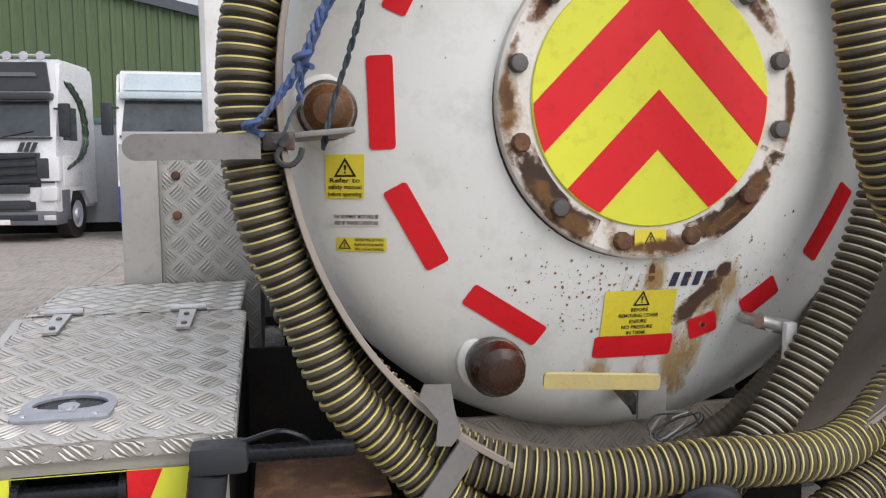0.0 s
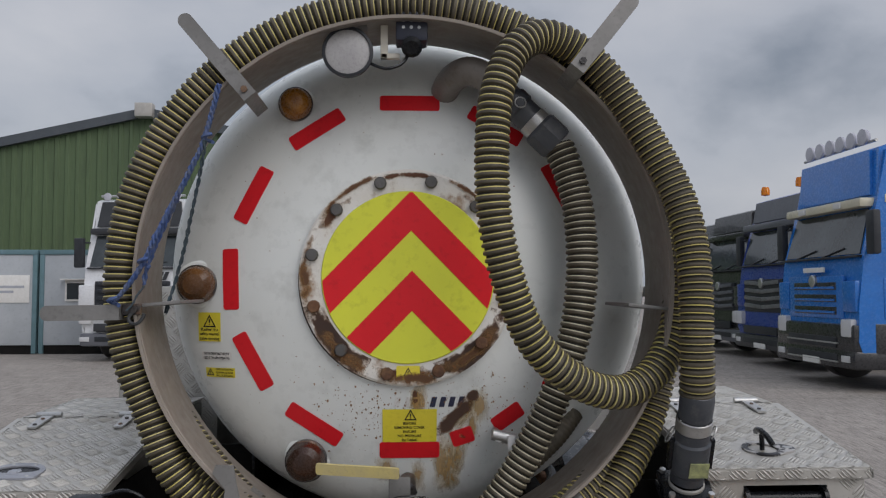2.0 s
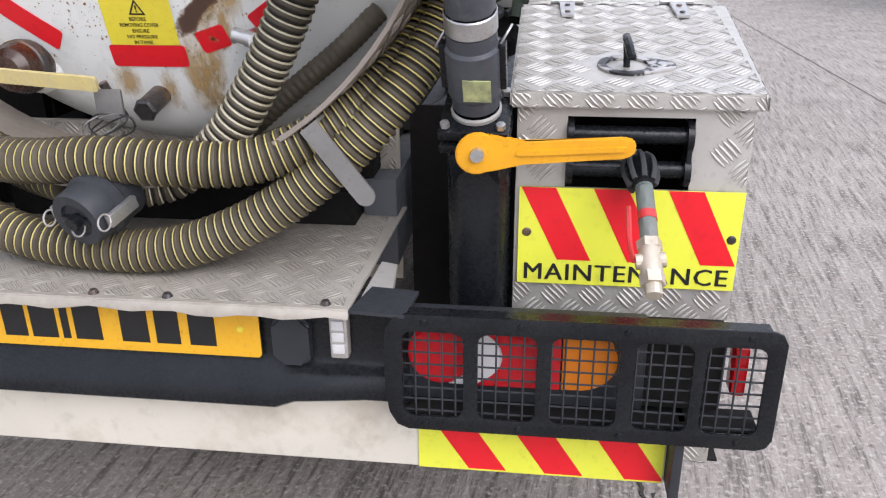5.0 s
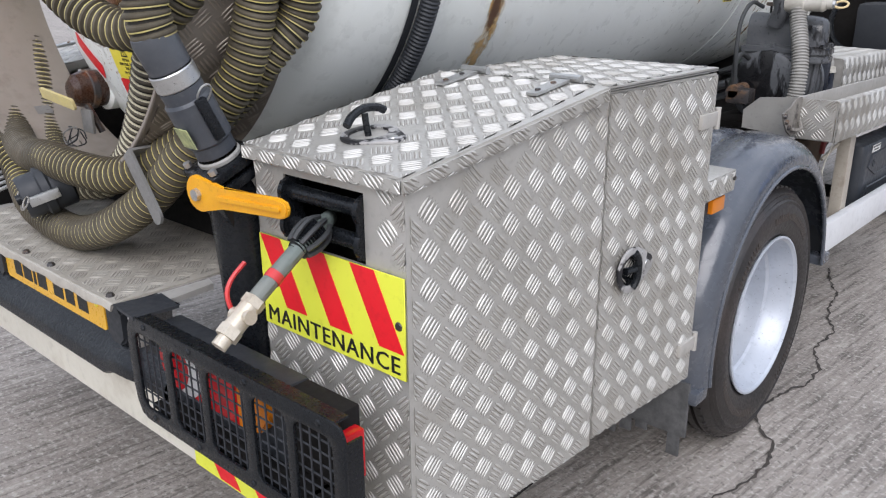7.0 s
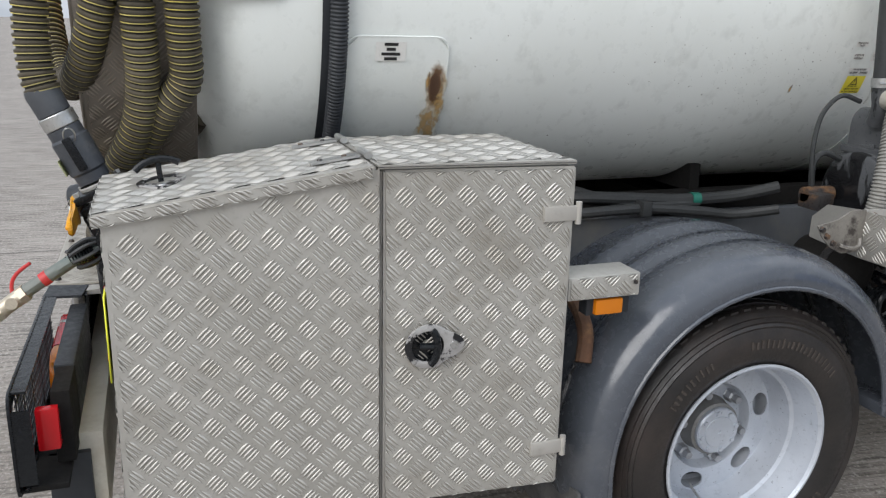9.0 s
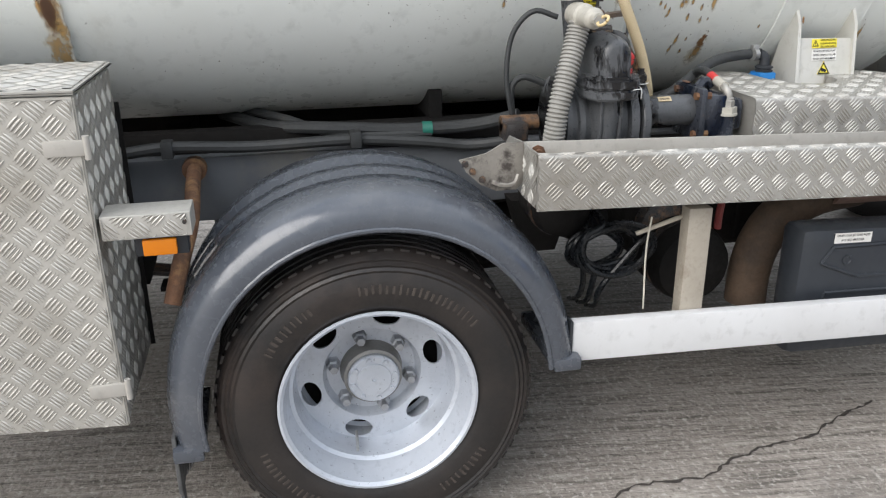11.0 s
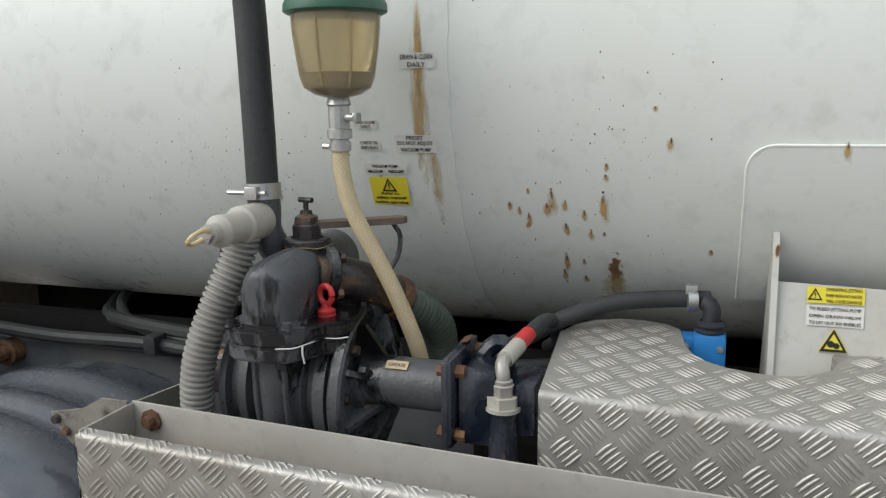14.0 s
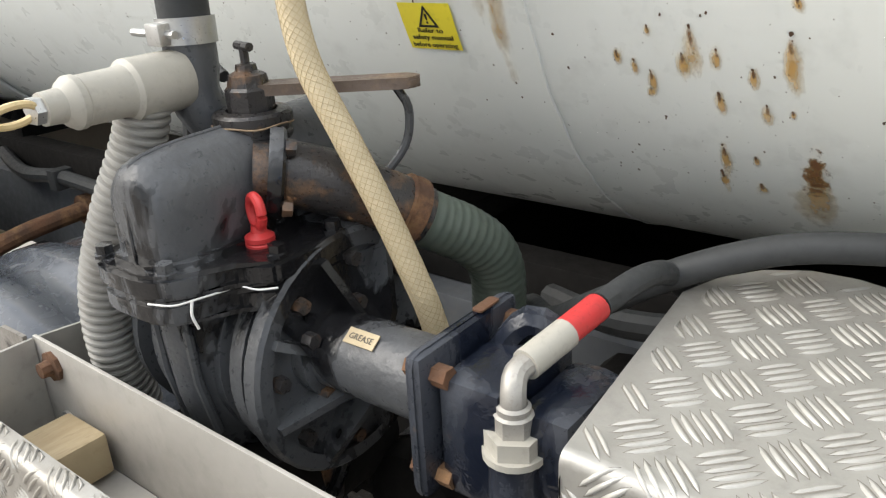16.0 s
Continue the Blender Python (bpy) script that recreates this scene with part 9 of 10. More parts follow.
for y, z, w, h in ((2.590, 1.306, 0.016, 0.046), (2.580, 1.279, 0.012, 0.026), (2.679, 1.302, 0.015, 0.054), (2.686, 1.351, 0.008, 0.012), (2.684, 1.332, 0.009, 0.010), (2.513, 1.278, 0.008, 0.014), (2.530, 1.270, 0.008, 0.016), (2.546, 1.259, 0.009, 0.022),
                   (2.543, 1.240, 0.008, 0.010), (2.549, 1.305, 0.007, 0.010), (2.613, 1.285, 0.010, 0.020), (2.611, 1.240, 0.010, 0.022), (2.645, 1.267, 0.009, 0.020), (2.655, 1.231, 0.011, 0.024), (2.678, 1.226, 0.007, 0.008), (2.637, 1.168, 0.008, 0.012),
                   (2.606, 1.180, 0.010, 0.040), (2.598, 1.144, 0.010, 0.030), (2.637, 1.130, 0.011, 0.016), (2.763, 1.445, 0.010, 0.008), (2.789, 1.395, 0.012, 0.020), (2.051, 1.293, 0.010, 0.022), (2.858, 1.199, 0.007, 0.010), (0.88, 1.335, 0.012, 0.05),
                   (3.225, 1.17, 0.012, 0.05), (3.222, 1.19, 0.010, 0.04), (3.045, 1.392, 0.010, 0.03)):
    up = 0.0095 if y < 1 or 2.9 < y < 3.2 else 0.0014
    for mat, lift, x, lo, hi in ((RUN, 0.0, w * 0.75, h * 1.25, 0.004), (HEAD, 0.0003, w * 0.30, h * 0.45 + 0.003, 0.004)):
        bm = bm_new()
        patch(bm, (y - x, y + x, z - lo, z + hi), on_tank, up + lift, 2, 6)
        part("rust_stain", bm, mat, tank, "small rust run")
    if up < 0.005:
        blots += [(y, z, 0.0012 + 0.016 * h), (y + 0.001, z - 0.006, 0.0009), (y - 0.003, z - 0.7 * h, 0.0007)]
blots += [(y, z, 0.0016) for y, z in ((2.564, 1.316), (2.607, 1.319), (2.446, 1.293), (2.455, 1.256), (2.660, 1.386), (2.696, 1.410))]
specks("rust_blot", tank, blots, on_tank, 0.0021, surf("dark_rust_blot", (0.055, 0.032, 0.018), (0.10, 0.05, 0.025), 60, 0.85), "small rust blots")
bm = bm_new()
patch(bm, (2.952, 2.966, 1.19, 1.242), lambda a, b, o: Vector((0.5665 + (1.24 - b) * 0.12 + 0.02, a, b)), 0, 3, 4)
solo("bracket_rust", bm, SPOT, "rust on the gusset top", "rust stain")

DROP = clear("water_drop", (1.0, 1.0, 1.0), 0.0, 1.0, 1.33)
rnd = random.Random(44)
dv, df = [], []
for k in range(520):  # beads of water low on the tank
    y, z, r = rnd.uniform(2.40, 2.92), 1.03 + 0.30 * rnd.random() ** 1.3, 0.0006 + 0.0013 * rnd.random() ** 2
    b0 = len(dv)
    for q, o in ((1.0, 0.0006), (0.72, 0.0006 + 0.45 * r)):
        dv += [tuple(on_tank(y + r * q * math.cos(j * math.tau / 7), z + r * q * math.sin(j * math.tau / 7), o)) for j in range(7)]
    dv.append(tuple(on_tank(y, z, 0.0006 + 0.62 * r)))
    df += [(b0 + j, b0 + (j + 1) % 7, b0 + 7 + (j + 1) % 7, b0 + 7 + j) for j in range(7)] + [(b0 + 7 + j, b0 + 7 + (j + 1) % 7, b0 + 14) for j in range(7)]
me = bpy.data.meshes.new("water_drop")
me.from_pydata(dv, [], df)
me.materials.append(DROP)
me.polygons.foreach_set("use_smooth", [True] * len(df))
ob = new("water_drop", me)
ob.parent = tank
ob.matrix_parent_inverse = tank.matrix_basis.inverted()
tagged(ob, "beads of rain water", kind="stuff")

# ---- rope, work lamp, camera, lances ----
def rope(way, strands, r, twist, mat, name, label, group):
    """Twisted strands that follow one way."""
    path = smooth_path(way, 0.004)
    for k in range(strands):
        bm = bm_new()
        pts = []
        for i, p in enumerate(path):
            a = i * 0.55 + k * math.tau / strands
            w = twist * (1 + 0.25 * math.sin(i * 0.13 + k))
            pts.append(p + Vector((w * math.cos(a), w * math.sin(a), 0.3 * w * math.sin(a * 0.5))))
        sweep(bm, pts, [r, r * 1.25, r * 0.9], 6)
        solo(name, bm, mat, label, "rope", group)


rope([(-0.425, 0.035, 1.965), (-0.457, 0.035, 1.84), (-0.50, 0.036, 1.745), (-0.545, 0.034, 1.655), (-0.578, 0.030, 1.578), (-0.610, 0.032, 1.528), (-0.645, 0.036, 1.488)], 3, 0.0032, 0.0034, ROPE, "blue_rope", "frayed blue nylon rope tied to the hose arms", "blue rope strands")
rope([(-0.505, 0.040, 1.735), (-0.535, 0.044, 1.665), (-0.560, 0.048, 1.61), (-0.580, 0.050, 1.555), (-0.583, 0.048, 1.525)], 2, 0.0028, 0.0026, ROPE, "blue_rope", "frayed blue nylon rope end beside the main rope", "blue rope strands")
rope([(-0.583, 0.046, 1.525), (-0.602, 0.04, 1.49), (-0.618, 0.036, 1.468)], 1, 0.0022, 0.001, CORD, "blue_rope", "thin frayed tail of the blue rope", "blue rope strands")
for p in ((-0.578, 0.028, 1.574), (-0.643, 0.036, 1.490), (-0.448, 0.035, 1.845)):
    bm = bm_new()
    tube(bm, [Vector(p) + Vector((0.011 * math.cos(t * 0.9), 0.009 * math.sin(t * 0.9), -0.008 + 0.0028 * t)) for t in range(8)], 0.0042, 0.006, 7)
    solo("rope_knot", bm, ROPE, "tight knot in the blue nylon rope", "knot", "rope knots")
rope([(-0.452, 0.03, 1.84), (-0.466, 0.045, 1.77), (-0.490, 0.07, 1.68), (-0.515, 0.095, 1.59), (-0.538, 0.11, 1.52), (-0.552, 0.10, 1.462)], 2, 0.0024, 0.0022, CORD, "dark_cord", "thin dark frayed cord hanging from the upper arm", "dark cords")
lampt = thing("work_lamp", (-0.149, 0.1, 2.0), "round work lamp hanging from the hose ring", "work lamp")
lmx = REAR.copy()
lmx.translation = (-0.149, 0.10, 2.058)
bm = bm_new()
lathe(bm, [(0, -0.045), (0.04, -0.04), (0.056, -0.01), (0.0585, 0.004), (0.0585, 0.012), (0.052, 0.014), (0.051, 0.010)], lmx, 32)
part("housing", bm, PLASTIC, lampt)
bm = bm_new()
lathe(bm, [(0.0525, 0.008), (0.03, 0.013), (0, 0.015)], lmx, 32)
part("lens", bm, surf("frosted_lens", (0.42, 0.41, 0.40), (0.34, 0.33, 0.33), 12, 0.3), lampt, "dusty pale lens")
bm = bm_new()
box(bm, -0.195, -0.105, 0.09, 0.13, 2.118, 2.126, 0.002)
box(bm, -0.156, -0.142, 0.10, 0.116, 2.10, 2.172, 0.002)
part("bracket", bm, GREYBAR, lampt)
camt = thing("reversing_camera", (-0.005, 0.12, 2.08), "dark blue rear-view camera under the hose ring", "camera")
bm = bm_new()
box(bm, -0.040, 0.034, 0.085, 0.155, 2.085, 2.176, 0.008)
part("housing", bm, surf("camera_navy", (0.02, 0.025, 0.045), None, 8, 0.4), camt)
bm = bm_new()
lathe(bm, [(0, -0.01), (0.022, -0.008), (0.024, 0.02), (0.016, 0.024), (0, 0.02)], along((-0.003, 0.10, 2.078), (-0.003, 0.05, 2.05)), 18)
part("lens_barrel", bm, BLACK, camt)
for k in range(6):
    bm = bm_new()
    x = -0.022 + 0.018 * (k % 3)
    rod(bm, (x, 0.086, 2.115 + 0.016 * (k // 3)), (x, 0.083, 2.115 + 0.016 * (k // 3)), 0.004, n=8)
    part("led", bm, STEEL, camt)
bm = bm_new()
tube(bm, [(-0.10, 0.10, 2.035), (-0.06, 0.09, 2.02), (-0.02, 0.10, 2.04), (-0.005, 0.11, 2.09)], 0.004, 0.01, 6)
part("cable", bm, BLACK, camt)
bm = bm_new()
box(bm, -0.075, -0.058, 0.11, 0.125, 2.05, 2.165, 0.002)
box(bm, -0.075, -0.03, 0.11, 0.125, 2.05, 2.062, 0.002)
part("stay", bm, CREAM, camt)

lance = thing("jetting_lance", (0.88, 0.0, 0.88), "grey jetting lance with brass ball valve hanging from the reel slot", "lance")
bm = bm_new()
lathe(bm, [(0.012, 0)] + [(0.022 - 0.0008 * (k // 2) - (0.006 if k % 2 else 0), 0.003 * k) for k in range(18)] + [(0.012, 0.055)], along((0.875, 0.085, 0.997), (0.880, -0.05, 0.93)), 16)
part("strain_relief", bm, BLACK, lance)
for k in range(8):
    bm = bm_new()
    q = along((0.872, 0.100, 1.001), (0.879, 0.0, 0.953)) @ Matrix.Rotation(k * math.tau / 8, 4, "Z")
    tube(bm, [q @ Vector(p) for p in ((0.015, 0, 0.0), (0.025, 0, 0.018), (0.024, 0, 0.045), (0.016, 0, 0.066))], 0.0045, 0.008, 6)
    part("relief_finger", bm, GREYRUB, lance)
bm = bm_new()
tube(bm, [(0.84, 0.14, 0.995), (0.872, 0.10, 1.0), (0.877, 0.05, 0.978), (0.880, -0.02, 0.935), (0.881, -0.055, 0.912)], 0.0135, 0.01, 12)
part("tube", bm, surf("grey_green_sleeve", (0.13, 0.155, 0.14), (0.09, 0.11, 0.10), 12, 0.5, stain=(0.24, 0.23, 0.20), stain_at=(0.55, 0.8)), lance, "grey-green hose tail")
bm = bm_new()
rod(bm, (0.8790, -0.002, 0.9465), (0.8800, -0.014, 0.9385), 0.0146, n=14)
part("red_sleeve", bm, REDP, lance)
bm = bm_new()
rod(bm, (0.8805, -0.044, 0.918), (0.881, -0.056, 0.9095), 0.0185, n=6)
rod(bm, (0.881, -0.056, 0.9095), (0.882, -0.094, 0.883), 0.0165, n=16)
rod(bm, (0.882, -0.090, 0.886), (0.883, -0.104, 0.876), 0.0185, n=6)
rod(bm, (0.883, -0.104, 0.876), (0.8835, -0.118, 0.866), 0.0125, n=12)
rod(bm, (0.860, -0.072, 0.897), (0.902, -0.070, 0.902), 0.0115, n=12)
part("ball_valve", bm, surf("dull_brass", (0.60, 0.54, 0.44), (0.46, 0.40, 0.31), 30, 0.42, metal=0.5, stain=(0.30, 0.24, 0.16), stain_at=(0.6, 0.8), stain_scale=25), lance, "dull brass ball valve")
bm = bm_new()
tube(bm, [(0.858, -0.072, 0.897), (0.850, -0.074, 0.925), (0.848, -0.062, 0.948), (0.848, -0.030, 0.972)], 0.0038, 0.008, 6)
part("valve_lever", bm, REDP, lance, "red valve lever")
gun = thing("jetting_gun", (-0.71, 0.08, 0.92), "black jetting trigger gun hooked beside the locker", "spray gun")
bm = bm_new()
tube(bm, [(-0.715, 0.06, 1.035), (-0.722, 0.06, 0.98), (-0.730, 0.062, 0.93)], 0.026, 0.012, 14)
part("grip", bm, PLASTIC, gun)
bm = bm_new()
box(bm, -0.738, -0.662, 0.04, 0.085, 1.035, 1.075, 0.010)
part("head", bm, PLASTIC, gun)
bm = bm_new()
rod(bm, (-0.67, 0.065, 1.055), (-0.52, 0.075, 1.050), 0.012, n=12)
part("barrel", bm, BLACK, gun)
bm = bm_new()
tube(bm, [(-0.67, 0.065, 1.072), (-0.62, 0.06, 1.085), (-0.585, 0.065, 1.07), (-0.58, 0.07, 1.055)], 0.004, 0.008, 6)
part("trigger_guard", bm, BLACK, gun)
bm = bm_new()
tube(bm, [(-0.84, 0.13, 0.965), (-0.80, 0.08, 0.955), (-0.775, 0.06, 0.925), (-0.755, 0.055, 0.895), (-0.72, 0.055, 0.885), (-0.70, 0.058, 0.905), (-0.705, 0.06, 0.935)], 0.011, 0.01, 10)
part("whip_hose", bm, BLACK, gun)
levers = thing("control_levers", (-0.55, 0.1, 0.78), "row of steel control levers with black grips beside the deck", "lever bank")
for k in range(4):
    x = -0.600 + 0.047 * k
    bm = bm_new()
    rod(bm, (x, 0.005, 0.815), (x + 0.018, 0.16, 0.860), 0.005, n=10)
    part("lever_rod", bm, STEEL, levers)
    bm = bm_new()
    rod(bm, (x - 0.004, -0.03, 0.805), (x, 0.015, 0.818), 0.009, n=10)
    part("lever_grip", bm, BLACK, levers)
    bm = bm_new()
    rod(bm, (x + 0.018, 0.15, 0.857), (x + 0.022, 0.19, 0.868), 0.010, n=10)
    part("lever_socket", bm, BLACK, levers)
bm = bm_new()
box(bm, -0.64, -0.44, 0.19, 0.30, 0.66, 0.93, 0.01)
part("valve_bank", bm, DARK, levers)
bm = bm_new()
box(bm, -0.66, -0.46, 0.12, 0.36, 0.955, 0.962, 0.002)
part("cover_plate", bm, RUSTY, levers)

# ---- cab and parts ahead of the tank ----
cab = thing("lorry_cab", (0, 4.4, 1.25), "white lorry cab ahead of the tank", "cab")
bm = bm_new()
box(bm, -1.02, 1.02, 3.86, 5.45, 1.27, 2.55, 0.08, seg=3)
part("shell", bm, WHITE, cab)
bm = bm_new()
box(bm, -0.98, 0.98, 3.95, 5.5, 0.72, 1.27, 0.03)
part("floor_pan", bm, DARK, cab)
bm = bm_new()
box(bm, 1.015, 1.03, 4.35, 5.1, 1.75, 2.3, 0.01)
box(bm, -0.85, 0.85, 5.44, 5.46, 1.65, 2.35, 0.01)
part("window", bm, GLASS, cab)
bm = bm_new()
box(bm, 0.62, 0.98, 3.70, 3.93, 0.98, 1.22, 0.03)
for k in range(3):
    box(bm, 0.58, 0.99, 3.66, 3.94, 0.90 + 0.035 * k, 0.915 + 0.035 * k, 0.004)
box(bm, 0.60, 0.99, 3.66, 3.94, 0.80, 0.89, 0.02)
part("air_intake", bm, PLASTIC, cab, "ribbed black plastic air intake")
bm = bm_new()
tube(bm, [(0.52, 3.80, 1.24), (0.50, 3.74, 1.14), (0.53, 3.72, 1.04), (0.60, 3.74, 0.98)], 0.014, 0.02, 8)
part("cable_loom", bm, BLACK, cab)
bm = bm_new()
box(bm, -0.42, 0.34, 3.72, 3.84, 0.86, 1.075, 0.004)
sbox = thing("steel_box", (0, 3.78, 0.86), "plain grey metal box between tank and cab", "box")
part("body", bm, ALU_DULL, sbox)
bm = bm_new()
box(bm, -0.425, 0.345, 3.712, 3.848, 1.0755, 1.085, 0.003)
part("lid", bm, ALU_DULL, sbox)
bm = bm_new()
box(bm, 0.341, 0.346, 3.75, 3.80, 1.02, 1.07, 0.001)
part("catch", bm, STEEL, sbox)
bm = bm_new()
ribbed(bm, [(0.36, 3.42, 0.90), (0.32, 3.52, 0.95), (0.27, 3.60, 1.03), (0.20, 3.66, 1.12)], 0.034, 0.014, 14, 0.05)
solo("green_hose", bm, surf("green_hose_rubber", (0.02, 0.11, 0.085), (0.015, 0.08, 0.06), 8, 0.5), "green ribbed hose under the front tank end", "hose", smooth=0)


# ---- yard ----
def ground_material():
    m = bpy.data.materials.new("ribbed_concrete")
    m.use_nodes = True
    nt = m.node_tree
    b = nt.nodes["Principled BSDF"]
    L = nt.links.new
    tc = nt.nodes.new("ShaderNodeTexCoord")

    def mapped(scale, rot=0.0):
        turn = nt.nodes.new("ShaderNodeMapping")
        turn.inputs["Rotation"].default_value = (0, 0, rot)
        L(tc.outputs["Object"], turn.inputs["Vector"])
        mp = nt.nodes.new("ShaderNodeMapping")
        mp.inputs["Scale"].default_value = scale
        L(turn.outputs["Vector"], mp.inputs["Vector"])
        return mp.outputs["Vector"]

    def ntex(vec, s, d=8.0, r=0.6):
        n = nt.nodes.new("ShaderNodeTexNoise")
        n.inputs["Scale"].default_value, n.inputs["Detail"].default_value, n.inputs["Roughness"].default_value = s, d, r
        L(vec, n.inputs["Vector"])
        return n.outputs["Fac"]

    def rng(f, a, c, lo=0.0, hi=1.0):
        r = nt.nodes.new("ShaderNodeMapRange")
        for k, v in (("From Min", a), ("From Max", c), ("To Min", lo), ("To Max", hi)):
            r.inputs[k].default_value = v
        L(f, r.inputs["Value"])
        return r.outputs["Result"]

    def mix(f, a, c):
        x = nt.nodes.new("ShaderNodeMix")
        x.data_type = "RGBA"
        L(f, x.inputs["Factor"])
        for s, v in (("A", a), ("B", c)):
            if isinstance(v, tuple):
                x.inputs[s].default_value = (*v, 1)
            else:
                L(v, x.inputs[s])
        return x.outputs["Result"]

    flat = mapped((1, 1, 1))
    col = mix(rng(ntex(flat, 0.5), 0.35, 0.65), (0.325, 0.29, 0.257), (0.259, 0.230, 0.202))
    col = mix(rng(ntex(flat, 2.4), 0.45, 0.75), col, (0.203, 0.180, 0.158))
    ribs = ntex(mapped((42, 3.0, 1), radians(6)), 1.0, 5.0, 0.7)
    col = mix(rng(ribs, 0.50, 0.63), col, (0.118, 0.104, 0.090))
    # pale where the rib noise is low: a ridge highlight put into the colour
    col = mix(rng(ribs, 0.44, 0.34), col, (0.387, 0.356, 0.315))
    col = mix(rng(ntex(flat, 60, 4.0), 0.52, 0.68), col, (0.432, 0.401, 0.360))
    col = mix(rng(ntex(flat, 48, 3.0), 0.58, 0.72), col, (0.117, 0.104, 0.090))
    col = mix(rng(ntex(flat, 1.1, 9.0, 0.7), 0.60, 0.80), col, (0.171, 0.155, 0.140))
    L(col, b.inputs["Base Color"])
    b.inputs["Roughness"].default_value = 0.85
    bp = nt.nodes.new("ShaderNodeBump")
    bp.inputs["Strength"].default_value, bp.inputs["Distance"].default_value = 0.9, 0.008
    ad = nt.nodes.new("ShaderNodeMath")
    L(ribs, ad.inputs[0])
    L(ntex(flat, 40, 4.0), ad.inputs[1])
    L(ad.outputs["Value"], bp.inputs["Height"])
    L(bp.outputs["Normal"], b.inputs["Normal"])
    return m


bm = bm_new()
vs = [bm.verts.new((x, y, 0)) for x, y in ((-900, -900), (900, -900), (900, 900), (-900, 900))]
bm.faces.new(vs)
solo("ground", bm, ground_material(), "worn ribbed concrete yard with cracks and joints", "ground", kind="structure", smooth=0)
CRACK = surf("crack_dirt", (0.035, 0.03, 0.026), (0.06, 0.05, 0.042), 40, 0.95)


def crack(pts, width, seed):
    rnd = random.Random(seed)
    bm = bm_new()
    fine = smooth_path([(x, y, 0.004) for x, y in pts], 0.018)
    prev = None
    off = 0.0
    for i, p in enumerate(fine):
        t = (fine[min(i + 1, len(fine) - 1)] - fine[max(i - 1, 0)]).normalized()
        nrm = Vector((-t.y, t.x, 0))
        off = off * 0.82 + rnd.uniform(-0.008, 0.008)
        w = width * rnd.uniform(0.25, 1.25)
        a, b = bm.verts.new(p + nrm * (off + w)), bm.verts.new(p + nrm * (off - w))
        if prev:
            bm.faces.new((prev[0], a, b, prev[1]))
        prev = (a, b)
    solo("crack", bm, CRACK, "dark jagged crack in the concrete", "crack", "yard cracks", kind="structure", smooth=0)


crack([(1.02, 0.10), (1.02, 0.53), (1.00, 0.72), (1.03, 0.95), (1.12, 1.15), (1.17, 1.35), (1.16, 1.55), (1.10, 1.62), (1.05, 1.80), (1.11, 2.0), (1.12, 2.12), (1.04, 2.35), (1.03, 2.56), (0.97, 2.72), (0.92, 2.95), (0.80, 3.3)], 0.0055, 1)
crack([(1.03, 0.53), (1.10, 0.30), (1.12, 0.05), (1.10, -0.3), (1.16, -0.8)], 0.006, 2)
crack([(2.9, 3.4), (3.5, 3.9), (4.4, 4.1), (5.2, 3.6)], 0.012, 4)
crack([(-3.6, 3.2), (-3.0, 3.9), (-2.6, 3.7), (-1.9, 4.3)], 0.012, 5)
for pts in ([(3.3, -20), (3.3, 40)], [(-2.9, -20), (-2.9, 40)], [(-30, 9.3), (30, 9.3)]):
    bm = bm_new()
    a, b = Vector((*pts[0], 0.004)), Vector((*pts[1], 0.004))
    nrm = Vector((-(b - a).y, (b - a).x, 0)).normalized() * 0.004
    bm.faces.new([bm.verts.new(q) for q in (a + nrm, a - nrm, b - nrm, b + nrm)])
    solo("slab_joint", bm, CRACK, "straight dark joint between concrete slabs", "joint", "slab joints", kind="structure", smooth=0)

# ---- portable offices ----
OFFW = surf("office_panel", (0.42, 0.445, 0.465), (0.36, 0.385, 0.405), 1.5, 0.55, stain=(0.36, 0.36, 0.35), stain_at=(0.62, 0.9))
TEAL = surf("teal_paint", (0.015, 0.11, 0.19), (0.015, 0.09, 0.15), 3, 0.45)
TEALPOST = surf("teal_post", (0.13, 0.22, 0.25), (0.10, 0.18, 0.20), 3, 0.5)
OY = 18.3


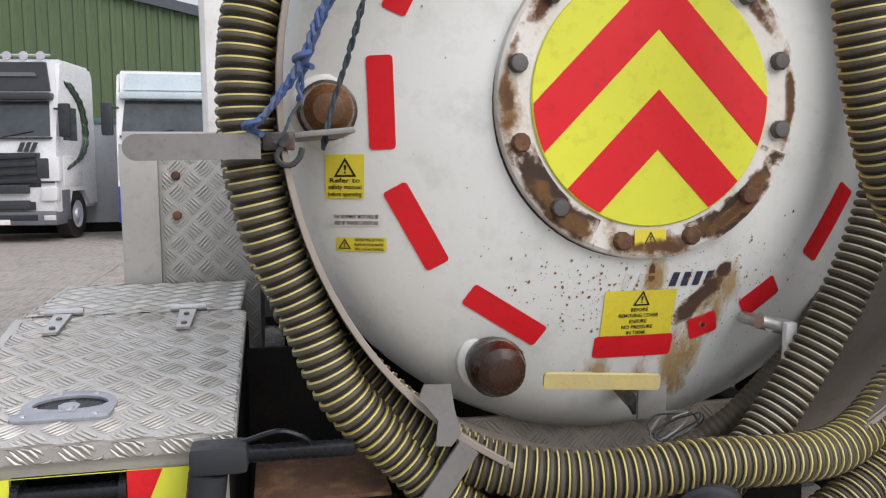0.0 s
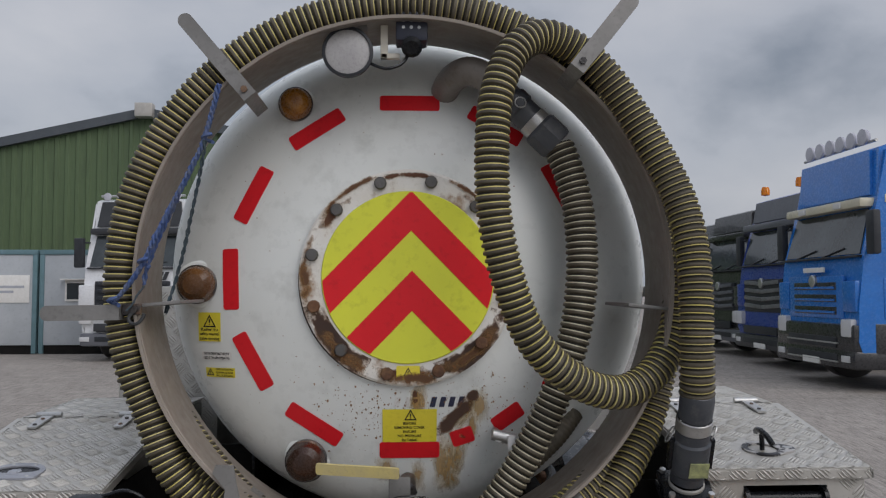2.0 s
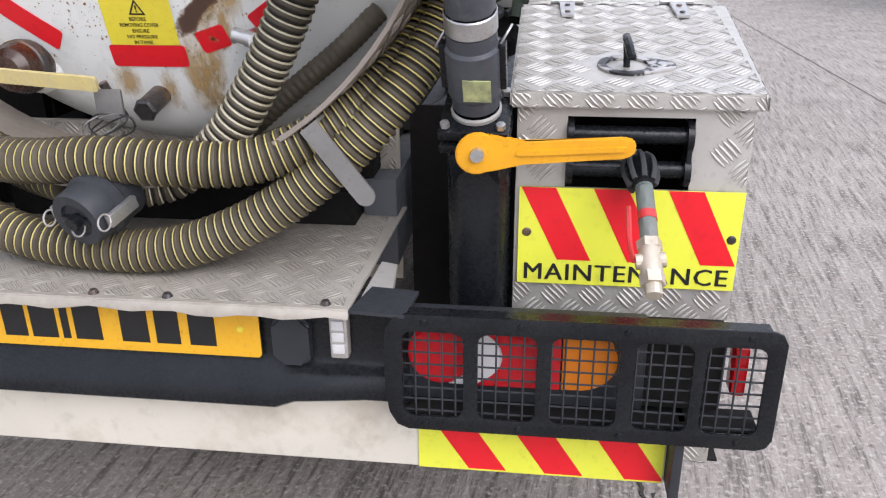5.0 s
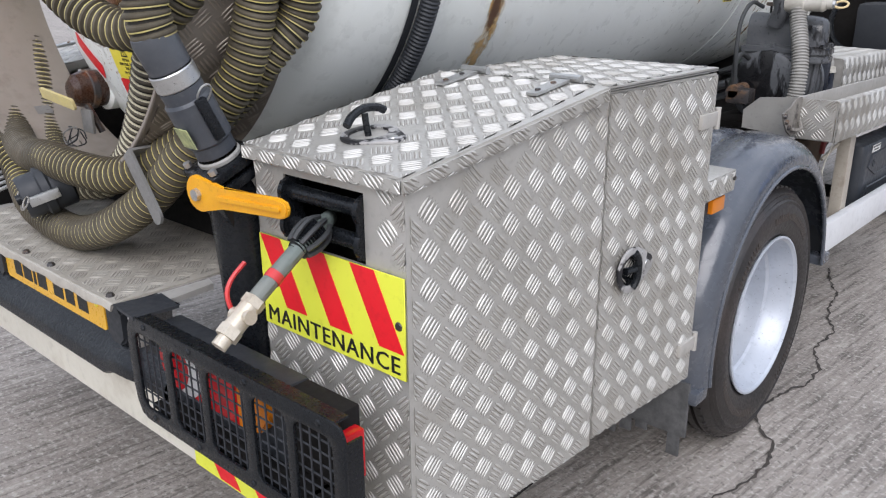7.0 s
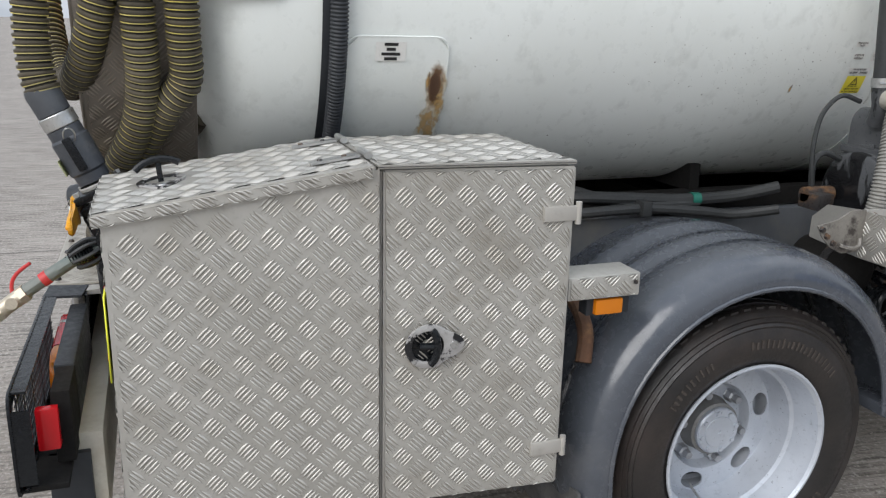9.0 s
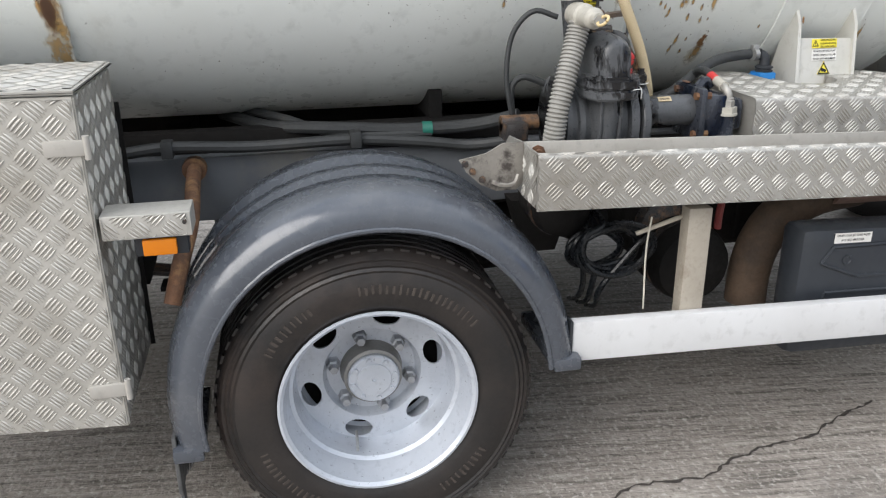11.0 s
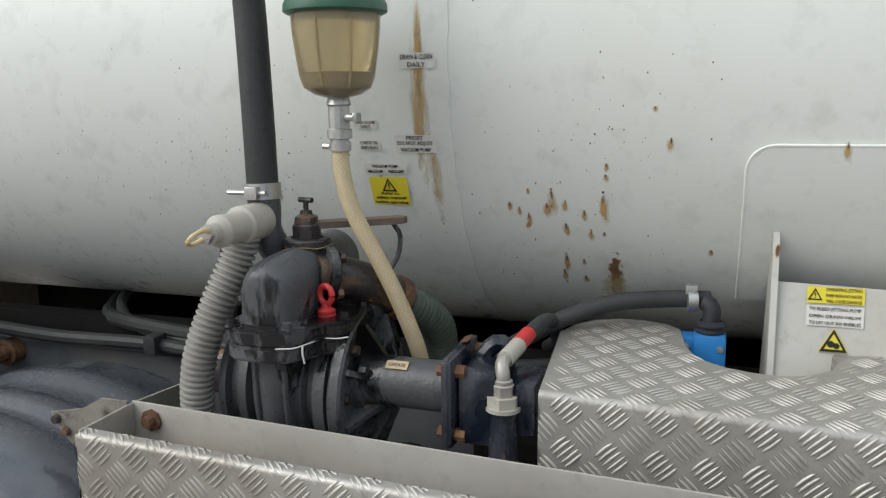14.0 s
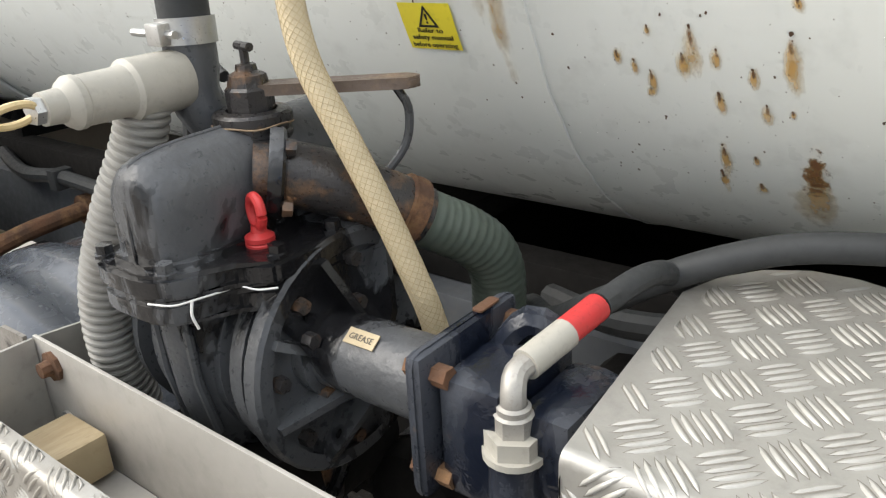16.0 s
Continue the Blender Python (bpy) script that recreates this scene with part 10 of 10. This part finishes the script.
def office(x0, x1, door=None, wins=(), sign=None):
    of = thing("portable_office", ((x0 + x1) / 2, OY + 1.3, 0), "pale grey portable office cabin with teal trim", "cabin", "portable offices")
    bm = bm_new()
    box(bm, x0 + 0.05, x1 - 0.05, OY, OY + 2.6, 0.22, 2.42, 0.01)
    part("wall", bm, OFFW, of)
    bm = bm_new()
    box(bm, x0, x1, OY - 0.03, OY + 2.65, 2.42, 2.54, 0.01)
    part("roof_trim", bm, TEALPOST, of)
    for x in (x0, x1 - 0.11):
        bm = bm_new()
        box(bm, x, x + 0.11, OY - 0.025, OY + 0.1, 0.02, 2.42, 0.008)
        part("corner_post", bm, TEALPOST, of)
    bm = bm_new()
    box(bm, x0 + 0.11, x1 - 0.11, OY + 0.04, OY + 2.5, 0.0, 0.22)
    part("base", bm, DARK, of)
    if door:
        bm = bm_new()
        box(bm, door - 0.05, door + 0.85, OY - 0.015, OY + 0.02, 0.16, 2.16, 0.004)
        part("door_frame", bm, TEALPOST, of)
        bm = bm_new()
        box(bm, door, door + 0.80, OY - 0.03, OY - 0.005, 0.20, 2.12, 0.004)
        d = part("door", bm, TEAL, of, "teal door")
        bm = bm_new()
        box(bm, door + 0.70, door + 0.74, OY - 0.06, OY - 0.03, 0.98, 1.12, 0.004)
        rod(bm, (door + 0.62, OY - 0.06, 1.06), (door + 0.73, OY - 0.06, 1.06), 0.01)
        part("handle", bm, STEEL, d)
        bm = bm_new()
        box(bm, door + 0.04, door + 0.76, OY - 0.04, OY - 0.03, 0.24, 0.28)
        part("weather_bar", bm, STEEL, d)
        bm = bm_new()
        box(bm, door - 1.2, door + 1.6, OY - 1.1, OY - 0.06, 0.0, 0.17, 0.01)
        part("door_step", bm, WOOD, of)
    for a, b in wins:
        bm = bm_new()
        box(bm, a, b, OY - 0.03, OY - 0.002, 1.28, 1.80, 0.004)
        w = part("window", bm, STICKER_W, of, "white framed window")
        bm = bm_new()
        box(bm, a + 0.05, b - 0.05, OY - 0.036, OY - 0.03, 1.33, 1.72)
        part("pane", bm, GLASS, w)
        bm = bm_new()
        box(bm, a - 0.05, b + 0.05, OY - 0.22, OY - 0.03, 1.80, 1.83, 0.004, Matrix.Translation((0, 0, 0)))
        part("top_vent", bm, STICKER_W, w)
    if sign:
        a, b, z0, z1, col = sign
        bm = bm_new()
        box(bm, a, b, OY - 0.02, OY - 0.002, z0, z1, 0.003)
        sg = part("sign_board", bm, STICKER_W if col else BLUEP, of, "white sign board" if col else "blue sign board")
        if col:
            bm = bm_new()
            slab(bm, [(a + 0.08, z0 + 0.14), (a + 0.36, z0 + 0.14), (a + 0.36, z1 - 0.1), (a + 0.08, z1 - 0.1)], REAR @ Matrix.Translation((0, 0, -OY + 0.022)), 0, 0.002)
            part("logo_square", bm, surf("logo_blue", (0.06, 0.09, 0.28), None, 5, 0.5), sg)
            for k, wd in ((0.0, 0.85), (-0.12, 0.6)):
                bm = bm_new()
                zc = (z0 + z1) / 2 + 0.05 + k
                slab(bm, [(a + 0.48, zc - 0.03), (a + 0.48 + wd, zc - 0.03), (a + 0.48 + wd, zc + 0.03), (a + 0.48, zc + 0.03)], REAR @ Matrix.Translation((0, 0, -OY + 0.022)), 0, 0.002)
                part("text_bar", bm, surf("sign_grey", (0.40, 0.42, 0.46), None, 5, 0.5), sg)
    return of


office(-15.0, -8.92, door=-11.62, sign=(-10.55, -9.1, 1.25, 1.92, True))
office(-8.86, -2.8, wins=((-8.25, -7.45),))
office(-21.2, -15.1, sign=(-16.2, -15.3, 1.4, 1.8, False), wins=((-18.4, -17.4),))

# ---- green shed ----
SHED = surf("green_cladding", (0.085, 0.128, 0.058), (0.073, 0.110, 0.050), 0.8, 0.6, stain=(0.065, 0.094, 0.047), stain_at=(0.52, 0.85), stretch=(1, 1, 0.2))
FASCIA = surf("dark_fascia", (0.075, 0.085, 0.095), (0.06, 0.07, 0.08), 2, 0.6)
shed = thing("green_shed", (-8.3, 34, 0), "large green corrugated-clad shed with shallow gable roof", "shed")
SY, RXs, RZs, SLOPE = 24.8, -8.4, 7.45, 0.222
HALF = 13.0
bm = bm_new()
x = RXs - HALF
k = 0
prev = None
while x < RXs + HALF:
    for dx, dy in ((0.0, 0.0), (0.16, 0.0), (0.20, -0.045), (0.30, -0.045)):
        xx = x + dx
        z = RZs - SLOPE * abs(xx - RXs) - 0.1
        cur = (bm.verts.new((xx, SY + dy, 0)), bm.verts.new((xx, SY + dy, z)))
        if prev:
            bm.faces.new((prev[0], cur[0], cur[1], prev[1]))
        prev = cur
    x += 0.34
part("gable_cladding", bm, SHED, shed, smooth=0)
bm = bm_new()
for s in (-1, 1):
    a = (RXs, RZs), (RXs + s * (HALF + 0.3), RZs - SLOPE * (HALF + 0.3))
    q = [(a[0][0], a[0][1] + 0.06), (a[0][0], a[0][1] - 0.24), (a[1][0], a[1][1] - 0.24), (a[1][0], a[1][1] + 0.06)]
    slab(bm, q, REAR, -SY + 0.06, -SY + 0.22)
part("barge_board", bm, FASCIA, shed, smooth=0)
bm = bm_new()
for s in (-1, 1):
    v = [bm.verts.new(p) for p in ((RXs, SY - 0.2, RZs + 0.06), (RXs + s * 13.3, SY - 0.2, RZs + 0.06 - SLOPE * 13.3), (RXs + s * 13.3, SY + 30, RZs + 0.06 - SLOPE * 13.3), (RXs, SY + 30, RZs + 0.06))]
    bm.faces.new(v)
part("roof", bm, FASCIA, shed, smooth=0)
bm = bm_new()
for s in (-1, 1):
    box(bm, RXs + s * HALF - 0.05, RXs + s * HALF + 0.05, SY + 0.05, SY + 30, 0, RZs - SLOPE * HALF - 0.1)
box(bm, RXs - HALF, RXs + HALF, SY + 29.9, SY + 30, 0, RZs - SLOPE * HALF - 0.1)
part("side_wall", bm, SHED, shed)
bm = bm_new()
box(bm, RXs - 0.28, RXs + 0.28, SY - 0.5, SY - 0.1, RZs - 0.30, RZs + 0.16, 0.04)
part("flood_lamp", bm, ALU_DULL, shed, "grey flood lamp at the ridge")


# ---- parked lorries ----
def lorry(name, x, y, yaw, paint, paint2, label, h=3.0, w=2.46, lights=False, skirt=None, back=True, stripe=None, slats=None, up=0.0, glass=None, style="", beacons=False, swirl=None):
    """A parked tractor unit that faces -y before it is turned; x, y is the middle of its front."""
    t = thing(name, (x, y, 0), label, "lorry", "parked lorries")
    T = Matrix.Translation((x, y, 0)) @ Matrix.Rotation(radians(yaw), 4, "Z")

    def P(nm, fill, mat, parent=None, lab="", smooth=30):
        bm = bm_new()
        fill(bm)
        bmesh.ops.transform(bm, matrix=T, verts=bm.verts)
        return part(nm, bm, mat, parent or t, lab, smooth)

    hw = w / 2
    side = [(-0.02, 0.40), (-0.05, 0.75), (-0.03, 1.30), (0.06, 1.78 + up), (0.26, 2.52 + up), (0.38 if up < 0.1 else 0.30, 2.66 + up), (0.62 if up < 0.1 else 0.38, h - 0.06), (0.80 if up < 0.1 else 0.56, h), (2.05, h), (2.12, h - 0.1), (2.12, 0.62), (1.62, 0.62), (1.45, 1.05), (0.70, 1.05), (0.55, 0.42)]

    def cab(bm):
        M = Matrix(((0, 0, 1, 0), (1, 0, 0, 0), (0, 1, 0, 0), (0, 0, 0, 1)))
        slab(bm, side, M, -hw, hw)
        bmesh.ops.bevel(bm, geom=[e for e in bm.edges if e.calc_length() < 2.3 and abs(e.verts[0].co.x - e.verts[1].co.x) < 0.01], offset=0.07, segments=2, affect="EDGES")

    body = P("cab", cab, paint, smooth=35)

    def screen(bm):
        a = [(-hw + 0.10, 0.065, 1.82 + up), (hw - 0.10, 0.065, 1.82 + up), (hw - 0.16, 0.250, 2.50 + up), (-hw + 0.16, 0.250, 2.50 + up)]
        v = [bm.verts.new((p[0], p[1] - 0.016, p[2])) for p in a] + [bm.verts.new((p[0], p[1] + 0.03, p[2])) for p in a]
        for f in ((0, 1, 2, 3), (7, 6, 5, 4), (0, 4, 5, 1), (1, 5, 6, 2), (2, 6, 7, 3), (3, 7, 4, 0)):
            bm.faces.new([v[i] for i in f])

    P("windscreen", screen, glass or GLASS, body, "dark raked windscreen")
    P("sun_visor", lambda bm: box(bm, -hw + 0.08, hw - 0.08, 0.06, 0.36, 2.52 + up, 2.66 + up, 0.04), stripe or paint2, body)
    
    def header(bm):
        f0, f1 = (0.395, 0.60) if up < 0.1 else (0.306, 0.365)
        a = [(-hw + 0.14, f0, 2.70 + up), (hw - 0.14, f0, 2.70 + up), (hw - 0.22, f1, h - 0.09), (-hw + 0.22, f1, h - 0.09)]
        v = [bm.verts.new((p[0], p[1] - 0.045, p[2] + 0.01)) for p in a] + [bm.verts.new((p[0], p[1] + 0.03, p[2])) for p in a]
        for f in ((0, 1, 2, 3), (7, 6, 5, 4), (0, 4, 5, 1), (1, 5, 6, 2), (2, 6, 7, 3), (3, 7, 4, 0)):
            bm.faces.new([v[i] for i in f])

    P("roof_panel", header, paint2, body)
    if style == "slots":
        for k in (-1, 1):
            P("visor_lamp", lambda bm, k=k: box(bm, k * 0.55 - 0.10, k * 0.55 + 0.10, 0.03, 0.08, 2.54 + up, 2.63 + up, 0.01), LENS_W, body)
    P("grille_recess", lambda bm: box(bm, -0.84, 0.84, -0.062, 0.0, 0.84 + up, 1.50 + up, 0.02), paint if style == "slots" else PLASTIC, body)
    if style == "slots":
        for k in range(3):
            P("grille_slot", lambda bm, k=k: box(bm, -0.66, 0.66, -0.068, -0.04, 0.90 + up + 0.19 * k, 1.02 + up + 0.19 * k, 0.01), LBLACK, body)
            P("grille_bar", lambda bm, k=k: box(bm, -0.62, 0.62, -0.095, -0.055, 0.915 + up + 0.19 * k, 0.955 + up + 0.19 * k, 0.015), slats or paint, body)
        P("name_bar", lambda bm: box(bm, -0.36, 0.30, -0.058, -0.03, 1.56 + up, 1.64 + up, 0.008), STICKER_W, body)
        P("lower_panel", lambda bm: box(bm, -hw + 0.01, hw - 0.01, -0.12, 0.30, 0.58, 0.86 + up * 0.6, 0.05), LBLACK, body)
        for zz in (0.70, 0.42):
            P("chrome_strip", lambda bm, zz=zz: box(bm, -0.80, 0.80, -0.150, -0.12, zz, zz + 0.025, 0.008), STEEL, body)
    if style == "low":
        P("lower_panel", lambda bm: box(bm, -hw - 0.005, hw + 0.005, -0.10, 0.50, 0.56, 1.08, 0.05), skirt, body)
    if style == "bands":
        P("quarter_grille", lambda bm: box(bm, hw - 0.34, hw - 0.10, -0.085, 0.05, 1.24, 1.64, 0.03), LVISOR, body)
        for zz in (0.96, 0.66):
            P("bumper_grille", lambda bm, zz=zz: box(bm, -0.80, 0.66, -0.165, -0.10, zz, zz + 0.17, 0.02), LVISOR, body)
        P("cab_line", lambda bm: box(bm, -hw + 0.02, hw - 0.02, -0.085, 0.0, 1.155, 1.185, 0.006), LBLACK, body)
        for k in range(3):
            P("bonnet_stripe", lambda bm, k=k: slab(bm, [(0.42 + 0.12 * k, 1.52 + up), (0.50 + 0.12 * k, 1.52 + up), (0.58 + 0.12 * k, 1.70 + up), (0.50 + 0.12 * k, 1.70 + up)], Matrix(((1, 0, 0, 0), (0, 0, -1, 0), (0, 1, 0, 0), (0, 0, 0, 1))), 0.020, 0.040), LVISOR, body)
        P("header_bar", lambda bm: slab(bm, [(-0.35, 2.98), (0.75, 2.98), (0.70, 3.06), (-0.30, 3.06)], Matrix(((1, 0, 0, 0), (0, 0.15, -0.989, -0.185), (0, 0.989, 0.15, 0.03 + up), (0, 0, 0, 1))), 0.0, 0.01), LGREY, body)
    if swirl:
        for k in range(3):
            P("side_swirl", lambda bm, k=k: sweep(bm, smooth_path([(hw + 0.004, 0.60 + 0.14 * k, 3.15), (hw + 0.004, 1.25 + 0.12 * k, 2.75), (hw + 0.004, 1.45 + 0.12 * k, 2.15), (hw + 0.004, 1.20 + 0.10 * k, 1.70), (hw + 0.004, 0.50, 1.42)], 0.08), [0.022, 0.034, 0.045], 6), swirl[k % len(swirl)], body)
    for k in range(4 if style != "slots" else 0):
        P("grille_bar", lambda bm, k=k: [box(bm, min(sd * 0.01, sd * 0.80), max(sd * 0.01, sd * 0.80), -0.100, -0.05, 0.90 + up + 0.155 * k, 0.98 + up + 0.155 * k, 0.02, Matrix.Translation((0, 0, 0.94 + up)) @ Matrix.Rotation(-sd * 0.05, 4, "Y") @ Matrix.Translation((0, 0, -0.94 - up))) for sd in (-1, 1)], slats or PLASTIC, body)
    P("maker_badge", lambda bm: lathe(bm, [(0, 0.112), (0.085, 0.110), (0.10, 0.10), (0.10, 0.05)], Matrix.Translation((0, 0, 1.42 + up)) @ Matrix(((1, 0, 0, 0), (0, 0, -1, 0), (0, 1, 0, 0), (0, 0, 0, 1))), 20), STEEL, body)
    P("bumper", lambda bm: box(bm, -hw - 0.01, hw + 0.01, -0.13, 0.45, 0.34, 0.62, 0.06), skirt or paint, body)
    if beacons:
        for k in (-1, 1):
            P("beacon", lambda bm, k=k: lathe(bm, [(0, 0.20), (0.07, 0.19), (0.09, 0.12), (0.09, 0.02), (0, 0.0)], Matrix.Translation((k * 0.75, 0.40, h + 0.06)), 14), LENS_A)
    P("bumper_slot", lambda bm: box(bm, -0.75, 0.75, -0.140, -0.10, 0.64, 0.80, 0.015), PLASTIC, body)
    P("lower_slot", lambda bm: box(bm, -0.78, 0.78, -0.142, -0.11, 0.44, 0.55, 0.012), PLASTIC, body)
    P("plate_bar", lambda bm: box(bm, -0.26, 0.26, -0.150, -0.12, 0.36, 0.46, 0.003), STICKER_W, body)
    for s in (-1, 1):
        P("headlamp", lambda bm, s=s: box(bm, min(s * 0.86, s * 1.16), max(s * 0.86, s * 1.16), -0.135, 0.10, 0.64 + up * 0.7, 0.92 + up * 0.7, 0.05), LENS_W, body)
        P("corner_panel", lambda bm, s=s: box(bm, min(s * 0.84, s * 1.20), max(s * 0.84, s * 1.20), -0.075, 0.10, 0.95 + up, 1.42 + up, 0.03), paint, body)
        P("side_window", lambda bm, s=s: box(bm, min(s * (hw - 0.02), s * (hw + 0.008)), max(s * (hw - 0.02), s * (hw + 0.008)), 0.42, 1.15, 1.75 + up, 2.42 + up, 0.02), glass or GLASS, body)
        P("mirror", lambda bm, s=s: box(bm, min(s * (hw + 0.06), s * (hw + 0.28)), max(s * (hw + 0.06), s * (hw + 0.28)), 0.05, 0.17, 1.80 + up, 2.45 + up, 0.04), PLASTIC, body)
        P("mirror_arm", lambda bm, s=s: rod(bm, (s * (hw - 0.05), 0.16, 2.35 + up), (s * (hw + 0.15), 0.12, 2.35 + up), 0.02, n=8), PLASTIC, body)
        for yy in (1.08,) + ((3.9, 5.1) if back else ()):
            def tyre(bm, s=s, yy=yy):
                lathe(bm, [(0.0, -0.02), (0.27, -0.03), (0.30, 0.0), (0.33, 0.02), (0.47, 0.02), (0.50, -0.01), (0.50, -0.26), (0.3, -0.28)], Matrix(((0, 0, s, s * (hw - 0.06)), (1, 0, 0, yy), (0, 1, 0, 0.50), (0, 0, 0, 1))), 28)
            wh = P("wheel", tyre, TYRE)
            P("rim", lambda bm, s=s, yy=yy: lathe(bm, [(0.0, 0.03), (0.10, 0.035), (0.12, -0.0), (0.22, -0.02), (0.27, 0.01), (0.285, 0.012)], Matrix(((0, 0, s, s * (hw - 0.05)), (1, 0, 0, yy), (0, 1, 0, 0.50), (0, 0, 0, 1))), 24), RIM, wh)
    for sd in (-1, 1):
        P("door", lambda bm, sd=sd: box(bm, min(sd * (hw - 0.02), sd * (hw + 0.012)), max(sd * (hw - 0.02), sd * (hw + 0.012)), 0.34, 1.30, 1.08, 1.70, 0.02), paint, body)
        P("step_panel", lambda bm, sd=sd: box(bm, min(sd * (hw - 0.04), sd * (hw + 0.006)), max(sd * (hw - 0.04), sd * (hw + 0.006)), 0.20, 0.62, 0.42, 1.02, 0.02), skirt or paint, body)
        P("front_marker", lambda bm, sd=sd: box(bm, min(sd * 0.90, sd * 1.12), max(sd * 0.90, sd * 1.12), -0.150, -0.11, 0.44, 0.54, 0.015), LENS_W, body)
        if stripe:
            P("side_stripe", lambda bm, sd=sd: box(bm, min(sd * (hw - 0.02), sd * (hw + 0.010)), max(sd * (hw - 0.02), sd * (hw + 0.010)), 0.40, 2.05, 2.58 + up, 2.70 + up, 0.005), stripe, body)
            P("roof_stripe", lambda bm, sd=sd: box(bm, min(sd * (hw - 0.10), sd * (hw + 0.006)), max(sd * (hw - 0.10), sd * (hw + 0.006)), 0.80, 2.05, h - 0.16, h - 0.04, 0.005), stripe, body)
    for k in range(2):
        P("wiper", lambda bm, k=k: rod(bm, (-0.75 + 0.85 * k, 0.035, 1.80 + up), (-0.15 + 0.85 * k, 0.060, 1.92 + up), 0.012, n=6), PLASTIC, body)
    P("trim_bar", lambda bm: box(bm, -hw + 0.06, hw - 0.06, -0.02, 0.08, 1.765 + up, 1.80 + up, 0.015), PLASTIC, body)
    if back:
        P("frame", lambda bm: box(bm, -0.45, 0.45, 2.0, 5.9, 0.75, 1.0, 0.02), DARK)
        P("rear_wing", lambda bm: [box(bm, s * 0.95 - 0.3, s * 0.95 + 0.3, 3.3, 5.75, 1.06, 1.10, 0.01) for s in (-1, 1)], PLASTIC)
    if lights:
        P("light_bar", lambda bm: rod(bm, (-hw + 0.15, 0.40, h + 0.06), (hw - 0.15, 0.40, h + 0.06), 0.025, n=8), STEEL)
        for k in range(6):
            xx = -0.80 + 0.32 * k
            P("spot_lamp", lambda bm, xx=xx: lathe(bm, [(0, -0.02), (0.125, -0.012), (0.135, 0.01), (0.11, 0.07), (0, 0.11)] if style == "slots" else [(0, -0.02), (0.085, -0.01), (0.09, 0.01), (0.07, 0.06), (0, 0.09)], Matrix.Translation((xx, 0.34, h + (0.15 if style == "slots" else 0.04))) @ Matrix(((1, 0, 0, 0), (0, 0, 1, 0), (0, -1, 0, 0), (0, 0, 0, 1))), 16), surf("spot_lamp_glass", (0.5, 0.5, 0.55), None, 5, 0.2))
    return t


LW = surf("lorry_white", (0.72, 0.73, 0.74), (0.64, 0.65, 0.66), 2, 0.3, coat=0.4)
LGREY = surf("lorry_grey", (0.10, 0.105, 0.12), (0.13, 0.135, 0.15), 2, 0.4)
LBLUE = surf("lorry_blue", (0.014, 0.165, 0.54), (0.014, 0.135, 0.45), 2, 0.25, coat=0.5)
LNAVY = surf("lorry_navy", (0.02, 0.055, 0.30), (0.02, 0.045, 0.24), 2, 0.3, coat=0.4)
LBLACK = surf("lorry_black", (0.015, 0.016, 0.018), (0.03, 0.03, 0.032), 2, 0.3, coat=0.4)
LCREAM = surf("lorry_cream", (0.62, 0.58, 0.44), None, 2, 0.35)
LSCREEN = surf("bright_windscreen", (0.060, 0.074, 0.080), (0.026, 0.033, 0.037), 1.6, 0.08, gloss=0.6)
LGREEN = surf("swirl_green", (0.05, 0.14, 0.05), None, 3, 0.4)
LSTEEL = surf("grille_silver", (0.22, 0.225, 0.23), (0.14, 0.145, 0.15), 4, 0.4, metal=0.4)
LPALE = surf("pale_blue_roof_panel", (0.50, 0.58, 0.62), (0.44, 0.52, 0.56), 2, 0.3, coat=0.4)
LVISOR = surf("dark_visor", (0.03, 0.032, 0.036), (0.045, 0.047, 0.05), 2, 0.4)
lorry("white_lorry", -5.85, 15.95, -8, LW, LVISOR, "white tractor unit with dark sun visor parked by the cabins", 3.58, 2.24, lights=True, skirt=LGREY, back=False, up=0.24, glass=LSCREEN, style="bands", swirl=(LVISOR, LGREEN))
lorry("white_blue_lorry", -2.42, 16.0, 2, LW, LPALE, "white lorry with blue lower bumper parked beside another", 3.40, skirt=LNAVY, back=False, up=0.28, glass=LSCREEN, style="low")
lorry("blue_lorry", 6.7, 11.0, -90, LBLUE, LBLUE, "bright blue tractor unit with roof spot lamps and cream stripe", 3.72, lights=True, skirt=LBLACK, stripe=LCREAM, slats=LBLUE, up=0.24, glass=LSCREEN, style="slots")
lorry("navy_lorry", 7.25, 14.1, -90, LNAVY, LGREY, "navy blue tractor unit with grey grille", 3.45, skirt=LVISOR, slats=LSTEEL, up=0.24, glass=LSCREEN, beacons=True)
lorry("black_lorry", 7.6, 17.2, -89, LBLACK, LBLACK, "black tractor unit in a row of parked lorries", 3.4, skirt=LGREY, up=0.2, glass=LSCREEN, slats=LGREY)
lorry("black_lorry", 8.0, 20.4, -88, LBLACK, LBLACK, "black tractor unit at the far end of the row", 3.35, skirt=LGREY, up=0.2, glass=LSCREEN, slats=LGREY)
lorry("navy_lorry", 2.6, 30.0, 0, LNAVY, LW, "navy and white lorry far behind the tank", 2.9)
lorry("blue_lorry", -8.6, 2.0, 80, LNAVY, LW, "dark blue lorry with white nose parked across the yard", 2.95)
